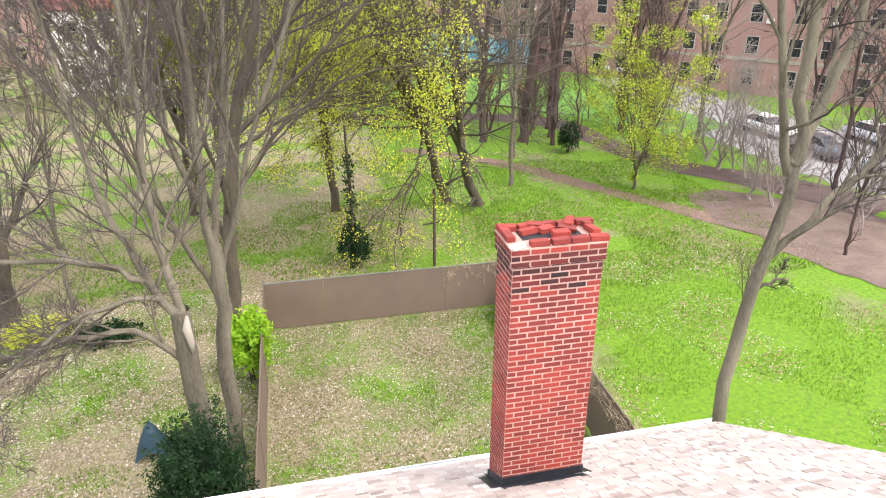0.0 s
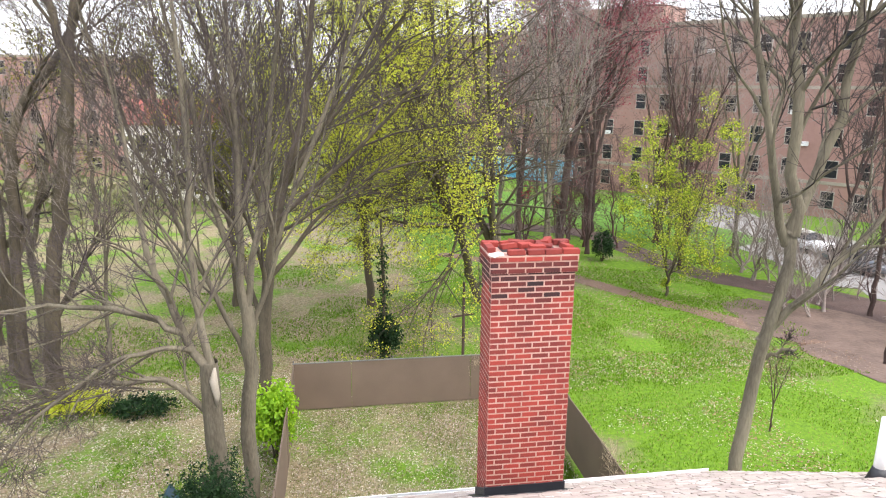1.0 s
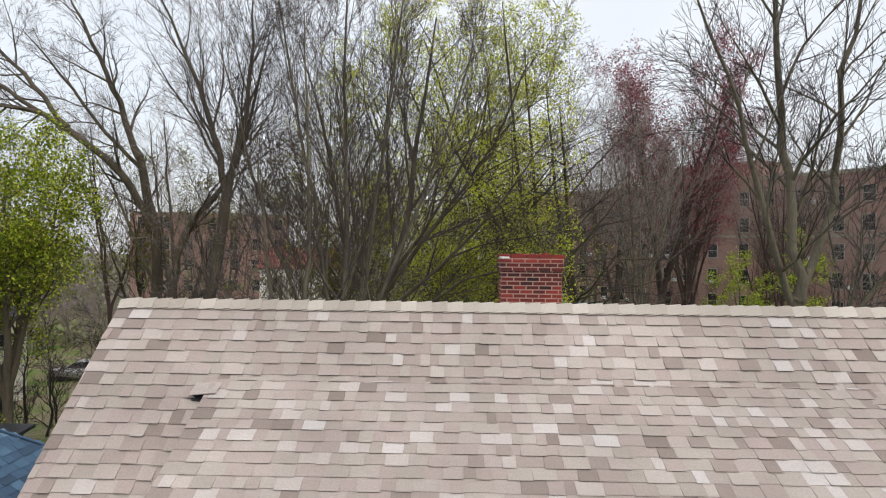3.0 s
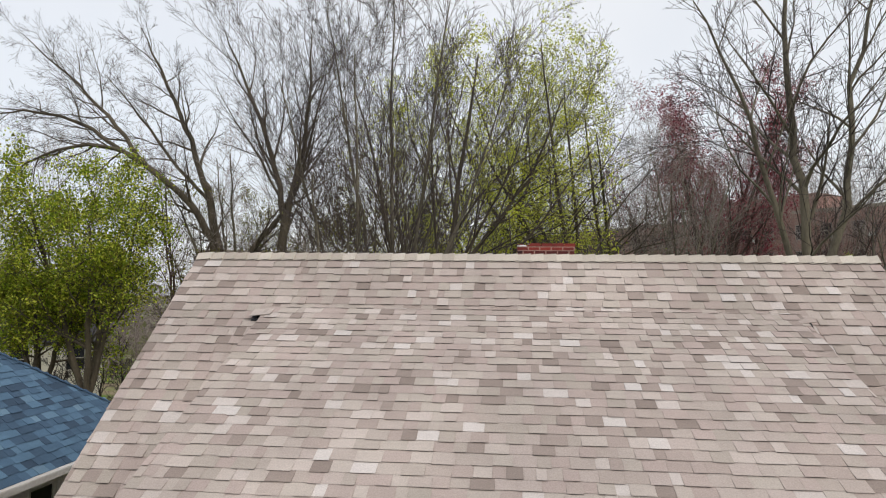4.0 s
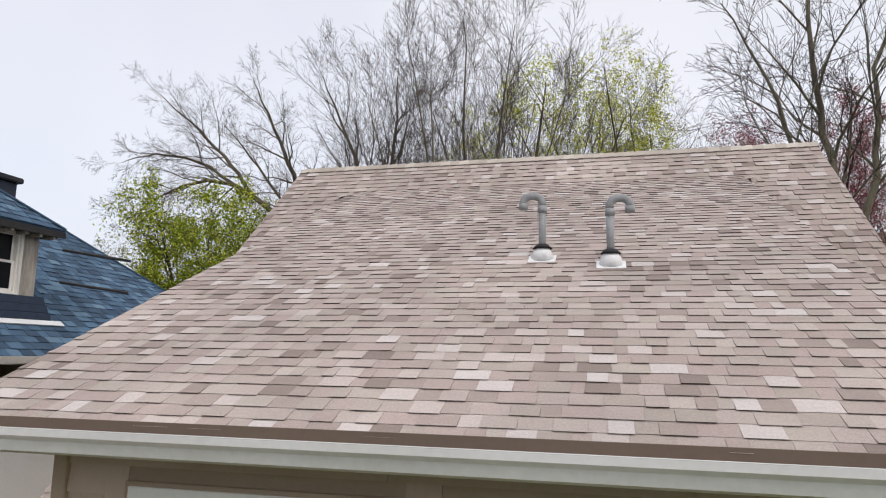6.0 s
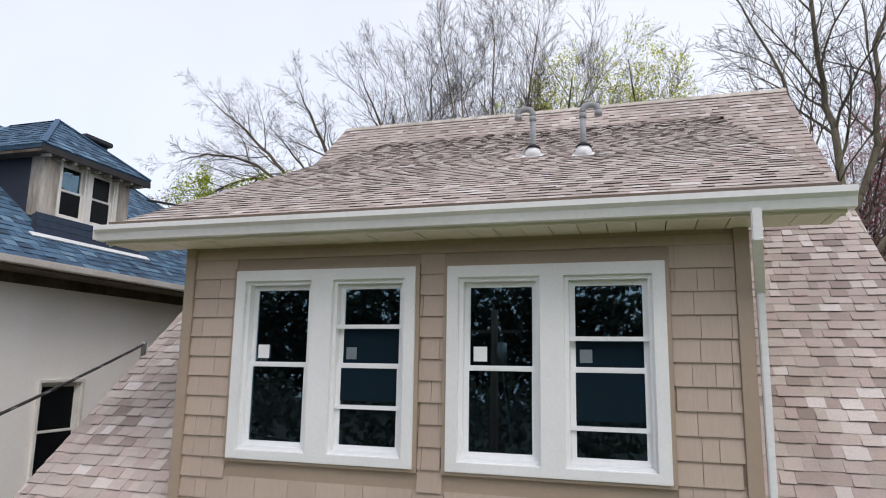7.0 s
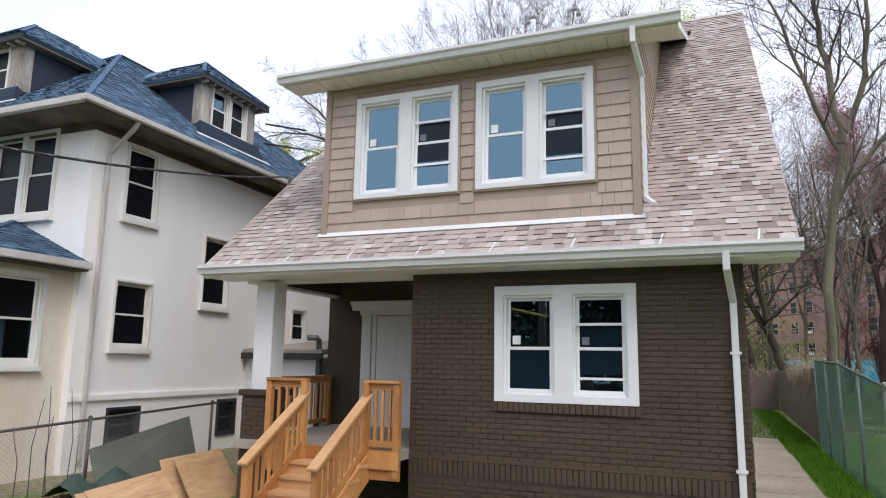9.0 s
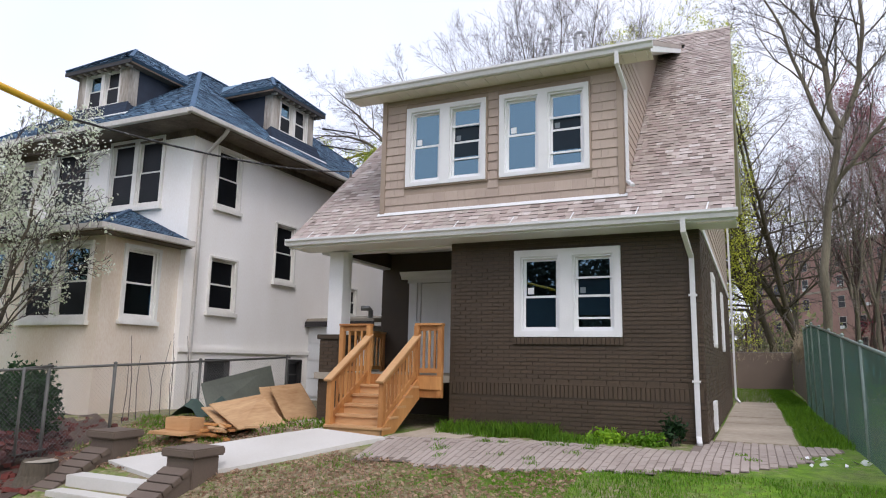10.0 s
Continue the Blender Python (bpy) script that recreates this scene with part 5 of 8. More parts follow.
for ob in [o_ for o_ in nh.children if o_.name.startswith("roof")]:
    nroof = ob
wE = BYN - EYN
run_e = EXN - PKX
lenE = math.hypot(run_e, PKZ - EZN)
fr_ = (PKY0 - EYN) / lenE
bk_ = (BYN - PKY1) / lenE
blue_field((EXN, EYN, EZN), (0, 1, 0), (PKX - EXN, 0, PKZ - EZN), wE, lenE, lambda s: (fr_ * s, wE - bk_ * s))
lenF = math.hypot(PKY0 - EYN, PKZ - EZN)
wF = EXN - BXN
blue_field((BXN, EYN, EZN), (1, 0, 0), (0, PKY0 - EYN, PKZ - EZN), wF, lenF, lambda s: ((PKX - BXN) / lenF * s, wF - (EXN - PKX) / lenF * s))
# hip ridges
hp = MB()
for a, b in ((E1, K1), (E4, K2), (K1, K2), (E2, K1)):
    hp.beam(Vector(a) + Vector((0, 0, 0.012)), Vector(b) + Vector((0, 0, 0.012)), 0.11, 0.024)
part("hip_cap", hp, M_bluecap, nh)
# eaves: soffit boards and gutters
ev = MB()
ev.box(NX, EXN, EYN, BYN, EZN - 0.14, EZN - 0.10)
ev.box(BXN, NX, EYN, NY, EZN - 0.141, EZN - 0.101)
part("eave_soffit", ev, M_eave, nh, "weathered boarded eave")
part("frieze", MB().box(NX, NX + 0.03, NY - 0.03, 6.0, EZN - 0.30, EZN - 0.142).box(-12.6, NX, NY - 0.03, NY, EZN - 0.30, EZN - 0.142), M_eave, nh)
M_oldgut = mat("aged_gutter", rgb(214, 212, 208), rgb(176, 168, 158), 0.5, 1.5, 20, 0.1)
part("gutter", MB().box(EXN - 0.01, EXN + 0.11, EYN - 0.1, BYN, EZN - 0.11, EZN + 0.0), M_oldgut, nh, bevel=0.012)
part("gutter", MB().box(BXN, EXN - 0.012, EYN - 0.11, EYN + 0.01, EZN - 0.13, EZN - 0.001), M_oldgut, nh, bevel=0.012)
for pth in ([(EXN + 0.05, -4.5, EZN - 0.12), (EXN - 0.05, -4.5, EZN - 0.25), (NX + 0.07, -4.55, EZN - 0.7), (NX + 0.07, -4.55, 0.2)],):
    mb = MB()
    for a, b in zip(pth, pth[1:]):
        mb.beam(a, b, 0.08, 0.07)
    part("downspout", mb, M_oldgut, nh, bevel=0.01)
part("water_table", MB().box(NX, NX + 0.05, NY, 6.0, 1.24, 1.36), M_stucco, nh, bevel=0.008)

M_iron = mat("dark_iron", rgb(52, 50, 50), rgb(36, 34, 34), 0.6, 6, 30, 0.2)
M_oldwin = mat("aged_window_paint", rgb(236, 235, 230), rgb(208, 204, 196), 0.6, 2, 30, 0.1)


def side_window(y0, y1, z0, z1, sill=True):
    ma = M_oldwin if sill else M_iron
    # faces +x: local -y turns to +x
    sash_window(nh, y0, y1, z0, z1, 0.0, (ma, ma), 1, 0.05, sticker=False, screens=((0, 0.0, 1.0),), ma_screen=M_oldscreen, turn=pose(NX + 0.02, 0, 0, 0, 0, 90), sill=sill, low=0.5)


# the wall keeps a shallow recess behind each window
for y0, y1, z0, z1 in N_SIDE:
    side_window(y0, y1, z0, z1, z0 > 1.2)
for x0, x1, z0, z1, li in N_FRONT:
    sash_window(nh, x0, x1, z0, z1, NY - 0.03, (M_oldwin, M_oldwin), li, 0.07, 0.14, sticker=False, screens=[(i, 0.0, 1.0) for i in range(li)], ma_screen=M_oldscreen, sill=True, low=0.5)
# sun porch in front
BX, BYF, BXW = -5.75, -6.82, -11.2
B_FRONT = ((-8.15, -6.05, 1.82, 3.46), (-10.8, -8.75, 1.82, 3.46))
B_SIDE = ((-6.36, -5.4, 1.87, 3.46),)
part("bay_wall", wall_holes(BXW, BX, -1.0, 3.62, [shrink(a) for a in B_FRONT], facing_y, BYF, BYF + 0.22), M_bay, nh)
part("bay_wall", wall_holes(BYF + 0.22, NY, -1.0, 3.62, [shrink(a) for a in B_SIDE], facing_x, BX, BX - 0.22), M_bay, nh)
sash_window(nh, *B_FRONT[0], BYF - 0.03, (M_oldwin, M_oldwin), 2, 0.07, 0.14, sticker=False, screens=((0, 0.0, 0.5), (1, 0.0, 0.5)), ma_screen=M_oldscreen, sill=True, low=0.5)
sash_window(nh, *B_FRONT[1], BYF - 0.03, (M_oldwin, M_oldwin), 2, 0.07, 0.14, sticker=False, screens=((0, 0.0, 0.5), (1, 0.0, 0.5)), ma_screen=M_oldscreen, sill=True, low=0.5)
sash_window(nh, *B_SIDE[0], 0.0, (M_oldwin, M_oldwin), 1, 0.08, sticker=False, screens=((0, 0.5, 1.0),), ma_screen=M_oldscreen, turn=pose(BX + 0.02, 0, 0, 0, 0, 90), sill=True, low=0.5)
be, bz_ = 3.72, 4.63
q1, q2, q3, q4 = (-5.40, -7.18, be), (BXW - 0.35, -7.18, be), (-7.49, NY, bz_), (BXW + 1.9, NY, bz_)
q5 = (-5.40, NY, be)
br = MB().slab([q2, q1, q3, q4], 0.08).slab([q1, q5, q3], 0.08)
part("bay_roof", br, M_blue_f, nh)
lb = math.hypot(NY + 7.18, bz_ - be)
wb = q1[0] - q2[0]
blue_field(q2, (1, 0, 0), (0, NY + 7.18, bz_ - be), wb, lb, lambda s: (2.25 / lb * s, wb - 2.09 / lb * s))
l2 = math.hypot(2.09, bz_ - be)
blue_field(q1, (0, 1, 0), (-2.09, 0, bz_ - be), 2.33, l2, lambda s: (2.33 / l2 * s, 2.33))
part("bay_hip_cap", MB().beam(Vector(q1) + Vector((0, 0, .015)), Vector(q3) + Vector((0, 0, .015)), 0.09, 0.03), M_bluecap, nh)
part("bay_gutter", MB().box(q2[0], q1[0] + 0.1, q1[1] - 0.1, q1[1] + 0.01, be - 0.13, be), M_oldgut, nh, bevel=0.012)
part("bay_gutter", MB().box(q1[0] - 0.01, q1[0] + 0.1, q1[1] + 0.012, NY, be - 0.13, be), M_oldgut, nh, bevel=0.012)
part("bay_soffit", MB().box(q2[0], q1[0] - 0.01, q1[1] + 0.012, NY, be - 0.16, be - 0.11), M_eave, nh)
M_darkblue = mat("dark_blue_siding", rgb(50, 58, 72), rgb(38, 44, 56), 0.8, 3, 40, 0.2)


def hip_dormer(m, depth):
    """A small dormer with a hip roof and a pair of sashes; local x along its face, -y outwards, z from the roof at its face."""
    W, D, Hh = 0.95, depth, 1.22
    def put(name, mb, ma, label="", bevel=0.0):
        ob = part(name, mb, ma, nh, label, bevel)
        ob.matrix_basis = m
        return ob
    put("dormer_body", MB().box(-W, W, 0.16, D, -0.5, Hh), M_darkblue, "dark dormer walls")
    put("dormer_front", wall_holes(-W, W, -0.5, Hh, [(-0.62, 0.62, 0.14, Hh - 0.1)], facing_y, 0.0, 0.158), M_darkblue)
    for s in (-1, 1):
        put("dormer_post", MB().box(s * (W - 0.14) - 0.155, s * (W - 0.14) + 0.155, -0.06, 0.24, 0.1, Hh - 0.1), M_agedwood, "peeling weathered post", 0.01)
    put("dormer_apron", MB().slab([(-W - 0.2, -0.24, -0.27), (W + 0.2, -0.24, -0.27), (W + 0.1, -0.10, 0.12), (-W - 0.1, -0.10, 0.12)], 0.1), M_darkblue)
    for k in range(3):
        put("apron_board", MB().slab([(-W - 0.2 + 0.03 * k, -0.26 + 0.045 * k, -0.25 + 0.125 * k), (W + 0.2 - 0.03 * k, -0.26 + 0.045 * k, -0.25 + 0.125 * k), (W + 0.2 - 0.03 * k, -0.215 + 0.045 * k, -0.13 + 0.125 * k), (-W - 0.2 + 0.03 * k, -0.215 + 0.045 * k, -0.13 + 0.125 * k)], 0.012), M_blue_edge)
    put("dormer_flashing", MB().slab([(-W - 0.36, -0.38, -0.32), (W + 0.36, -0.38, -0.32), (W + 0.36, -0.29, -0.25), (-W - 0.36, -0.29, -0.25)], 0.02), M_white)
    ws = sash_window(nh, -0.66, 0.66, 0.1, Hh - 0.06, -0.05, (M_oldwin, M_oldwin), 2, 0.05, 0.12, sticker=False, screens=((0, 0.0, 0.5), (1, 0.0, 1.0)), ma_screen=M_oldscreen, low=0.5)
    ws.matrix_basis = m
    ov = 0.29
    a, b, c, d = (-W - ov, -ov, Hh), (W + ov, -ov, Hh), (W + ov, D, Hh), (-W - ov, D, Hh)
    k1, k2 = (0, 0.85, Hh + 0.92), (0, D + 0.8, Hh + 0.92)
    r_ = MB().slab([a, b, k1], 0.07).slab([b, c, k2, k1], 0.07).slab([d, a, k1, k2], 0.07)
    put("dormer_roof", r_, M_blue_f)
    put("dormer_soffit", MB().box(-W - ov + 0.03, W + ov - 0.03, -ov + 0.03, D, Hh - 0.12, Hh - 0.075), M_eave)
    for i in range(9):
        put("rafter_end", MB().box(-W - 0.1 + i * (2 * W + 0.2) / 8 - 0.03, -W - 0.1 + i * (2 * W + 0.2) / 8 + 0.03, -ov + 0.04, -0.07, Hh - 0.17, Hh - 0.122), M_agedwood)
    put("dormer_fascia", MB().box(-W - ov, W + ov, -ov, -ov + 0.03, Hh - 0.13, Hh - 0.03), M_iron)
    for e_ in (a, b):
        put("dormer_hip_cap", MB().beam(Vector(e_) + Vector((0, 0, 0.02)), Vector(k1) + Vector((0, 0, 0.02)), 0.09, 0.024), M_bluecap)
    far = MB()
    ls = math.hypot(0.85 + ov, 0.92)
    shingles(a, (1, 0, 0), (0, 0.85 + ov, 0.92), 2 * (W + ov), ls, rnd, lambda s: ((W + ov) / ls * s + 0.05, 2 * (W + ov) - 0.05 - (W + ov) / ls * s), None, far, expo=0.15)
    ls2 = math.hypot(W + ov, 0.92)
    g = (0.85 + ov) / ls2
    shingles(b, (0, 1, 0), (-(W + ov), 0, 0.92), D + ov, ls2, rnd, lambda s: (g * s + 0.05, D + ov), None, far, expo=0.15)
    shingles(d, (0, -1, 0), (W + ov, 0, 0.92), D + ov, ls2, rnd, lambda s: (0, D + ov - g * s - 0.05), None, far, expo=0.15)
    f = part("dormer_shingle_field", far, [M_blue_f, M_blue_edge], nh, fix=False)
    tagged(f, kind="stuff")
    f.matrix_basis = m


sl_n = (PKZ - EZN) / (EXN - PKX)
fx_ = -5.9
hip_dormer(pose(fx_, -0.92, EZN + (EXN - fx_) * sl_n + 0.06, 0, 0, 90), 2.0)
fy_ = -4.6
hip_dormer(pose(-9.22, fy_, EZN + (fy_ - EYN) * (PKZ - EZN) / (PKY0 - EYN) + 0.06, 0, 0, 0), 2.0)
part("chimney_stub", MB().box(-8.2, -7.3, 0.3, 0.9, 8.4, 9.62), M_darkblue, nh, bevel=0.02)
part("chimney_cap", MB().box(-8.27, -7.23, 0.23, 0.97, 9.62, 9.72), M_tar, nh, bevel=0.02)
for z in (7.9, 8.45):
    part("bracket_arm", MB().tube([(-6.0, 0.7, z - 0.1), (-5.0, 1.15, z - 0.25)], 0.025, 6), M_iron, nh)

# white lean-to between the houses
M_panel = mat("white_panel", rgb(228, 230, 230), rgb(204, 206, 206), 0.5, 1, 20, 0.05)
lean = thing("lean_to", "white panelled lean-to with grey flat roof between the houses", "shed", at=(-4.6, 1.6, 0))
for i in range(2):
    for k in range(4):
        part("panel", MB().box(-1.05 + i * 1.05, -0.02 + i * 1.05, -1.6, -1.56, 0.1 + k * 0.5, 0.58 + k * 0.5), M_panel, lean, bevel=0.004)
part("body", MB().box(-1.05, 1.08, -1.55, 1.6, -0.2, 2.1), M_panel, lean)
part("roof", MB().slab([(-1.2, -1.75, 2.28), (1.25, -1.75, 2.28), (1.25, 1.7, 2.6), (-1.2, 1.7, 2.6)], 0.12), M_oldconc, lean, "grey coated flat roof", bevel=0.03)
part("edge_trim", MB().box(-1.22, 1.27, -1.8, -1.75, 2.05, 2.2), M_iron, lean)
for x in (-1.15, 1.15):
    part("corner_post", MB().tube([(x, -1.72, 0), (x, -1.72, 2.2)], 0.07, 10), M_iron, lean, smooth=True)
part("vent", MB().tube([(1.0, -1.5, 2.2), (1.0, -1.5, 2.5), (1.0, -1.6, 2.56), (0.8, -1.7, 2.56)], 0.07, 10), M_galv, lean, smooth=True)

# ---- front yard ----
def plate(name, pts, ma, label, category, lift, thick=0.06, n=6):
    """A paved sheet over the land, four-sided, with its own edge."""
    mb = MB()
    A, B, C, D = [Vector((x, y, 0)) for x, y in pts]
    for j in range(n + 1):
        for i in range(n + 1):
            p = (A.lerp(B, i / n)).lerp(D.lerp(C, i / n), j / n)
            mb.v.append((p.x, p.y, ground_z(p.x, p.y) + lift))
    k = len(mb.v)
    mb.v += [(x, y, z - thick) for x, y, z in mb.v]
    mb.f = [(j * (n + 1) + i, j * (n + 1) + i + 1, (j + 1) * (n + 1) + i + 1, (j + 1) * (n + 1) + i) for j in range(n) for i in range(n)]
    rim = [i for i in range(n + 1)] + [j * (n + 1) + n for j in range(1, n + 1)] + [n * (n + 1) + i for i in range(n - 1, -1, -1)] + [j * (n + 1) for j in range(n - 1, 0, -1)]
    mb.f += [(a, a + k, b + k, b) for a, b in zip(rim, rim[1:] + rim[:1])]
    mb.m = [0] * len(mb.f)
    return solid(name, mb, ma, label, category, kind="structure", fix=True)


plate("concrete_walk", [(-3.0, -8.55), (-1.42, -8.9), (1.0, -7.05), (-0.36, -6.88)], M_concrete, "pale new concrete walk from the steps to the gate", "walk", 0.05, 0.1)
plate("old_slab", [(-1.9, -6.95), (-0.3, -6.87), (-0.3, -5.2), (-1.9, -5.2)], M_walk, "cracked old concrete slab beside the porch", "slab", 0.01)
plate("old_slab", [(0.95, -6.9), (2.0, -6.6), (2.0, -5.2), (0.95, -5.2)], M_walk, "old concrete slab by the steps", "slab", 0.012)
side_walk = thing("side_walk", "weathered concrete walk along the side wall", "walk", kind="structure")
for i in range(7):
    y0 = -4.62 + i * 1.9
    part("slab", MB().box(5.46, 6.62 + 0.02 * math.sin(i * 2), y0, y0 + 1.885, -0.06, 0.02 + 0.006 * math.sin(i * 5)), M_walk, side_walk, bevel=0.006)
plate("old_slab", [(6.64, -1.8), (7.3, -1.8), (7.3, -0.9), (6.64, -0.9)], M_walk, "broken slab in the grass strip", "slab", 0.015)


def in_quad(x, y):
    # paved court: in front of the wall bed and round the corner to the side walk
    if 5.3 < x < 7.15 and -6.3 + 1.9 * max(0, x - 6.5) < y < -4.66:
        return True
    lo = -7.98 + 0.05 * math.sin(x * 5.1) + 0.16 * max(0, 2.7 - x) + 0.30 * max(0, x - 4.0) + 0.35 * max(0, x - 5.6) + 1.6 * max(0, x - 6.4)
    return 0.9 < x < 7.15 and lo < y < -6.2 - (0.35 if x < 2.1 else 0)


court = thing("paver_court", "grey-brown brick paver court with weeds in the joints", "paving", kind="structure")
bedm = MB()
for i in range(26):
    x0 = 0.9 + i * 0.2405
    for j in range(18):
        y0 = -8.5 + j * 0.22
        if in_quad(x0 + 0.12, y0 + 0.11):
            zz = [ground_z(x, y) + 0.006 for x, y in ((x0, y0), (x0 + .2405, y0), (x0 + .2405, y0 + .22), (x0, y0 + .22))]
            bedm.add([(x0, y0, zz[0]), (x0 + .2405, y0, zz[1]), (x0 + .2405, y0 + .22, zz[2]), (x0, y0 + .22, zz[3])], [(0, 1, 2, 3)])
part("sand_bed", bedm, M_bed, court, fix=False)
pav_mesh = []
for k in range(4):
    e = 0.004 * k
    pav_mesh.append(MB().add([(0.004, 0.001, -0.03), (0.0995, 0.001, -0.03), (0.0995, 0.2035, -0.03), (0.004, 0.2035, -0.03), (0.008, 0.003, 0.009), (0.0955, 0.003, 0.009 + 0.002 * (k % 2)), (0.0955, 0.2015, 0.009), (0.008, 0.2015, 0.009 + 0.001 * k)],
                             [(4, 5, 6, 7), (0, 1, 5, 4), (1, 2, 6, 5), (2, 3, 7, 6), (3, 0, 4, 7)]))
pm = [m_.mesh("paver", M_paver, fix=False) for m_ in pav_mesh]
n_pav, rest = 0, MB()
rp = random.Random(11)
for i in range(62):
    for j in range(20):
        x, y = 0.9 + i * 0.1035, -8.6 + j * 0.2045 + (0.1 if i % 2 else 0)
        if not in_quad(x + 0.05, y + 0.1):
            continue
        z0 = ground_z(x, y)
        gx, gy = (ground_z(x + 0.1, y) - z0) / 0.1, (ground_z(x, y + 0.2) - z0) / 0.2
        z = z0 + rp.uniform(-0.002, 0.003)
        if y < -6.9 and 2.4 < x < 6.6 and n_pav < 300:
            ob = part("paver", pm[rp.randrange(4)], None, court)
            ob.location = (x, y, z)
            ob.rotation_euler = (math.atan(gy), -math.atan(gx), 0)
            n_pav += 1
        else:
            mb_ = pav_mesh[rp.randrange(4)]
            rest.add([(a + x, b + y, c + z + gx * a + gy * b) for a, b, c in mb_.v], mb_.f)
tagged(part("paver_field", rest, M_paver_f, court, fix=False), kind="stuff")

# gate piers with sloping brick-capped cheek walls beside the steps to the street
M_brownpaint = mat("brown_painted_render", rgb(110, 96, 84), rgb(92, 80, 70), 0.75, 1.5, 40, 0.25)


def gate_pier(x, y, top):
    g = thing("gate_pier", "brown painted gate pier with sloping brick cheek wall", "gate pier", "gate piers", at=(x, y, top))
    part("shaft", MB().box(-0.25, 0.25, -0.24, 0.24, -1.6, -0.12), M_brownpaint, g, bevel=0.01)
    part("cap", MB().box(-0.31, 0.31, -0.30, 0.30, -0.12, 0.0), M_brownpaint, g, bevel=0.02)
    part("cheek_wall", MB().prism([(-0.24, -0.28), (-0.36, -0.36), (-2.6, -1.55), (-2.6, -2.4), (-0.24, -2.4)], -0.21, 0.21, 'x'), M_brownpaint, g)
    for i in range(15):
        s = i / 15
        p = Vector((0, -0.34 - 2.26 * s, -0.34 - 1.2 * s))
        part("cap_brick", MB().obox(p + Vector((0, 0, 0.03)), (0.47, 0.152, 0.075), Euler((math.atan2(1.2, 2.26), 0, 0)).to_matrix()), M_brownpaint, g, bevel=0.006)


gate_pier(-1.12, -8.72, -0.10)
gate_pier(-3.28, -8.22, -0.03)
stp = thing("street_steps", "concrete steps down to the street between the gate piers", "steps")
for i in range(5):
    y = -8.95 - i * 0.3
    part("step", MB().box(-2.98, -1.36, y - 0.3, y, -2.2, -0.56 - i * 0.17), M_concrete, stp, bevel=0.008)

M_darkearth = mat("dark_earth", rgb(104, 84, 72), rgb(62, 52, 44), 1.0, 1.2, 14, 0.7, dist=0.03)
# boards and scrap wood in the side yard
def board(name, label, A, B, C, D, th, ma):
    return solid(name, MB().slab([A, B, C, D], th), ma, label, "plywood", "boards in the side yard", bevel=0.002)


board("plywood_sheet", "pale plywood sheet leaning on scrap timber", (-2.55, -6.98, 0.34), (-1.45, -7.45, 0.02), (-1.40, -6.30, 0.02), (-2.30, -5.92, 0.48), 0.018, M_ply)
board("plywood_sheet", "pale plywood offcut lying under a larger sheet", (-2.8, -6.9, 0.27), (-1.75, -7.5, 0.02), (-1.6, -6.6, 0.0), (-2.6, -6.1, 0.30), 0.018, M_ply)
board("plywood_sheet", "flake board leaning against the slab edge", (-2.25, -5.75, 0.62), (-1.68, -5.92, 0.02), (-1.72, -4.80, 0.02), (-2.28, -4.75, 0.66), 0.018, M_ply)
board("plywood_sheet", "plywood offcut propped behind the flake board", (-2.42, -5.85, 0.60), (-2.0, -6.02, 0.02), (-1.9, -5.2, 0.02), (-2.4, -5.1, 0.62), 0.018, M_ply)
M_darkply = mat("grey_green_board", rgb(108, 112, 100), rgb(84, 88, 80), 0.8, 1.4, 20, 0.1)
board("dark_board", "weathered grey board leaning on the fence", (-4.1, -5.6, 0.62), (-3.75, -5.7, 0.04), (-3.75, -3.5, 0.04), (-4.15, -3.4, 0.98), 0.02, M_darkply)
tp = MB()
for j in range(9):
    for i in range(13):
        x, y = -4.05 + i * 0.06, -6.4 + j * 0.16
        tp.v.append((x, y, 0.02 + max(0, 0.34 * (1 - abs(i - 6) / 6.2)) * (0.7 + 0.3 * math.sin(j * 1.3)) + 0.05 * noise.noise((x * 5, y * 5, 2))))
tp.f = [(j * 13 + i, j * 13 + i + 1, (j + 1) * 13 + i + 1, (j + 1) * 13 + i) for j in range(8) for i in range(12)]
tp.m = [0] * len(tp.f)
M_tarp = mat("dark_green_tarp", rgb(64, 84, 74), rgb(44, 58, 52), 0.6, 3, 20, 0.3)
solid("tarp", tp, M_tarp, "crumpled dark green tarpaulin beside the fence", "tarp", smooth=True, fix=False)
bx = thing("wooden_box", "small open box knocked together from new lumber", "box", at=(-2.55, -7.5, -0.13))
for a in ((-0.27, 0.27, -0.16, -0.12, 0.08, 0.28), (-0.27, 0.27, 0.12, 0.16, 0.08, 0.28), (-0.27, -0.23, -0.12, 0.12, 0.08, 0.28), (0.23, 0.27, -0.12, 0.12, 0.08, 0.28)):
    part("side", MB().box(*a), M_tread, bx, bevel=0.003)
part("bottom", MB().box(-0.36, 0.36, -0.42, 0.16, 0.03, 0.075), M_tread, bx, bevel=0.003)
rq = random.Random(21)
for i in range(26):
    a = rq.uniform(0, 180)
    L_ = rq.uniform(0.15, 0.5)
    z = 0.03 + 0.035 * (i % 5)
    x, y = -2.05 + rq.gauss(0, 0.2), -7.35 + rq.gauss(0, 0.14)
    solid("timber_offcut", MB().obox((x, y, ground_z(x, y) + z), (L_, 0.09, 0.035), Euler((0, radians(rq.uniform(-6, 6)), radians(a))).to_matrix()), M_cedar if i % 3 else M_ply, "short new timber offcut in the scrap heap", "offcut", "scrap timber", bevel=0.002)
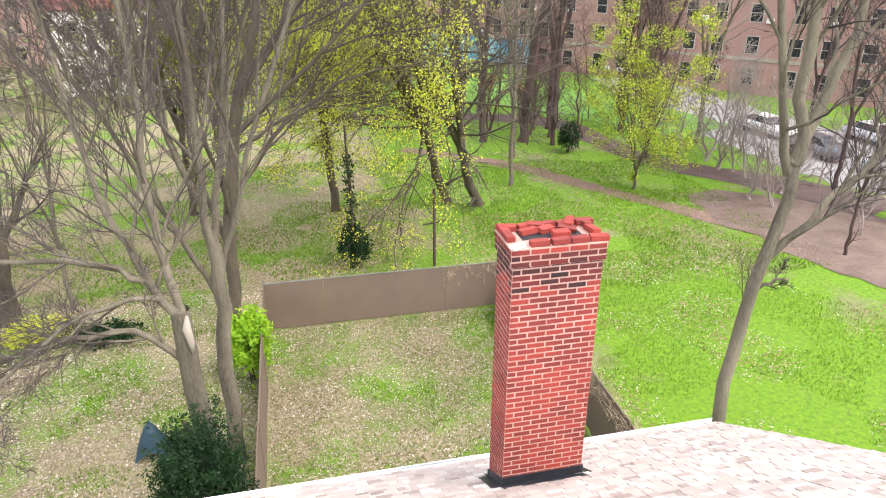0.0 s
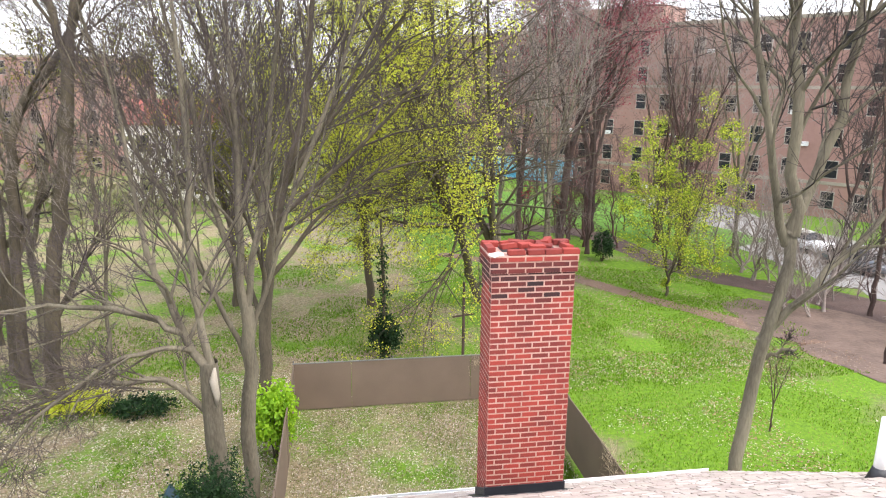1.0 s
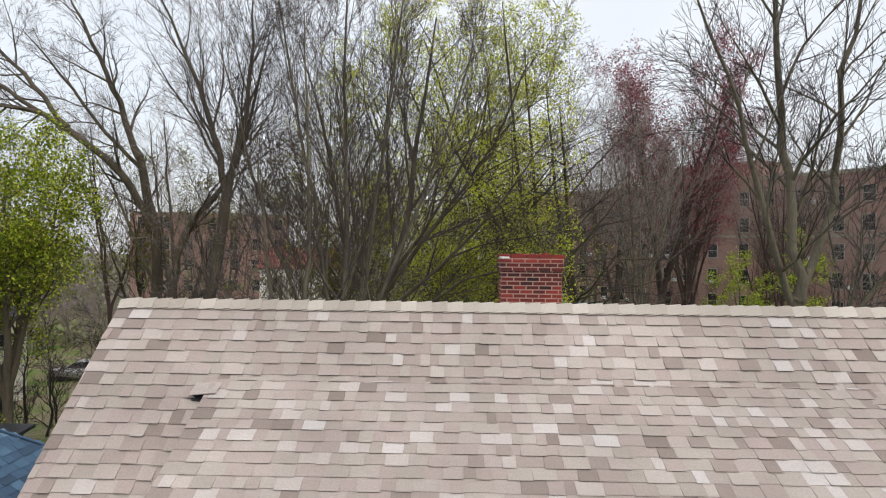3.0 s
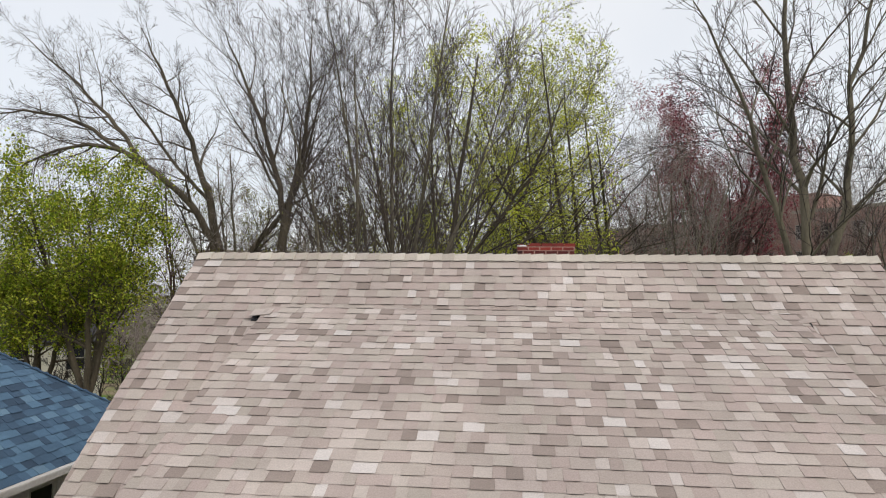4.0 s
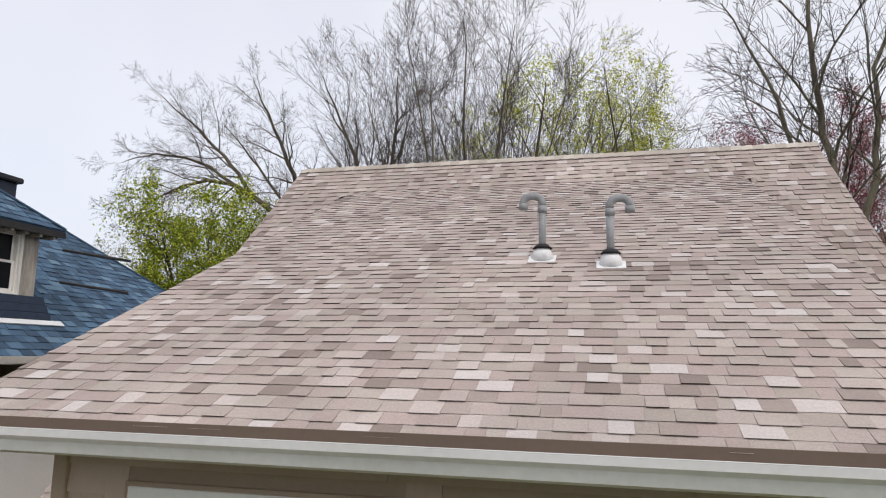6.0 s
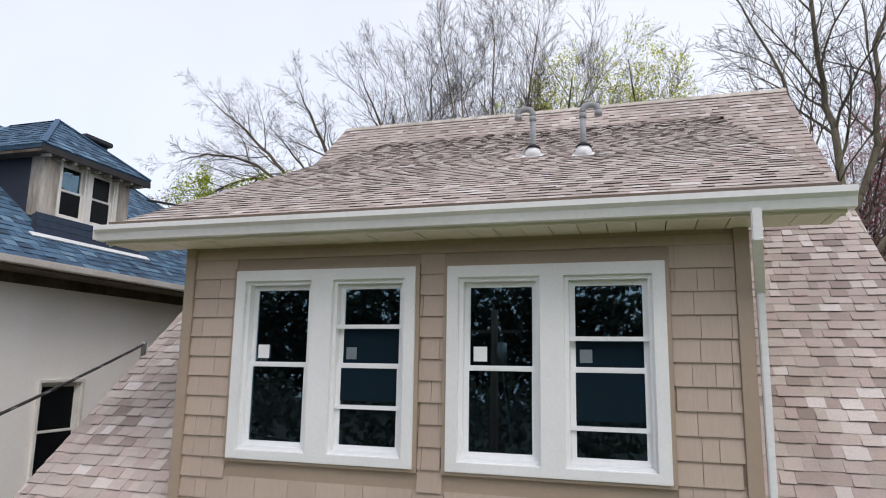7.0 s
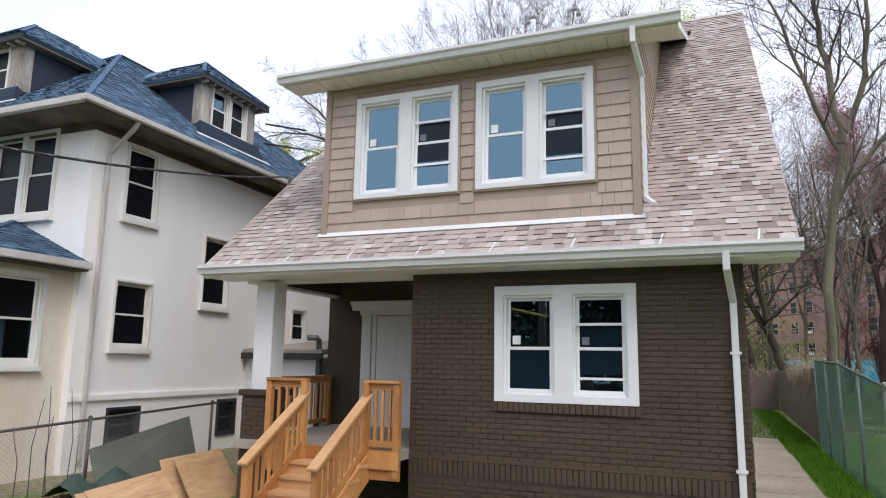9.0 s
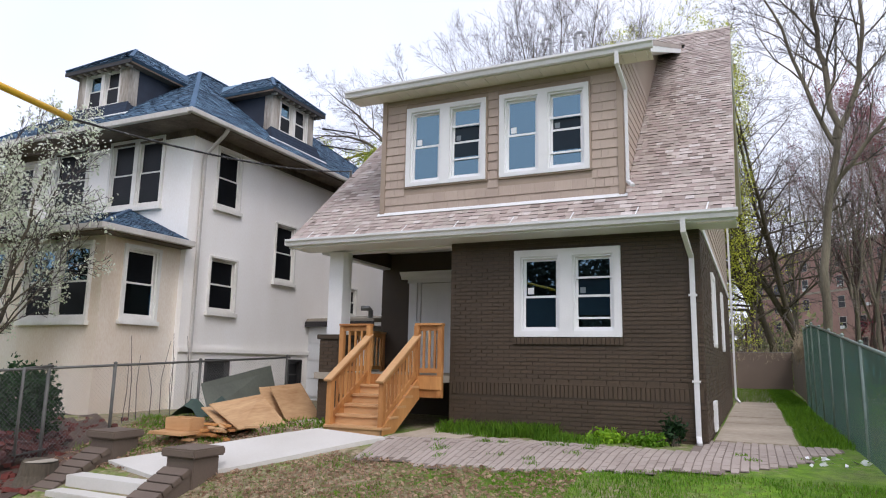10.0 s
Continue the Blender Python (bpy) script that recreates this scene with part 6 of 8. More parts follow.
st = thing("tree_stump", "pale cut tree stump by the side fence", "stump", at=(-3.72, -9.15, ground_z(-3.72, -9.15)))
part("bark", MB().tube([(0, 0, -0.2), (0.0, 0, 0.06), (0.02, 0, 0.24)], [0.38, 0.27, 0.24], 14), M_bark, st, smooth=False)
part("cut_face", MB().tube([(0.02, 0, 0.24), (0.02, 0, 0.246)], [0.235, 0.225], 14), M_oldconc, st, "pale cut face")
M_oldred = mat("old_dark_red_brick", rgb(104, 52, 44), rgb(58, 34, 32), 0.9, 3, 50, 0.4, rand=0.9)
heap = thing("brick_heap", "heap of old dark red bricks behind the side fence", "bricks", at=(-4.75, -8.75, ground_z(-4.75, -8.75)))
rh = random.Random(5)
for i in range(150):
    u, v_ = rh.uniform(-1.25, 1.25), rh.uniform(-0.35, 0.35)
    hgt = max(0.05, 0.5 * (1 - (v_ / 0.42) ** 2) * (1 - (u / 1.5) ** 2)) * rh.random() ** 0.5
    part("brick", MB().obox((v_, u, hgt), (0.095, 0.2, 0.06), Euler((rh.gauss(0, 0.25), rh.gauss(0, 0.25), rh.choice((0, 1.57)) + rh.gauss(0, 0.3))).to_matrix()), M_oldred, heap)
rub = MB()
for i in range(260):
    x, y = rh.uniform(-6.4, -3.3), rh.uniform(-10.8, -7.0)
    if -4.4 < x and y > -8.4:
        continue
    s_ = rh.uniform(0.02, 0.07)
    rub.obox((x, y, ground_z(x, y) + s_ * 0.2), (s_ * 2, s_ * 1.5, s_), Euler((rh.uniform(-.4, .4), rh.uniform(-.4, .4), rh.uniform(0, 3))).to_matrix())
tagged(solid("rubble", rub, M_oldred, "broken brick and earth along the side fence", "rubble", fix=False), kind="stuff")
plate("earth_bed", [(-6.6, -11.0), (-3.45, -11.0), (-3.45, -7.9), (-6.6, -6.2)], M_darkearth, "dark bare earth beside the chain-link fence", "earth bed", 0.012)


# ---- fences ----
def chain_link(parent, p0, p1, h0, h1, ma, pitch=0.075, r=0.0022, posts=(), rail=0.022, post_r=0.028, ma_post=None, base_z=None):
    """Woven wire between two ground points, with posts and a top rail."""
    a, b = Vector(p0), Vector(p1)
    L_ = (b - a).length
    d = (b - a) / L_
    mb = MB()
    hh = max(h0, h1)
    n = int((L_ + hh) / pitch)
    side = d.cross(Vector((0, 0, 1))).normalized() * r
    for k in range(n + 1):
        for s in (1, -1):
            # a wire that climbs at 45 degrees
            u0 = k * pitch - hh
            pts = []
            t0, t1 = max(0.0, -u0), min(hh, L_ - u0)
            if t1 - t0 < 0.02:
                continue
            for t in (t0, t1):
                u = u0 + t
                uu = u if s > 0 else L_ - u
                top = h0 + (h1 - h0) * uu / L_
                zz = min(t * top / hh, top)
                pts.append(a + d * uu + Vector((0, 0, zz)))
            A_, B_ = pts
            up = Vector((0, 0, r))
            mb.add([A_ + side, A_ - side * 0.5 + up, A_ - side * 0.5 - up, B_ + side, B_ - side * 0.5 + up, B_ - side * 0.5 - up], [(0, 1, 4, 3), (1, 2, 5, 4), (2, 0, 3, 5)])
    tagged(part("wire_mesh", mb, ma, parent, fix=False), kind="stuff")
    mp_ = ma_post or ma
    for u in posts:
        top = h0 + (h1 - h0) * u / L_
        q = a + d * u
        part("post", MB().tube([q + Vector((0, 0, -0.3)), q + Vector((0, 0, top + 0.03))], post_r, 10), mp_, parent, smooth=True)
        part("post_cap", MB().tube([q + Vector((0, 0, top + 0.03)), q + Vector((0, 0, top + 0.05)), q + Vector((0, 0, top + 0.065))], [post_r * 1.2, post_r * 1.1, post_r * 0.4], 10), mp_, parent, smooth=True)
    part("top_rail", MB().tube([a + Vector((0, 0, h0)), b + Vector((0, 0, h1))], rail, 8), mp_, parent, smooth=True)


M_darkgalv = mat("dull_galvanised_pipe", rgb(112, 112, 108), rgb(84, 82, 78), 0.6, 5, 50, 0.15, metal=0.4)
cl = thing("chain_link_fence", "grey chain-link fence along the side yard", "fence")
chain_link(cl, (-4.3, -9.9, -0.55), (-4.3, -2.5, -0.05), 1.42, 1.22, M_galv, posts=(0.05, 1.15, 2.4, 4.45, 7.3), ma_post=M_darkgalv)
part("gate_frame", MB().tube([(-4.22, -8.75, 0.95), (-3.95, -9.4, 0.93), (-3.95, -9.4, -0.35), (-4.2, -8.75, -0.35)], 0.022, 8), M_darkgalv, cl, smooth=True)
gf = thing("green_fence", "green chain-link fence along the east boundary", "fence")
M_lightpost = mat("grey_green_post", rgb(150, 164, 156), rgb(116, 130, 122), 0.5, 5, 40, 0.1, metal=0.3)
chain_link(gf, (7.35, -13.9, -0.55), (7.35, 2.1, 0.0), 1.29, 2.16, M_green_wire, pitch=0.055, r=0.0028, posts=[0.05 + i * 2.0 for i in range(8)], ma_post=M_lightpost)
chain_link(gf, (7.35, 2.1, 0.0), (7.42, 6.2, 0.05), 2.16, 2.2, M_green_wire, pitch=0.055, r=0.0028, posts=(0.0, 2.0, 4.05), ma_post=M_lightpost)
bf = thing("brown_fence", "brown panel fence round the back yard", "fence")
for a, (x0, x1) in enumerate(((-1.5, 0.62), (0.635, 5.2), (5.215, 7.78))):
    part("panel", MB().box(x0, x1, 22.4 + 0.008 * (a % 2), 22.44 + 0.008 * (a % 2), 0.06, 1.9 - 0.01 * (a % 2)), M_brownfence, bf, bevel=0.004)
for a in range(7):
    part("panel", MB().box(-1.52 + 0.01 * (a % 2), -1.48 + 0.01 * (a % 2), 8.4 + a * 2.0, 8.4 + (a + 1) * 2.0 - 0.015, 0.06, 1.9), M_brownfence, bf, bevel=0.004)
for a in range(8):
    y0 = 6.25 + a * 2.02
    xx = 7.56 + 0.28 * a / 8
    part("panel", MB().box(xx, xx + 0.04, y0, min(y0 + 2.005, 22.4), 0.04, 2.05 - 0.02 * a), M_brownfence, bf, bevel=0.004)
part("cap_rail", MB().box(-1.53, 7.86, 22.39, 22.46, 1.9, 1.925), M_galv, bf)
for x in (-1.5, -0.2, 2.2, 4.1, 6.0):
    part("fence_post", MB().tube([(x, 22.52, -0.2), (x, 22.52, 1.98)], 0.03, 8), M_darkgalv, bf, smooth=True)

# ---- wires ----
M_cable = mat("black_cable", rgb(40, 38, 38), rgb(28, 26, 26), 0.6, 8, 60, 0.1)
M_yellow = mat("yellow_cable_guard", rgb(236, 186, 40), rgb(206, 158, 30), 0.5, 4, 30, 0.1)
wire = thing("service_cable", "twisted black service cable with a yellow guard sleeve", "cable")


def span(a, b, sag, n=24):
    a, b = Vector(a), Vector(b)
    return [a.lerp(b, i / n) - Vector((0, 0, sag * 4 * (i / n) * (1 - i / n))) for i in range(n + 1)]


W0, W1, W2 = (-1.96, -3.74, 5.33), (0.02, -11.9, 3.46), (0.9, -14.4, 3.3)
part("cable", MB().tube(span(W0, W1, 0.16) + span(W1, W2, 0.0, 4)[1:] + span(W2, (-2.4, -28.4, 7.0), 0.5)[1:], 0.014, 6), M_cable, wire, smooth=True)
tw = [p + Vector((0.012 * math.cos(i * 2.1), 0, 0.012 * math.sin(i * 2.1))) for i, p in enumerate(span(W0, W1, 0.16, 60))]
part("messenger_wire", MB().tube(tw, 0.007, 5), M_galv, wire, smooth=True)
part("guard_sleeve", MB().tube(span(W1, W2, 0.0, 3), 0.032, 10), M_yellow, wire, "yellow plastic guard sleeve", smooth=True)
part("sleeve_cap", MB().tube([Vector(W2), Vector(W2) + Vector((0.03, -0.09, 0.0))], 0.04, 10), M_cable, wire, smooth=True)
part("clamp", MB().tube([(-1.99, -3.70, 5.20), (-1.97, -3.72, 5.36)], 0.03, 8), M_galv, wire, smooth=True)
M_polewood = mat("pole_wood", rgb(110, 92, 76), rgb(78, 64, 54), 0.9, 3, 20, 0.4, stretch=(1, 1, 0.2))
up = thing("utility_pole", "wooden utility pole with crossarm across the street", "utility pole", at=(-2.6, -28.4, ground_z(-2.6, -28.4)))
part("shaft", MB().tube([(0, 0, 0), (0, 0, 9.6)], [0.2, 0.14], 10), M_polewood, up, smooth=True)
part("crossarm", MB().box(-1.1, 1.1, -0.06, 0.06, 8.6, 8.72), M_polewood, up)
part("transformer", MB().tube([(0.3, 0, 7.3), (0.3, 0, 8.2)], 0.22, 12), M_galv, up, smooth=True)
for z in (7.4, 8.75):
    part("line", MB().tube(span((-40, -28.4, z + 0.6), (45, -28.4, z + 0.4), 0.7, 30), 0.014, 4), M_cable, up)

M_streetdark = mat("dark_asphalt", rgb(84, 84, 84), rgb(64, 64, 64), 0.9, 0.6, 40, 0.2)
strip("front_street", [(-120, -24), (-60, -24), (0, -24), (60, -24), (120, -24)], [11, 11, 11, 11, 11], M_streetdark, "asphalt street in front of the houses", "street", 0.03, 60)

# ---- ways and far ground ----
strip("dirt_path", [(7.5, 46), (11, 43.2), (12.9, 41.5), (15.1, 39.0), (16.9, 36.0), (19.6, 32.0), (21.6, 28.8), (23.5, 26)], [1.2, 1.4, 1.5, 1.5, 1.4, 1.2, 1.6, 2.0], M_dirt, "bare trodden earth path", "path", 0.014, 60)
M_barebank = mat("bare_earth_bank", rgb(122, 103, 93), rgb(80, 67, 59), 1.0, 0.8, 5, 0.7, dist=0.06)
strip("earth_bank", [(23.2, 33.2), (24.3, 29.6), (25.7, 26.8), (27.8, 22), (31, 12), (34, 2)], [2.2, 6.6, 8.2, 9.5, 11, 12], M_barebank, "bare brown earth bank below the street", "bank", 0.018, 40)
M_mulch = mat("dark_mulch", rgb(98, 80, 74), rgb(70, 58, 54), 1.0, 1.0, 14, 0.6, dist=0.05)
strip("mulch_bank", [(4, 58), (14, 55.5), (20.6, 51.4), (22.3, 46.0), (23.1, 41.4), (25.4, 37.2), (28.4, 33.6), (31, 28)], [2.2, 2.6, 2.8, 2.4, 2.2, 2.6, 3.4, 4.0], M_mulch, "dark mulch bank below the far lawn", "bank", 0.02, 40)
strip("street", [(37, 70), (36, 52), (37.5, 38), (41, 24), (46, 5)], [8, 10, 13, 13, 13], M_asphalt, "grey asphalt street with parked cars", "street", 0.025, 40)
M_lawn = mat("mown_lawn", rgb(96, 140, 44), rgb(80, 116, 40), 1.0, 0.5, 18, 0.5, dist=0.04)
strip("far_lawn", [(10, 76), (20, 66), (27, 56), (32, 46)], [13, 13, 11, 7], M_lawn, "bright mown lawn in front of the apartment building", "lawn", 0.03, 30)

# ---- apartment building ----
M_aptbrick = mat("dull_red_brick", rgb(168, 132, 122), rgb(142, 111, 103), 0.9, 0.25, 3, 0.1)
M_mural = mat("blue_mural", rgb(64, 158, 200), rgb(150, 190, 200), 0.7, 0.35, 0.9, 0, spread=0.12)
M_winframe = mat("apartment_window_frame", rgb(176, 170, 160), rgb(150, 144, 136), 0.6, 2, 20, 0)
apt = thing("apartment_building", "long six-storey dull red brick apartment building", "building", at=(22, 88, 0))
apt.rotation_euler = (0, 0, math.atan2(36 - 88, 62 - 22))
LEN0, LEN1, HT = -26.0, 66.0, 18.6
part("wall", MB().box(LEN0, LEN1, 0, 14, -0.5, HT), M_aptbrick, apt)
part("parapet", MB().box(LEN0 - 0.15, LEN1 + 0.15, -0.15, 14.15, HT, HT + 0.35), M_oldconc, apt)
for z in (3.2, 12.1):
    part("string_course", MB().box(LEN0, LEN1, -0.08, 0, z, z + 0.3), M_oldconc, apt)
part("mural", MB().box(-16, 12, -0.06, -0.004, 0.2, 3.1), M_mural, apt, "blue painted mural wall")
part("penthouse", MB().box(8, 20, 4, 10, HT, HT + 2.8), M_aptbrick, apt)
M_farpane = mat("far_dark_pane", rgb(46, 48, 52), rgb(30, 32, 36), 0.25, 0.4, 4, 0)
win_me = MB().box(-0.62, 0.62, -0.05, 0.0, -0.08, 1.63).mesh("window", M_winframe)
pane_me = MB().box(-0.54, 0.54, -0.056, -0.05, 0, 0.74).mesh("pane", M_farpane)


def far_window(parent, x, z):
    ob = part("window", win_me, None, parent)
    ob.location = (x, 0.0, z)
    for dz in (0.0, 0.81):
        p = part("pane", pane_me, None, ob)
        p.location = (0, 0, dz)
    return ob


ac_me = MB().box(-0.33, 0.33, -0.3, 0.0, 0, 0.42).mesh("air_conditioner", M_panel, bevel=0.02)
rw = random.Random(8)
for f in range(6):
    for i in range(27):
        x = LEN0 + 2.2 + i * 3.35 + (0.5 if i % 3 == 1 else 0)
        z = 0.95 + f * 2.95
        if f == 0 and -16.5 < x < 12.5 and i % 2:
            continue
        far_window(apt, x, z)
        if rw.random() < 0.24:
            ob = part("air_conditioner", ac_me, None, apt, "white window air conditioner")
            ob.location = (x + rw.choice((0, 1.3)), 0.0, z - 0.1)


def plain_house(name, label, at, turn, w, d, h, roof_h, ma_wall, ma_roof, floors=2, cols=3):
    t = thing(name, label, "house", at=at)
    t.rotation_euler = (0, 0, radians(turn))
    part("wall", MB().box(-w / 2, w / 2, 0, d, -0.5, h), ma_wall, t)
    e = 0.35
    if roof_h > 0.8:
        part("roof", MB().slab([(-w / 2 - e, -e, h), (w / 2 + e, -e, h), (w / 2 + e, d / 2, h + roof_h), (-w / 2 - e, d / 2, h + roof_h)], 0.12).slab([(-w / 2 - e, d / 2, h + roof_h), (w / 2 + e, d / 2, h + roof_h), (w / 2 + e, d + e, h), (-w / 2 - e, d + e, h)], 0.12), ma_roof, t)
        part("gable", MB().prism([(0, h), (d, h), (d / 2, h + roof_h - 0.15)], -w / 2, w / 2, 'x'), ma_wall, t)
    else:
        part("parapet", MB().box(-w / 2 - 0.1, w / 2 + 0.1, -0.1, d + 0.1, h, h + 0.3), ma_roof, t)
    for f in range(floors):
        for i in range(cols):
            far_window(t, -w / 2 + w * (i + 0.5) / cols, h * (f + 0.32) / floors)
    return t


M_clap = mat("white_clapboard", rgb(216, 214, 200), rgb(190, 186, 170), 0.7, 0.6, 12, 0.2, stretch=(0.1, 0.1, 4))
M_darkroof = mat("dark_roof", rgb(76, 74, 74), rgb(56, 54, 54), 0.95, 1, 20, 0.3)
M_redroof = mat("red_brick_far", rgb(150, 84, 74), rgb(118, 66, 60), 0.9, 0.3, 4, 0.1)
plain_house("white_house", "white clapboard house with dark gable roof", (-31, 36, 0), 35, 10, 9, 5.6, 2.6, M_clap, M_darkroof)
plain_house("brick_house", "far red brick apartment block with flat roof", (-34, 92, 0), 15, 22, 14, 15, 0.4, M_aptbrick, M_oldconc, 5, 7)
plain_house("brick_house", "far red brick block on the west side", (-62, 56, 0), 40, 30, 14, 9.5, 0.4, M_aptbrick, M_oldconc, 3, 8)
plain_house("yellow_house", "far cream brick house with red roof", (-16, 72, 0), 5, 10, 10, 8, 2.4, M_stucco, M_redroof, 2, 3)
shed = thing("black_shed", "low dark shed with flat roof behind the neighbouring house", "shed", at=(-17.5, 19, 0))
part("body", MB().box(-2.2, 2.2, -1.6, 1.6, -0.1, 2.9), M_darkblue, shed)
part("roof", MB().slab([(-2.5, -1.9, 2.9), (2.5, -1.9, 2.9), (2.5, 1.9, 3.3), (-2.5, 1.9, 3.3)], 0.14), M_tar, shed, bevel=0.02)

# ---- parked cars ----
def car(at, turn, colour, label):
    M_c = mat("car_paint", colour, None, 0.3, 1, 10, 0, coat=0.6)
    t = thing("car", label, "car", "parked cars", at=at)
    t.rotation_euler = (0, 0, radians(turn))
    pr = [(-2.2, 0.35), (-2.22, 0.7), (-2.1, 0.92), (-1.0, 1.0), (2.0, 1.0), (2.2, 0.85), (2.22, 0.4)]
    cb = [(-1.1, 1.0), (-0.45, 1.42), (1.1, 1.45), (1.9, 1.0)]
    def sweep(profile, hw, inset=0.0):
        mb = MB()
        k = len(profile)
        mb.v = [(x, -hw + (inset if z > 1.05 else 0), z) for x, z in profile] + [(x, hw - (inset if z > 1.05 else 0), z) for x, z in profile]
        mb.f = [tuple(range(k)), tuple(range(2 * k - 1, k - 1, -1))] + [(i, i + k, (i + 1) % k + k, (i + 1) % k) for i in range(k)]
        mb.m = [0] * len(mb.f)
        return mb
    part("body", sweep(pr, 0.88), M_c, t, bevel=0.06, smooth=True)
    part("cabin", sweep(cb, 0.80, 0.16), M_farpane, t, "dark glazed cabin", bevel=0.03)
    part("roof", MB().box(-0.42, 1.08, -0.62, 0.62, 1.43, 1.47), M_c, t, bevel=0.015)
    for x in (-1.35, 1.35):
        for y in (-0.86, 0.66):
            part("wheel", MB().tube([(x, y, 0.33), (x, y + 0.2, 0.33)], 0.33, 16), M_rubber, t)
    return t


for at, turn, c, l in (((35.6, 44, 0.03), 95, rgb(224, 226, 228), "white car parked on the far street"), ((35.0, 38, 0.03), 100, rgb(70, 76, 84), "dark grey car parked on the far street"), ((36.4, 32.5, 0.03), 108, rgb(206, 208, 210), "silver car parked on the far street"),
                       ((38.3, 27, 0.03), 112, rgb(228, 230, 230), "white car parked by the far kerb"), ((41.5, 40, 0.03), 92, rgb(214, 216, 220), "pale car parked across the far street"), ((-20.5, 37, 0.0), 20, rgb(150, 34, 34), "red car parked among the trees"), ((-27, 46, 0.0), 10, rgb(206, 208, 212), "silver car parked behind the trees")):
    car(at, turn, c, l)

# ---- trees ----
def K_(**kw):
    d = dict(BARE)
    d.update(kw)
    return d


DENSE = K_(kids=(12, 8, 5, 2), ratio=(0.50, 0.52, 0.58, 0.75), angle=(30, 30, 28, 24))
VASE = K_(kids=(13, 8, 5, 2), ratio=(0.44, 0.52, 0.58, 0.75), angle=(24, 26, 26, 24), up=(0, 0.10, 0.08, 0.06, 0))
OPEN = K_(kids=(11, 7, 6, 2), ratio=(0.42, 0.5, 0.56, 0.75), angle=(38, 36, 32, 28), wander=(0.1, 0.16, 0.18, 0.14, 0.1))
DROOP = K_(kids=(13, 7, 5, 2), ratio=(0.36, 0.52, 0.6, 0.75), angle=(38, 32, 28, 24), up=(0, 0.03, 0.0, -0.03, 0))

# grey tree by the east fence
tree("bare_tree", "tall bare grey tree leaning beside the east fence", [
    ([(8.25, 10.2, -0.1), (8.4, 10.2, 3), (8.62, 10.25, 6), (9.15, 10.4, 9.2)], [0.165, 0.145, 0.13, 0.11], 0),
    ([(9.15, 10.4, 9.2), (8.9, 10.5, 12), (8.7, 10.6, 15), (8.9, 10.9, 19.5)], [0.12, 0.10, 0.07, 0.02]),
    ([(9.1, 10.4, 9.0), (8.3, 10.2, 11), (7.7, 10.1, 13.5), (6.3, 10.0, 16.5)], [0.09, 0.07, 0.05, 0.015]),
    ([(9.1, 10.4, 9.2), (10.0, 10.6, 11.5), (10.4, 10.8, 14.5), (11.4, 11.2, 18)], [0.11, 0.09, 0.06, 0.02]),
    ([(8.7, 10.3, 7.0), (9.8, 10.0, 8.6), (11.2, 9.8, 10.6), (12.6, 9.6, 13.5)], [0.09, 0.07, 0.05, 0.015]),
    ([(8.7, 10.3, 6.5), (9.1, 10.25, 6.75), (9.45, 10.2, 6.85)], [0.05, 0.04, 0.02], 2)], OPEN, 3, M_palebark, M_darktwig)
# broken-topped tree and its low limbs
brk = tree("broken_tree", "broken-topped grey tree with low sweeping limbs", [
    ([(-2.55, 13.4, -0.1), (-2.6, 13.4, 3), (-2.65, 13.4, 5.9)], [0.27, 0.24, 0.2], 0),
    ([(-2.65, 13.4, 5.4), (-3.3, 13.5, 7.0), (-3.9, 13.6, 9.0), (-4.3, 13.8, 13)], [0.11, 0.09, 0.06, 0.015]),
    ([(-2.6, 13.4, 5.6), (-2.9, 13.6, 8), (-2.8, 13.8, 11), (-3.1, 14, 17)], [0.10, 0.08, 0.055, 0.015]),
    ([(-2.7, 13.4, 4.6), (-3.6, 13.3, 5.5), (-5.2, 13.1, 5.6), (-7.5, 12.9, 4.6)], [0.08, 0.07, 0.05, 0.015]),
    ([(-3.2, 13.5, 6.6), (-4.6, 13.3, 7.3), (-6.2, 13.1, 7.4), (-8.6, 12.8, 7.0)], [0.07, 0.06, 0.04, 0.015]),
    ([(-3.0, 13.4, 6.2), (-4.2, 12.6, 6.4), (-5.6, 11.8, 5.6), (-6.6, 11.2, 4.2)], [0.06, 0.05, 0.035, 0.012])], OPEN, 14, M_palebark, M_twig)
wn = MB().tube([(0.03, -0.16, 4.95), (0.05, -0.175, 5.25), (0.0, -0.165, 5.6), (0.04, -0.14, 5.9)], [0.02, 0.075, 0.095, 0.03], 9)
part("bark_wound", wn, M_oldconc, brk, "pale torn wood where the top broke", smooth=True)
part("stub", MB().tube([(-0.02, -0.05, 2.4), (-0.28, -0.2, 2.85), (-0.38, -0.25, 3.3)], [0.11, 0.09, 0.06], 8), M_bark, brk, smooth=True)
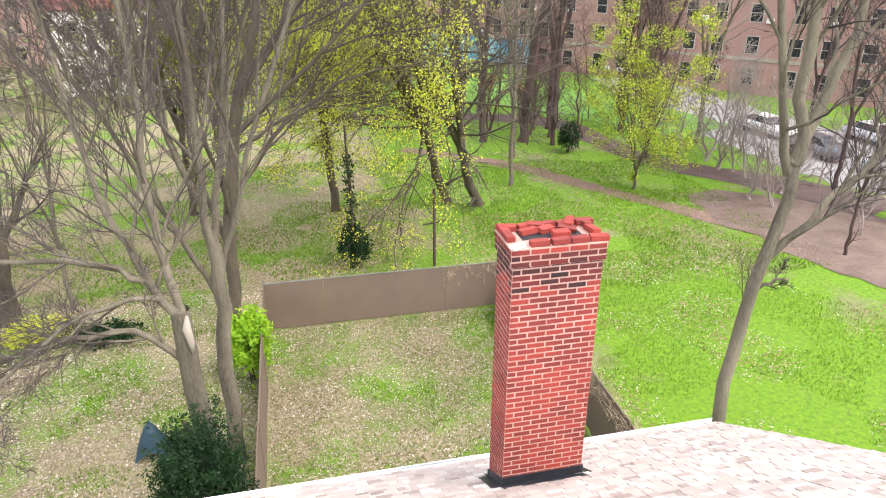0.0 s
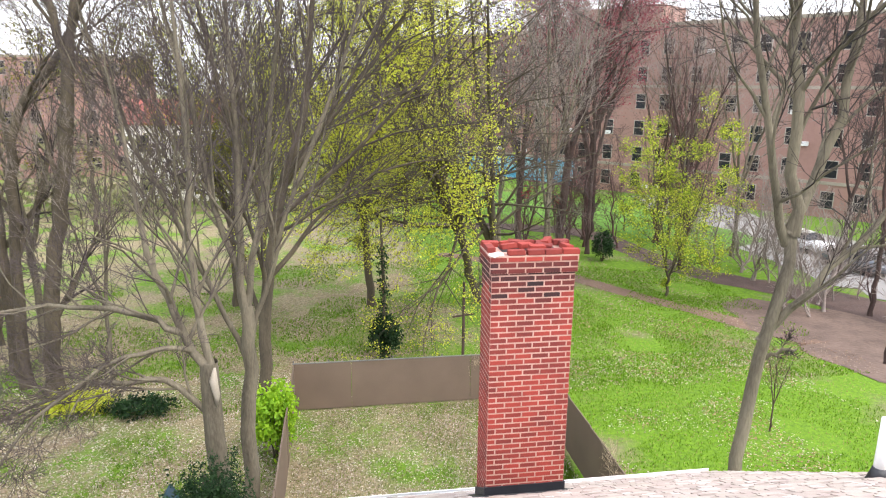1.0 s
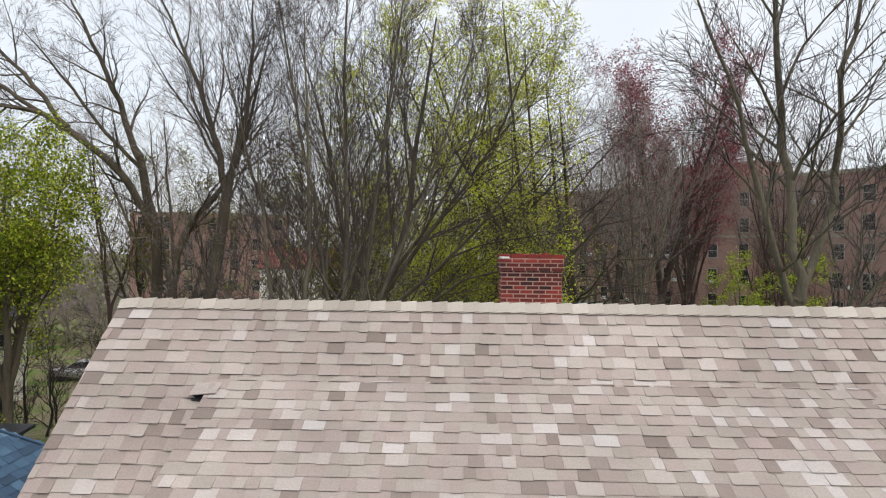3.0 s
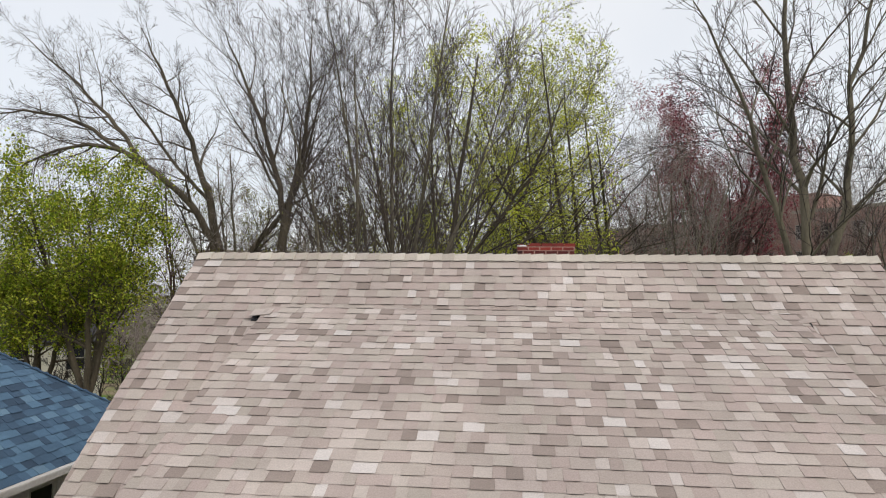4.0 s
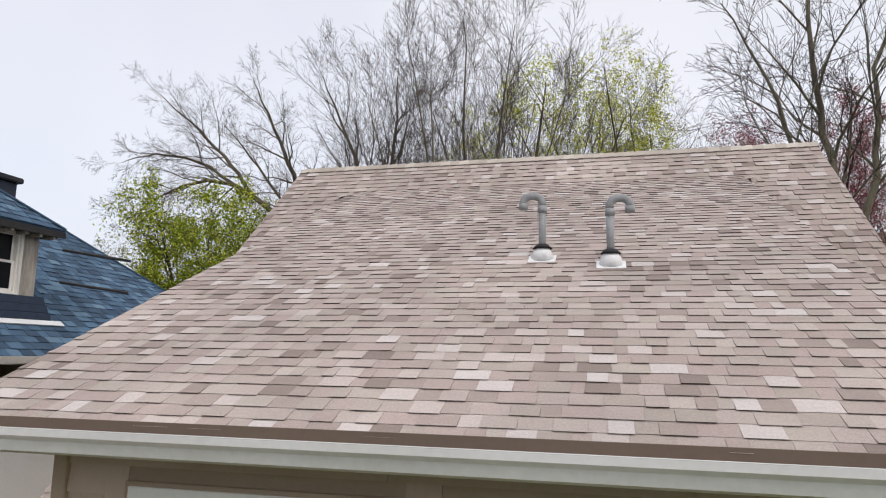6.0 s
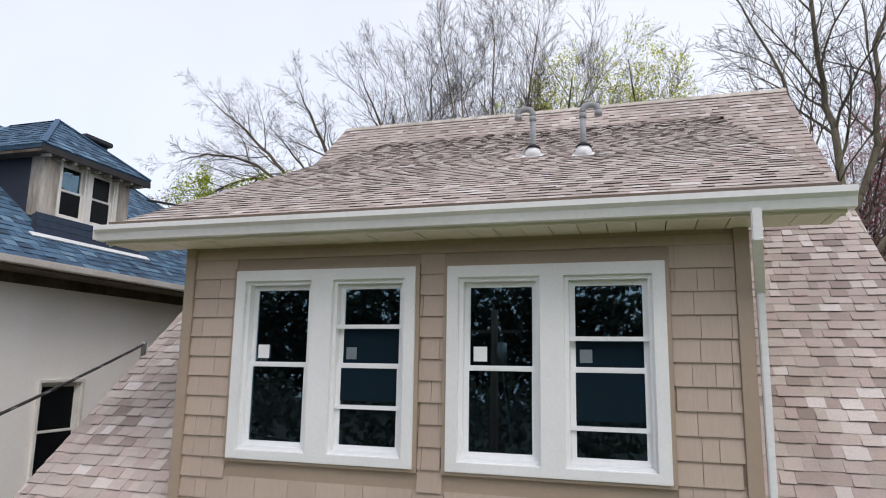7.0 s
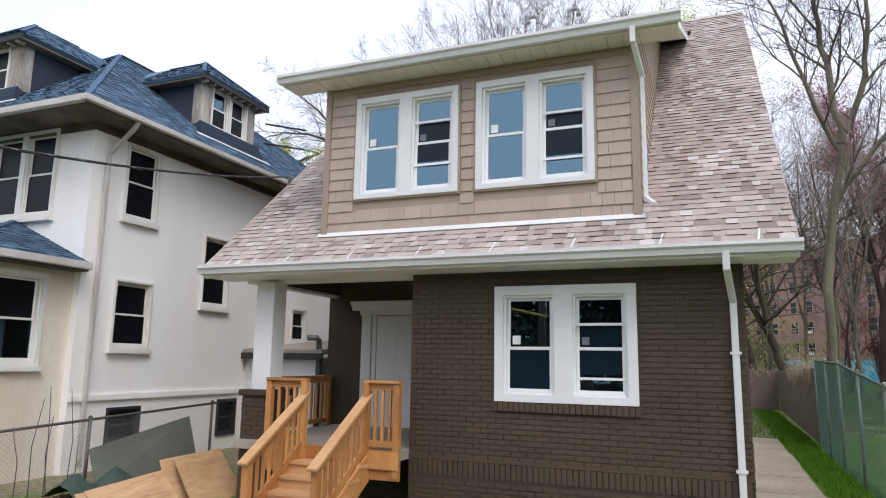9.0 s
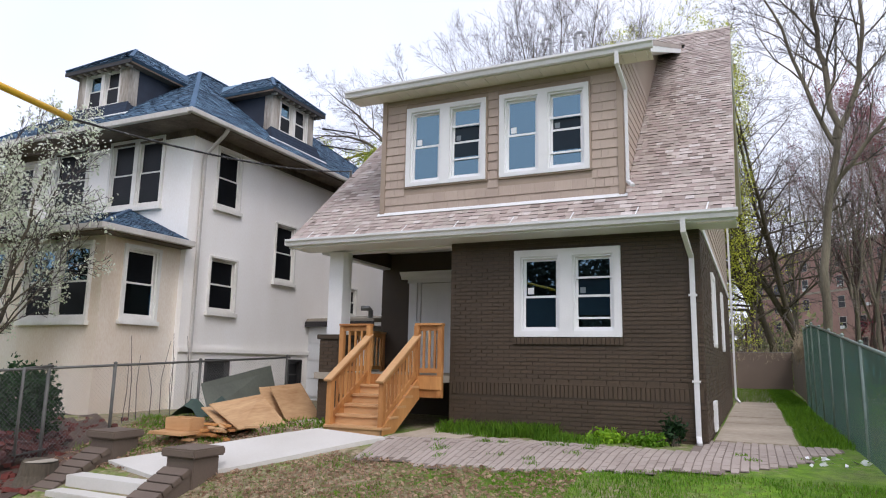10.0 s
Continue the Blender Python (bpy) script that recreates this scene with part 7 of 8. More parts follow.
# many-stemmed vase tree
tree("bare_tree", "many-stemmed bare grey tree behind the side fence", [
    ([(-2.3, 15.5, -0.1), (-2.15, 15.5, 4), (-2.05, 15.5, 6.5)], [0.22, 0.19, 0.17], 0),
    ([(-2.05, 15.5, 6.2), (-2.6, 15.6, 9), (-3.4, 15.8, 13), (-4.6, 16, 19)], [0.09, 0.075, 0.05, 0.015]),
    ([(-2.05, 15.5, 6.4), (-2.1, 15.6, 10), (-2.2, 15.8, 14), (-2.3, 16, 20)], [0.10, 0.08, 0.05, 0.015]),
    ([(-2.05, 15.5, 6.4), (-1.5, 15.5, 9.5), (-0.9, 15.6, 14), (-0.2, 15.8, 19.5)], [0.09, 0.075, 0.05, 0.015]),
    ([(-2.0, 15.5, 5.6), (-1.0, 15.4, 8.6), (0.3, 15.4, 12), (1.8, 15.5, 16.5)], [0.075, 0.06, 0.045, 0.015]),
    ([(-2.1, 15.5, 5.0), (-3.2, 15.3, 8), (-4.6, 15.2, 11.5), (-6.0, 15.2, 16.5)], [0.075, 0.06, 0.045, 0.015])], VASE, 4, M_palebark, M_twig)
tree("bare_tree", "bare grey tree behind the fence corner", [
    ([(-2.6, 22.7, -0.1), (-2.4, 22.7, 4), (-1.7, 22.7, 8), (-0.6, 22.8, 12.5), (0.4, 23, 20)], [0.24, 0.22, 0.19, 0.12, 0.03]),
    ([(-1.5, 22.7, 8.6), (0.6, 22.5, 11.5), (2.6, 22.4, 14.2), (4.2, 22.4, 18)], [0.11, 0.09, 0.06, 0.02]),
    ([(-2.0, 22.7, 6.6), (0, 22.2, 8.0), (2.2, 21.8, 9.2), (4.4, 21.5, 9.6)], [0.07, 0.055, 0.04, 0.012]),
    ([(-2.0, 22.7, 7.0), (-3.2, 22.8, 10), (-4.0, 23, 14), (-5.4, 23.2, 19)], [0.12, 0.1, 0.07, 0.02])], DENSE, 5, M_bark, M_twig, [(M_leaf_lime, 1, 0.045, 0.08, 0.16)])
# forked tree and the spreading tree to the west
tree("bare_tree", "tall forked bare tree west of the yard", [
    ([(-11.1, 25.5, -0.1), (-10.8, 25.5, 3.5), (-10.2, 25.5, 6.7), (-9.6, 25.5, 9.3), (-9.2, 25.5, 12.6)], [0.33, 0.29, 0.27, 0.25, 0.21], 2),
    ([(-9.2, 25.5, 12.4), (-9.8, 25.5, 15.3), (-10.9, 25.6, 18.5), (-12.7, 25.7, 22.6)], [0.17, 0.14, 0.09, 0.015]),
    ([(-9.2, 25.5, 12.5), (-8.5, 25.5, 15.6), (-8.1, 25.4, 18.7), (-8.0, 25.3, 22.4)], [0.16, 0.13, 0.08, 0.015]),
    ([(-12.3, 26.0, -0.1), (-12.1, 26.0, 5.0), (-11.7, 25.9, 9.0), (-11.2, 25.8, 10.9), (-9.9, 25.7, 12.5)], [0.24, 0.2, 0.18, 0.16, 0.13], 3),
    ([(-9.9, 25.7, 12.5), (-9.0, 25.8, 13.9), (-8.3, 25.9, 16.3), (-7.4, 26.0, 20.5)], [0.12, 0.11, 0.08, 0.015])], DENSE, 6, M_bark, M_darktwig)
tree("spreading_tree", "wide bare tree with drooping fine twigs", [
    ([(-13.4, 28.0, -0.1), (-13.5, 28.0, 5.0), (-13.5, 28.0, 9.9), (-14.4, 28.0, 14.8)], [0.32, 0.29, 0.26, 0.19], 2),
    ([(-14.4, 28.0, 14.7), (-15.5, 28.0, 17.4), (-16.9, 28.0, 20.5), (-18.6, 28.0, 23.8)], [0.18, 0.14, 0.09, 0.015]),
    ([(-13.7, 28.0, 11.0), (-14.6, 27.8, 13.1), (-15.9, 27.5, 14.6), (-17.9, 27.2, 16.1)], [0.2, 0.19, 0.17, 0.15], 3),
    ([(-17.9, 27.2, 16.1), (-19.8, 27.0, 16.9), (-23.0, 26.6, 16.4), (-25.8, 26.3, 14.5)], [0.13, 0.11, 0.07, 0.015]),
    ([(-17.6, 27.2, 16.0), (-19.5, 27.5, 18.1), (-22.1, 27.8, 20.6), (-25.6, 28.0, 23.6)], [0.13, 0.11, 0.07, 0.015]),
    ([(-18.2, 27.2, 16.3), (-21.6, 27.0, 18.3), (-24.4, 26.8, 18.9), (-26.6, 26.6, 18.4)], [0.11, 0.09, 0.06, 0.015]),
    ([(-14.2, 28.0, 14.0), (-16.4, 28.6, 16.0), (-19.0, 29.0, 19.0), (-21.4, 29.4, 21.6)], [0.11, 0.09, 0.06, 0.015])], DROOP, 7, M_bark, M_darktwig)

def spread_tree(name, label, base, h, r, seed, K, bark, twig, leaves=(), lean=(0, 0), stems=3, split=0.3, wide=0.28, group="trees behind the yard", leafy_to=1e9):
    """A tree from a few numbers: a trunk to the split, then stems that fan out."""
    q = random.Random(seed)
    x, y = base
    z0 = ground_z(x, y) - 0.1
    top = (x + lean[0] * split, y + lean[1] * split, z0 + h * split)
    ways = [([(x, y, z0), ((x + top[0]) / 2 + q.uniform(-.1, .1), (y + top[1]) / 2, z0 + h * split / 2), top], [r, r * 0.88, r * 0.8], 1)]
    for i in range(stems):
        a = 6.283 * (i + q.random() * 0.6) / stems
        w_ = h * wide * q.uniform(0.6, 1.1)
        ex, ey, ez = x + lean[0] + math.cos(a) * w_, y + lean[1] + math.sin(a) * w_, z0 + h * q.uniform(0.85, 1.02)
        ways.append(([top, (top[0] + (ex - top[0]) * 0.3, top[1] + (ey - top[1]) * 0.3, z0 + h * (split + 0.22)), (top[0] + (ex - top[0]) * 0.65, top[1] + (ey - top[1]) * 0.65, z0 + h * (split + 0.45)), (ex, ey, ez)], [r * 0.62, r * 0.5, r * 0.33, 0.02]))
    return tree(name, label, ways, K, seed, bark, twig, leaves, group, leafy_to=leafy_to)


YL = K_(kids=(13, 7, 5, 2), ratio=(0.36, 0.5, 0.5, 0.5), angle=(48, 42, 42, 45), up=(0, 0.03, 0.0, 0.0, -0.03), **{"from": (0.08, 0.2, 0.2, 0.2)})
HANG = K_(kids=(13, 7, 6, 2), ratio=(0.42, 0.52, 0.5, 0.5), angle=(58, 46, 44, 45), up=(0, -0.03, -0.07, -0.10, -0.10), **{"from": (0.05, 0.2, 0.2, 0.2)})
LIMEK = K_(kids=(12, 7, 5, 2), ratio=(0.4, 0.5, 0.5, 0.5), angle=(50, 44, 44, 45), up=(0, 0.06, 0.02, 0.0, 0.0), **{"from": (0.25, 0.2, 0.2, 0.2)})
spread_tree("flowering_maple", "maple in yellow-green flower with drooping branches", (8.1, 34.4), 20.5, 0.26, 31, HANG, M_bark, M_twig, [(M_leaf_yel, 5, 0.056, 0.14, 0.66), (M_leaf_olive, 3, 0.05, 0.2, 0.12)], lean=(-7.0, -8.0), stems=5, wide=0.21, split=0.2, leafy_to=6.2)
spread_tree("flowering_maple", "maple in yellow-green flower with leaning trunk", (9.65, 33.6), 18.0, 0.28, 32, HANG, M_bark, M_twig, [(M_leaf_yel, 5, 0.056, 0.14, 0.66), (M_leaf_olive, 3, 0.05, 0.2, 0.1)], lean=(-6.6, -8), stems=4, wide=0.18, split=0.22, leafy_to=6.5)
spread_tree("flowering_maple", "maple in yellow-green flower with dark trunk", (2.0, 34.6), 20.5, 0.24, 33, HANG, M_bark, M_twig, [(M_leaf_yel, 4, 0.05, 0.16, 0.42), (M_leaf_olive, 5, 0.055, 0.2, 0.4)], lean=(-1.5, -2), stems=4, wide=0.24, split=0.25)
spread_tree("flowering_maple", "maple in yellow-green flower west of the yard", (-5.5, 36), 15.0, 0.2, 34, YL, M_bark, M_twig, [(M_leaf_olive, 5, 0.06, 0.2, 0.6)], stems=4, wide=0.27)
spread_tree("lime_tree", "tree in fresh lime-green leaf by the neighbouring house", (-16.6, 22), 13.6, 0.24, 35, LIMEK, M_bark, M_twig, [(M_leaf_lime, 6, 0.07, 0.2, 0.25), (M_leaf_yel, 5, 0.065, 0.2, 0.18), (M_leaf_olive, 4, 0.07, 0.2, 0.2)], lean=(-1.0, 0), stems=5, wide=0.2, split=0.3)
spread_tree("lime_tree", "tree in fresh yellow-green leaf beyond the roof", (-19.6, 22.5), 9.6, 0.2, 36, LIMEK, M_bark, M_twig, [(M_leaf_lime, 6, 0.07, 0.2, 0.2), (M_leaf_yel, 4, 0.065, 0.2, 0.12), (M_leaf_olive, 4, 0.07, 0.2, 0.2)], stems=4, wide=0.24, split=0.45)
SAP = K_(kids=(12, 5, 4, 3), ratio=(0.34, 0.5, 0.5, 0.5), angle=(58, 46, 44, 45), up=(0, 0.02, 0, 0, 0), **{"from": (0.03, 0.15, 0.2, 0.2)})
spread_tree("young_tree", "young tree in airy yellow-green leaf on the east lawn", (19.6, 34.6), 10.4, 0.09, 37, SAP, M_bark, M_twig, [(M_leaf_lime, 3, 0.05, 0.12, 0.6), (M_leaf_yel, 2, 0.05, 0.14, 0.5)], stems=4, split=0.12, wide=0.24)
RED = K_(kids=(10, 7, 5, 2), ratio=(0.38, 0.5, 0.5, 0.5), angle=(28, 34, 40, 45))
M_redbark = mat("reddish_bark", rgb(88, 70, 64), rgb(50, 40, 38), 0.95, 3, 20, 0.6, stretch=(1, 1, 0.25), dist=0.03)
spread_tree("red_budded_tree", "tall tree with crimson buds and reddish trunk", (16.7, 46.4), 23.5, 0.34, 41, RED, M_redbark, M_redtwig, [(M_leaf_red, 5, 0.07, 0.25, 0.42), (M_leaf_pink, 4, 0.07, 0.25, 0.4)], lean=(1.6, 0), stems=4, wide=0.2)
spread_tree("red_budded_tree", "tree with dull pink buds", (20.0, 49.5), 21.5, 0.3, 42, RED, M_redbark, M_redtwig, [(M_leaf_pink, 4, 0.08, 0.25, 0.4), (M_leaf_red, 3, 0.07, 0.25, 0.3)], stems=4, wide=0.22)
spread_tree("red_budded_tree", "slim tree with crimson buds", (13.8, 47.0), 19.0, 0.26, 43, RED, M_redbark, M_redtwig, [(M_leaf_red, 3, 0.07, 0.2, 0.2)], stems=3, wide=0.16)
# bare trees of four shapes stand about the wood
COPSE = dict(kids=(11, 6, 5, 2))
bare_src = [spread_tree("bare_tree", "slim bare grey tree in the wood", (11.5, 44.0), 18.5, 0.16, 51, dict(DENSE, **COPSE), M_palebark, M_paletwig, stems=3, wide=0.16),
            spread_tree("bare_tree", "bare grey tree in the wood", (-12.7, 28.7), 17.0, 0.18, 52, dict(OPEN, **COPSE), M_palebark, M_paletwig, stems=4, wide=0.24),
            spread_tree("bare_tree", "bare brownish tree in the wood", (23.5, 40.5), 16.5, 0.15, 53, RED, M_redbark, M_redtwig, stems=3, wide=0.2),
            spread_tree("bare_tree", "bare tree with a few olive leaves", (-15.5, 31.0), 14.0, 0.14, 54, RED, M_bark, M_twig, [(M_leaf_olive, 2, 0.07, 0.2, 0.3)], stems=3, wide=0.26)]
spots = [(-9.0, 25.9, 0, 0.62), (-22, 40, 2, 1.05), (-3, 58, 1, 1.0), (6, 56, 2, 1.1), (14.5, 42.2, 0, 1.05), (18.5, 45.0, 2, 1.1),
         (28.9, 29.5, 2, 0.85), (26.2, 47.5, 0, 0.95), (26.9, 47.3, 0, 0.9), (25.6, 48.4, 2, 0.9), (29, 43, 1, 0.9), (24.5, 23.5, 2, 0.6), (32.8, 30.8, 1, 0.9), (33, 37, 2, 0.95), (-34, 44, 0, 1.0), (-20, 58, 3, 1.3), (2, 60, 1, 1.0), (10, 60, 1, 1.2),
         (-30, 30, 3, 0.9), (16, 56, 1, 0.95), (44, 34, 1, 1.0), (15.5, 18.6, 2, 0.2), (-3.5, 33, 0, 0.85), (12.5, 36.5, 0, 0.95), (21.5, 52, 2, 1.05)]
rt = random.Random(77)
for x, y, k, s in spots:
    c = copy_thing(bare_src[k], Matrix.Translation((x, y, ground_z(x, y) - 0.1)) @ Matrix.Rotation(rt.uniform(0, 6.28), 4, 'Z') @ Matrix.Scale(s * rt.uniform(0.92, 1.08), 4))

def thicket(name, label, area, n, h, ma, seed):
    """Close-standing bare saplings that nobody could count."""
    g = Grower(seed)
    q = random.Random(seed)
    K = K_(segs=(5, 4, 2, 1), kids=(13, 6, 4), ratio=(0.34, 0.55, 0.6), angle=(34, 34, 36), wander=(0.08, 0.1, 0.12, 0.1), **{"from": (0.1, 0.15, 0.15)})
    for i in range(n):
        x, y = q.uniform(area[0], area[1]), q.uniform(area[2], area[3])
        z0, hh, r = ground_z(x, y) - 0.1, h * q.uniform(0.6, 1.2), q.uniform(0.04, 0.12)
        dx, dy = q.gauss(0, 0.7), q.gauss(0, 0.7)
        g.stem([(x, y, z0), (x + dx * 0.4 + q.gauss(0, .2), y + dy * 0.4, z0 + hh * 0.4), (x + dx, y + dy, z0 + hh)], [r, r * 0.7, 0.015], K, wob=0.1)
    for lm in g.limbs:
        lm[2][:] = [max(v, 0.010) for v in lm[2]]
    tagged(new(name, g.mesh(name, (0, 1, 2, 3), ma, sides=(6, 4, 3, 3))), label, "thicket", kind="stuff")


thicket("thicket", "dense thicket of dark bare saplings behind the grass", (-30, 13, 58, 72), 24, 13, M_twig, 201)
thicket("thicket", "reddish bare saplings before the apartment block", (14, 34, 45, 53), 22, 10, M_redtwig, 202)
thicket("thicket", "low bare brush on the earth bank", (24.5, 31, 24, 40), 22, 6.0, M_paletwig, 204)
thicket("thicket", "low dark brush under the lime trees", (-25, -14.5, 24, 33), 16, 5.0, M_darktwig, 205)
thicket("thicket", "bare saplings on the west side", (-60, -26, 48, 70), 40, 12, M_paletwig, 203)

# far wood on the skyline, and the wooded slope across the street
def wood_band(name, label, pts, h, n, ma, seed, size, power=1.2):
    rng = np.random.default_rng(seed)
    P = np.array(pts, dtype=float)
    t = rng.random(n) * (len(P) - 1)
    i = np.minimum(t.astype(int), len(P) - 2)
    f = (t - i)[:, None]
    C = P[i] * (1 - f) + P[i + 1] * f
    lump = 0.72 + 0.28 * np.sin(t * 9 + 3 * np.sin(t * 23))
    Z = rng.random(n) ** power * h * lump
    C3 = np.column_stack([C[:, 0] + rng.normal(0, 2.5, n), C[:, 1] + rng.normal(0, 2.5, n), Z])
    me = leaf_mesh(name, C3, 1, size, 0.2, ma, seed)
    return tagged(new(name, me), label, "wood", kind="stuff")


M_farwood = leaf_mat("far_twig_haze", rgb(166, 156, 150), rgb(132, 124, 118))
M_farolive = leaf_mat("far_olive_haze", rgb(152, 152, 108), rgb(120, 124, 86))
wood_band("far_wood", "grey-brown bare wood on the skyline", [(-120, 70), (-70, 95), (-20, 112), (20, 125)], 13, 9000, M_farwood, 91, 0.55)
wood_band("far_wood", "olive spring wood beyond the yard", [(-60, 62), (-30, 66), (0, 70), (14, 74)], 9, 5000, M_farolive, 92, 0.4)
M_reflectfloor = mat("dark_reflection_ground", rgb(66, 64, 50), rgb(44, 42, 34), 1.0, 0.4, 6, 0.5)
M_slope = leaf_mat("dark_wooded_slope", rgb(70, 74, 58), rgb(44, 48, 38))
wood_band("wooded_slope", "dark wooded slope across the street", [(-150, -78), (-50, -88), (50, -88), (150, -74)], 20.0, 80000, M_slope, 93, 0.62, 0.7)

# Unseen undergrowth, added to darken what the front windows mirror.
wood_band("hedge_bank", "unseen dark undergrowth added across the street to darken window reflections", [(-90, -34), (-30, -36), (30, -36), (90, -33)], 5.0, 16000, M_slope, 94, 0.30, 0.8)
# Unseen dark sheet, added so gaps in the undergrowth mirror dark as well.
solid("wood_floor", MB().box(-150, 150, -110, -30, -1.6, -0.95), M_reflectfloor, "unseen dark ground sheet added across the street to darken window reflections", "ground", kind="structure")
# ---- shrubs ----
def shrub(name, label, at, rx, ry, rz, n, ma, size, seed, group="", stems=7, rough=0.25):
    t = thing(name, label, "shrub", group, at=at)
    q = random.Random(seed)
    tips = []
    for i in range(n):
        a, b = q.uniform(0, 6.28), math.acos(1 - q.random() * 1.6)
        rr = 0.75 + rough * noise.noise((math.cos(a) * 10 * rough + seed, math.sin(a) * 10 * rough, b * 10 * rough)) + q.uniform(-0.35, 0.08)
        tips.append((rx * rr * math.sin(b) * math.cos(a), ry * rr * math.sin(b) * math.sin(a), max(0.05, rz * (0.45 + 0.55 * rr * math.cos(b)))))
    for i in range(stems):
        p = tips[i * (n // stems)]
        part("stem", MB().tube([(q.uniform(-.1, .1), q.uniform(-.1, .1), -0.05), (p[0] * 0.4, p[1] * 0.4, p[2] * 0.5), p], [0.03, 0.02, 0.006], 5), M_bark, t)
    part("foliage", leaf_mesh("foliage", tips, 6, size, size * 1.1, ma, seed), None, t)
    return t


shrub("evergreen_bush", "dense dark evergreen bush beside the side fence", (-2.58, 12.0, 0), 1.15, 1.5, 4.3, 7000, M_leaf_dark, 0.036, 61, rough=0.5)
shrub("bright_shrub", "bright yellow-green shrub over the fence", (-1.95, 19.3, 0), 0.85, 0.9, 2.9, 520, M_leaf_bright, 0.085, 62)
shrub("ivy_shrub", "dark green ivy mound round a post", (2.25, 27.4, 0), 0.8, 0.8, 2.2, 500, M_leaf_dark, 0.08, 63)
shrub("evergreen_bush", "small round evergreen by the path", (18.8, 42.8, 0), 0.9, 0.9, 2.4, 400, M_leaf_dark, 0.09, 64)
shrub("bramble", "low bramble with yellow flowers", (-9.5, 23.5, 0), 1.6, 1.0, 0.8, 300, M_leaf_yel, 0.08, 65)
shrub("bramble", "low tangled dark bramble", (-7.2, 23.0, 0), 1.5, 0.9, 0.7, 300, M_leaf_dark, 0.07, 66)
shrub("weed_clump", "small weed at the foot of the wall", (4.95, -5.5, 0), 0.16, 0.14, 0.42, 60, M_leaf_dark, 0.04, 67, stems=4)
shrub("evergreen_bush", "clipped evergreen behind the side fence", (-5.25, -8.55, -0.55), 0.7, 0.75, 1.7, 900, M_leaf_dark, 0.05, 68)
ivp = thing("ivy_post", "ivy-covered pole in the rear grass", "post", at=(2.15, 27.2, 0))
part("pole", MB().tube([(0, 0, -0.1), (0.05, 0, 3), (-0.05, 0, 6.4)], [0.09, 0.08, 0.05], 8), M_bark, ivp)
part("ivy", leaf_mesh("ivy", [(random.Random(i).gauss(0, 0.12), random.Random(i + 999).gauss(0, 0.12), i / 300 * 5.2) for i in range(300)], 3, 0.07, 0.06, M_leaf_dark, 3), None, ivp)
crs = thing("rustic_post", "dark wooden post with a short crossarm", "post", at=(5.7, 26.6, 0))
part("pole", MB().tube([(0, 0, -0.1), (0, 0, 3.6)], [0.07, 0.06], 8), M_redbark, crs)
part("arm", MB().tube([(-0.5, 0, 2.0), (0.5, 0.05, 2.1)], 0.045, 6), M_redbark, crs)
tn = MB()
for i in range(7):
    for j in range(7):
        x, y = -0.35 + 0.7 * i / 6, -0.3 + 0.6 * j / 6
        tn.v.append((x, y, max(0.0, 0.85 * (1 - (abs(x) / 0.42) ** 1.3) * (1 - (abs(y) / 0.4) ** 1.4)) + 0.06 * noise.noise((x * 6, y * 6, 1))))
tn.f = [(j * 7 + i, j * 7 + i + 1, (j + 1) * 7 + i + 1, (j + 1) * 7 + i) for j in range(6) for i in range(6)]
tn.m = [0] * len(tn.f)
M_teal = mat("dark_teal_cover", rgb(26, 62, 76), rgb(18, 44, 56), 0.6, 3, 20, 0.2)
cv = solid("covered_grill", tn, M_teal, "grill under a dark teal cover on the leaf litter", "grill cover", smooth=True, fix=False)
cv.location = (-4.5, 16.2, 0.0)
cv.scale = (1.3, 1.3, 1.4)
spread_tree("blossom_tree", "small tree in white blossom before the neighbouring house", (-6.8, -8.55), 5.4, 0.08, 71, K_(kids=(7, 6, 5, 3), ratio=(0.5, 0.5, 0.5, 0.5)), M_bark, M_twig, [(M_blossom, 3, 0.034, 0.06, 0.55)], stems=5, split=0.22, wide=0.3, group="front garden trees")

def vines(name, label, line, n, hgt, seed):
    """A tangle of thin dry stems that hangs over a fence top."""
    q = random.Random(seed)
    mb = MB()
    (xa, ya), (xb, yb) = line
    for i in range(n):
        t = q.random()
        x, y = xa + (xb - xa) * t, ya + (yb - ya) * t
        p = [(x + q.gauss(0, 0.03), y, hgt - q.uniform(0.0, 0.5))]
        for k in range(4):
            l = p[-1]
            p.append((l[0] + q.gauss(0, 0.09), l[1] + q.gauss(0, 0.22), l[2] + q.gauss(0.07, 0.14)))
        mb.tube(p, [0.006, 0.005, 0.005, 0.004, 0.003], 3, caps=False)
    return tagged(solid(name, mb, M_straw, label, "dry vine", fix=False), kind="stuff")


M_straw = mat("dry_vine_stem", rgb(190, 174, 146), rgb(138, 120, 96), 0.95, 2, 20, 0)
vines("dry_vine", "tangle of dry vine over the east fence top", ((7.58, 6.6), (7.7, 15.0)), 420, 1.95, 301)
vines("dry_vine", "tangle of dry vine over the rear fence corner", ((5.2, 22.4), (7.6, 22.3)), 90, 1.95, 302)
ds = MB()
qd = random.Random(303)
for i in range(9):
    x, y = -4.4 + qd.uniform(-0.1, 0.1), -7.2 + i * 0.2 + qd.uniform(-0.08, 0.08)
    h = qd.uniform(0.8, 1.7)
    ds.tube([(x, y, -0.4), (x + qd.gauss(0, 0.04), y + qd.gauss(0, 0.04), h * 0.5), (x + qd.gauss(0, 0.06), y + qd.gauss(0, 0.06), h)], [0.009, 0.007, 0.004], 4)
tagged(solid("dry_stems", ds, M_twig, "thin dry weed stems standing along the side fence", "dry stems", fix=False), kind="stuff")
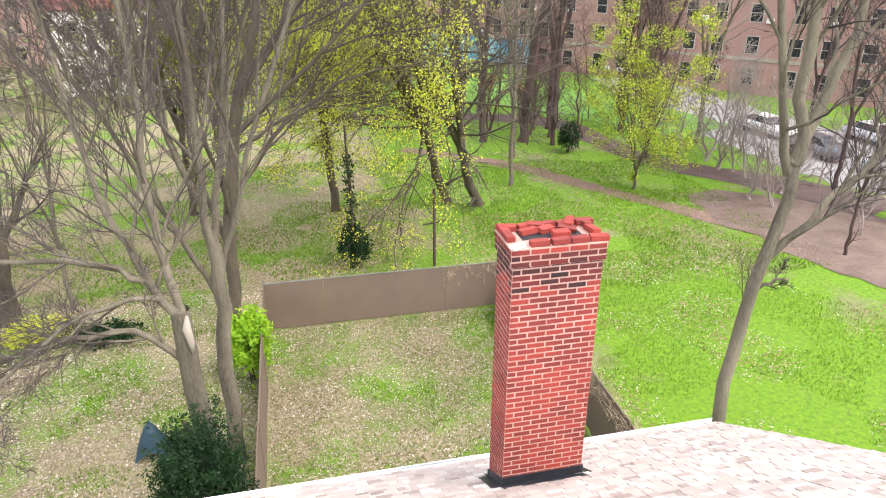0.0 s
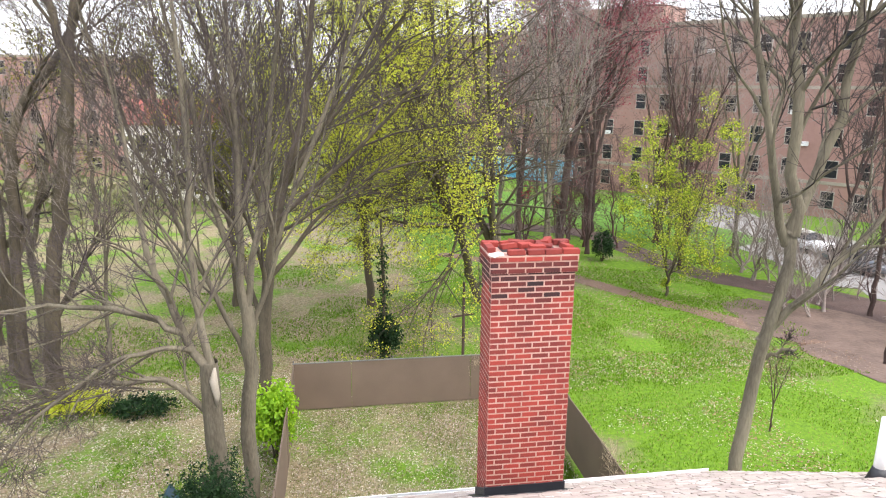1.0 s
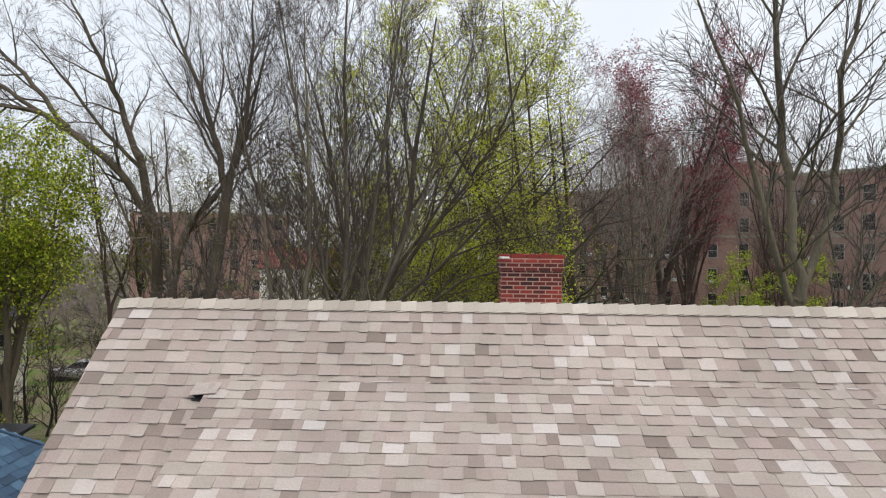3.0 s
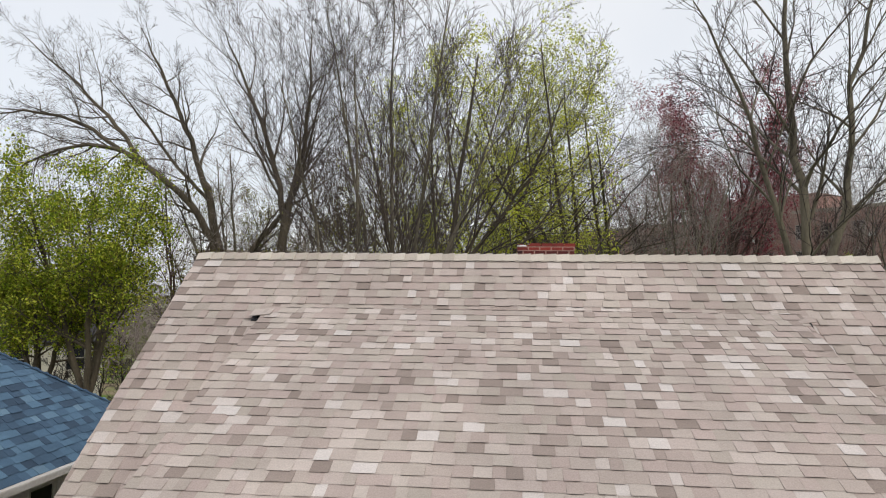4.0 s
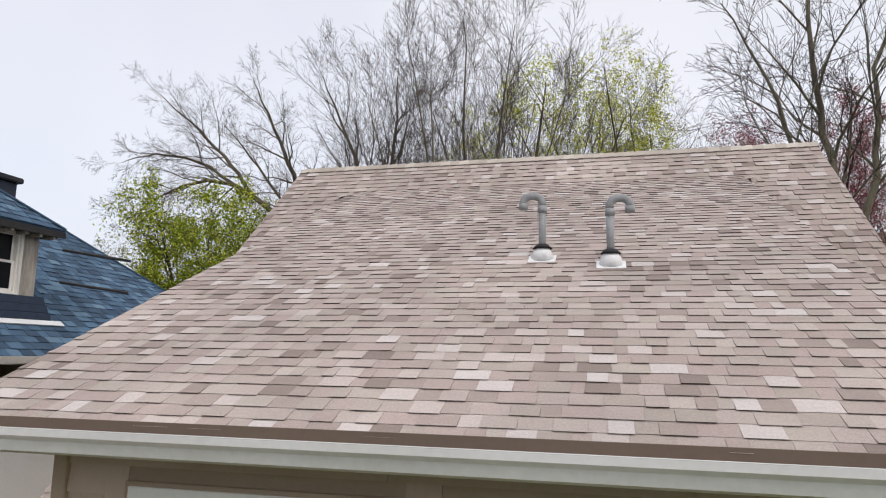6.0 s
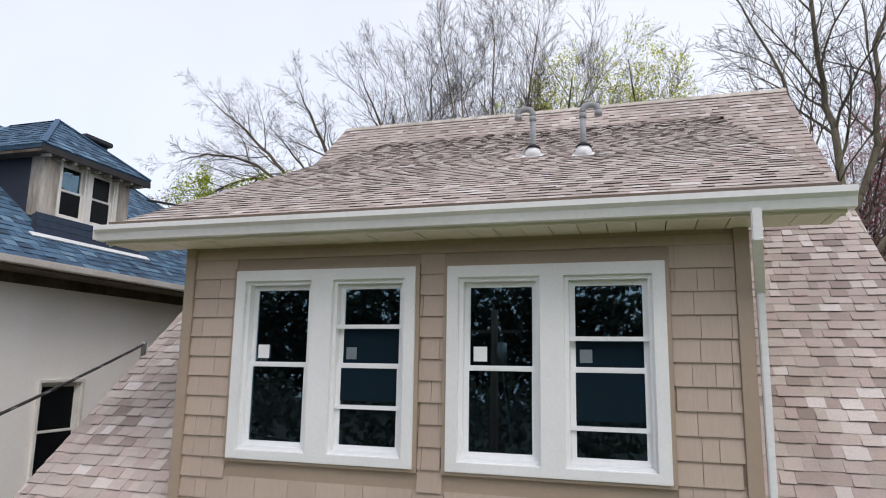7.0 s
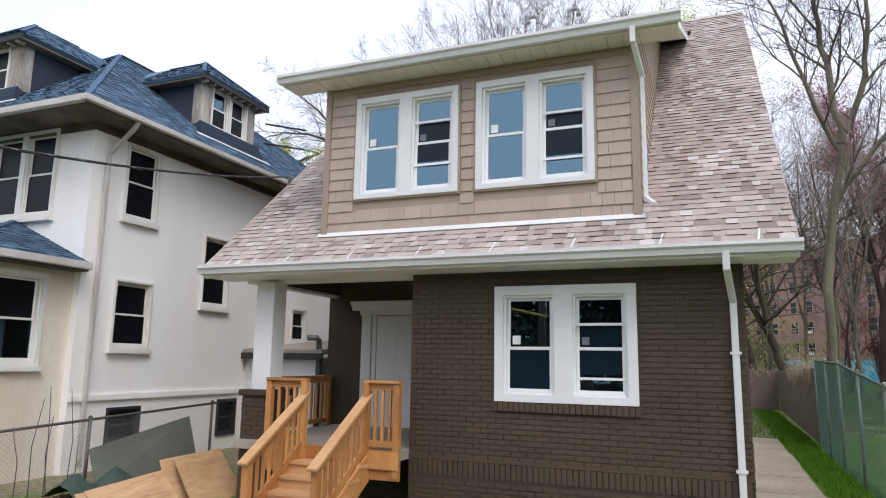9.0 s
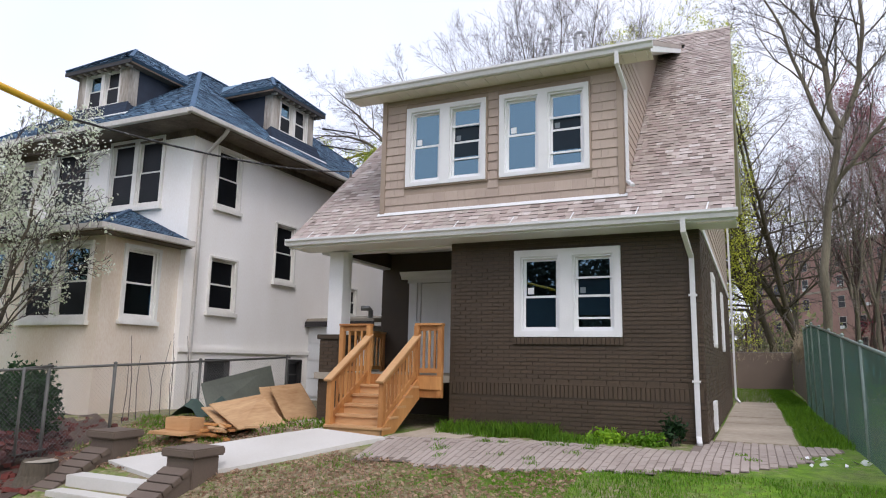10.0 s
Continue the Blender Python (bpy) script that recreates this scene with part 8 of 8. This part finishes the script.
solid("white_plank", MB().beam((-3.75, 9.7, 0.15), (-3.55, 10.6, 0.9), 0.16, 0.05), M_agedwood, "weathered white plank leaning beside the evergreen bush", "plank")
# ---- grass, weeds and leaf litter ----
def blades(name, label, area, n, hgt, wdt, ma, seed, keep=None, clump=0.0):
    rng = np.random.default_rng(seed)
    x0, x1, y0, y1 = area
    X, Y = rng.uniform(x0, x1, n), rng.uniform(y0, y1, n)
    if clump:
        cx, cy = rng.uniform(x0, x1, max(4, n // 40)), rng.uniform(y0, y1, max(4, n // 40))
        k = rng.integers(0, len(cx), n)
        X, Y = cx[k] + rng.normal(0, clump, n), cy[k] + rng.normal(0, clump, n)
    if keep is not None:
        ok = np.array([keep(a, b) for a, b in zip(X, Y)], dtype=bool)
        X, Y = X[ok], Y[ok]
    n = len(X)
    Z = np.array([ground_z(a, b) for a, b in zip(X, Y)]) - 0.015
    A = rng.uniform(0, 6.283, n)
    Hh = hgt * rng.uniform(0.45, 1.25, n)
    W = wdt * rng.uniform(0.7, 1.3, n)
    dx, dy = np.cos(A), np.sin(A)
    lx, ly = -dy * Hh * rng.uniform(0.1, 0.7, n), dx * Hh * rng.uniform(0.1, 0.7, n)
    B = np.column_stack([X, Y, Z])
    S = np.column_stack([dx * W, dy * W, np.zeros(n)])
    M1 = B + np.column_stack([lx * 0.35, ly * 0.35, Hh * 0.6])
    T1 = B + np.column_stack([lx, ly, Hh])
    V = np.stack([B - S, B + S, M1 + S * 0.7, T1, M1 - S * 0.7], axis=1).reshape(-1, 3)
    F = np.arange(n * 5).reshape(-1, 5)
    return tagged(new(name, quads(name, V, F, ma)), label, "grass", kind="stuff")


M_grass2 = leaf_mat("dull_grass_blade", rgb(146, 158, 84), rgb(110, 124, 58))
bed_ok = lambda x, y: 1.3 < x < 4.7 and -6.2 < y < -5.25 and y > -6.12 + 0.22 * math.sin(x * 3) + 0.12 * math.sin(x * 7.3) + max(0, x - 3.0) * 0.33
blades("bed_grass", "bright ragged grass growing along the wall foot", (1.35, 4.4, -6.15, -5.3), 2600, 0.11, 0.006, M_grass_front, 101, lambda x, y: bed_ok(x, y) and noise.noise((x * 2.3, y * 2.3, 1)) > -0.15)
blades("bed_grass", "taller tufts in the grass along the wall foot", (1.4, 4.5, -6.0, -5.3), 3000, 0.20, 0.008, M_grass_front, 113, lambda x, y: bed_ok(x, y) and x < 3.2, 0.07)
shrub("weed_clump", "low broad-leaved weeds along the wall foot", (4.0, -5.62, -0.05), 0.32, 0.2, 0.22, 140, M_leaf_bright, 0.035, 168, stems=4)
shrub("weed_clump", "low broad-leaved weeds by the downspout", (4.62, -5.66, -0.05), 0.3, 0.18, 0.2, 140, M_grass_front, 0.035, 169, stems=4)
lawn_ok = lambda x, y: not in_quad(x, y) and y < -7.6 + 0.0 * x and not (x < 0.9 and y > -8.9 + (x + 1.4) * 0.77 - 0.1)
blades("front_grass", "fresh green front lawn", (-1.0, 7.4, -13.5, -7.6), 46000, 0.05, 0.005, M_grass_front, 102, lambda x, y: lawn_ok(x, y) and noise.noise((x * 0.9, y * 0.9, 3)) > (-0.25 if x > 3.4 else 0.12))
blades("front_grass", "thin dry front lawn", (-1.0, 7.4, -13.5, -7.6), 16000, 0.045, 0.005, M_grass2, 103, lawn_ok)
blades("side_grass", "bright grass strip beside the side walk", (6.6, 7.5, -4.6, 22), 15000, 0.12, 0.007, M_grass_front, 104, lambda x, y: y > 9 or x > 6.66)
blades("side_grass", "bright grass behind the house corner", (3.0, 7.5, 8.7, 22.3), 9000, 0.10, 0.008, M_grass, 105, lambda x, y: x > 5 or y > 12)
WALK = ((-3.1, -8.5), (-1.42, -9.0), (1.1, -7.05), (-0.36, -6.8))


def off_walk(x, y):
    return not all((b[0] - a[0]) * (y - a[1]) - (b[1] - a[1]) * (x - a[0]) > 0 for a, b in zip(WALK, WALK[1:] + WALK[:1]))


blades("yard_weeds", "weeds in the side yard", (-4.2, -0.5, -8.2, -5.3), 2500, 0.10, 0.006, M_grass_front, 106, off_walk, 0.12)
blades("paver_weeds", "weeds in the paver joints", (0.9, 7.1, -8.2, -4.7), 1800, 0.06, 0.005, M_grass_front, 107, in_quad, 0.05)
blades("wood_grass", "tufts of spring grass under the trees", (-14, 24, 22.6, 44), 60000, 0.11, 0.022, M_grass, 111, lambda x, y: noise.noise((x * 0.22, y * 0.22, 2)) > -0.05)
blades("wood_grass", "tufts of spring grass west of the yard", (-14, -1.7, 8, 24), 26000, 0.09, 0.016, M_grass, 112, lambda x, y: noise.noise((x * 0.4, y * 0.4, 5)) > 0.0)
blades("rear_grass", "thin grass of the fenced back yard", (-1.4, 7.4, 9, 22.3), 22000, 0.07, 0.010, M_grass2, 108, lambda x, y: noise.noise((x * 0.5, y * 0.5, 9)) > -0.15)
blades("east_grass", "bright grass east of the yard", (8.2, 22, 12, 34), 30000, 0.09, 0.014, M_grass, 109, lambda x, y: noise.noise((x * 0.25, y * 0.25, 4)) > -0.2 and x - 8 < 22 - (y - 12) * 0.3)
M_dryblade = leaf_mat("straw_blade", rgb(196, 182, 140), rgb(158, 144, 104))
blades("straw", "dry straw among the grass", (-14, 22, 9, 40), 24000, 0.07, 0.012, M_dryblade, 110)


def litter(name, label, area, n, size, ma, seed, keep=None):
    rng = np.random.default_rng(seed)
    x0, x1, y0, y1 = area
    X, Y = rng.uniform(x0, x1, n), rng.uniform(y0, y1, n)
    if keep is not None:
        ok = np.array([keep(a, b) for a, b in zip(X, Y)], dtype=bool)
        X, Y = X[ok], Y[ok]
    C = np.column_stack([X, Y, [ground_z(a, b) + 0.012 for a, b in zip(X, Y)]])
    me = leaf_mesh(name, C, 1, size, 0.006, ma, seed, 1.0, 0.8)
    return tagged(new(name, me), label, "leaf litter", kind="stuff")


M_chip = leaf_mat("wood_chip", rgb(196, 168, 142), rgb(146, 116, 94))
lit = lambda x, y: noise.noise((x * 0.35, y * 0.35, 6)) > -0.12
litter("leaf_litter", "pale dry leaves on the back yard", (-1.4, 7.6, 9, 22.3), 16000, 0.035, M_dry, 121, lit)
litter("leaf_litter", "pale dry leaves under the bare trees", (-14, -1.6, 9, 36), 38000, 0.042, M_dry, 122, lit)
litter("leaf_litter", "pale dry leaves on the rear grass", (-2, 24, 22.6, 44), 26000, 0.05, M_dry, 123, lit)
litter("leaf_litter", "pinkish dry leaves in patches on the east grass", (8, 24, 10, 32), 16000, 0.05, M_chip, 124, lambda x, y: noise.noise((x * 0.3, y * 0.3, 16)) > 0.1)
M_palelitter = leaf_mat("bleached_leaf", rgb(226, 219, 208), rgb(186, 174, 160))
litter("leaf_litter", "bleached leaf scraps on the back yard", (-1.4, 7.6, 9, 22.3), 15000, 0.036, M_palelitter, 128)
litter("leaf_litter", "bleached leaf scraps under the bare trees", (-14, -1.6, 9, 26), 22000, 0.04, M_palelitter, 129)
litter("leaf_litter", "bleached leaf scraps on the east grass", (8, 20, 10, 26), 8000, 0.04, M_palelitter, 130, lambda x, y: noise.noise((x * 0.3, y * 0.3, 16)) > -0.05)
litter("wood_chips", "wood chips and dead leaves in the side yard", (-4.2, -0.6, -8.7, -5.9), 4500, 0.035, M_chip, 125)
litter("leaf_litter", "dead leaves on the thin front lawn", (-0.8, 4.2, -10.5, -7.6), 7000, 0.03, M_chip, 126, lawn_ok)
litter("yard_paper", "scraps of white paper by the green fence", (6.6, 7.3, -6.9, -5.9), 22, 0.045, M_vinyl, 127)
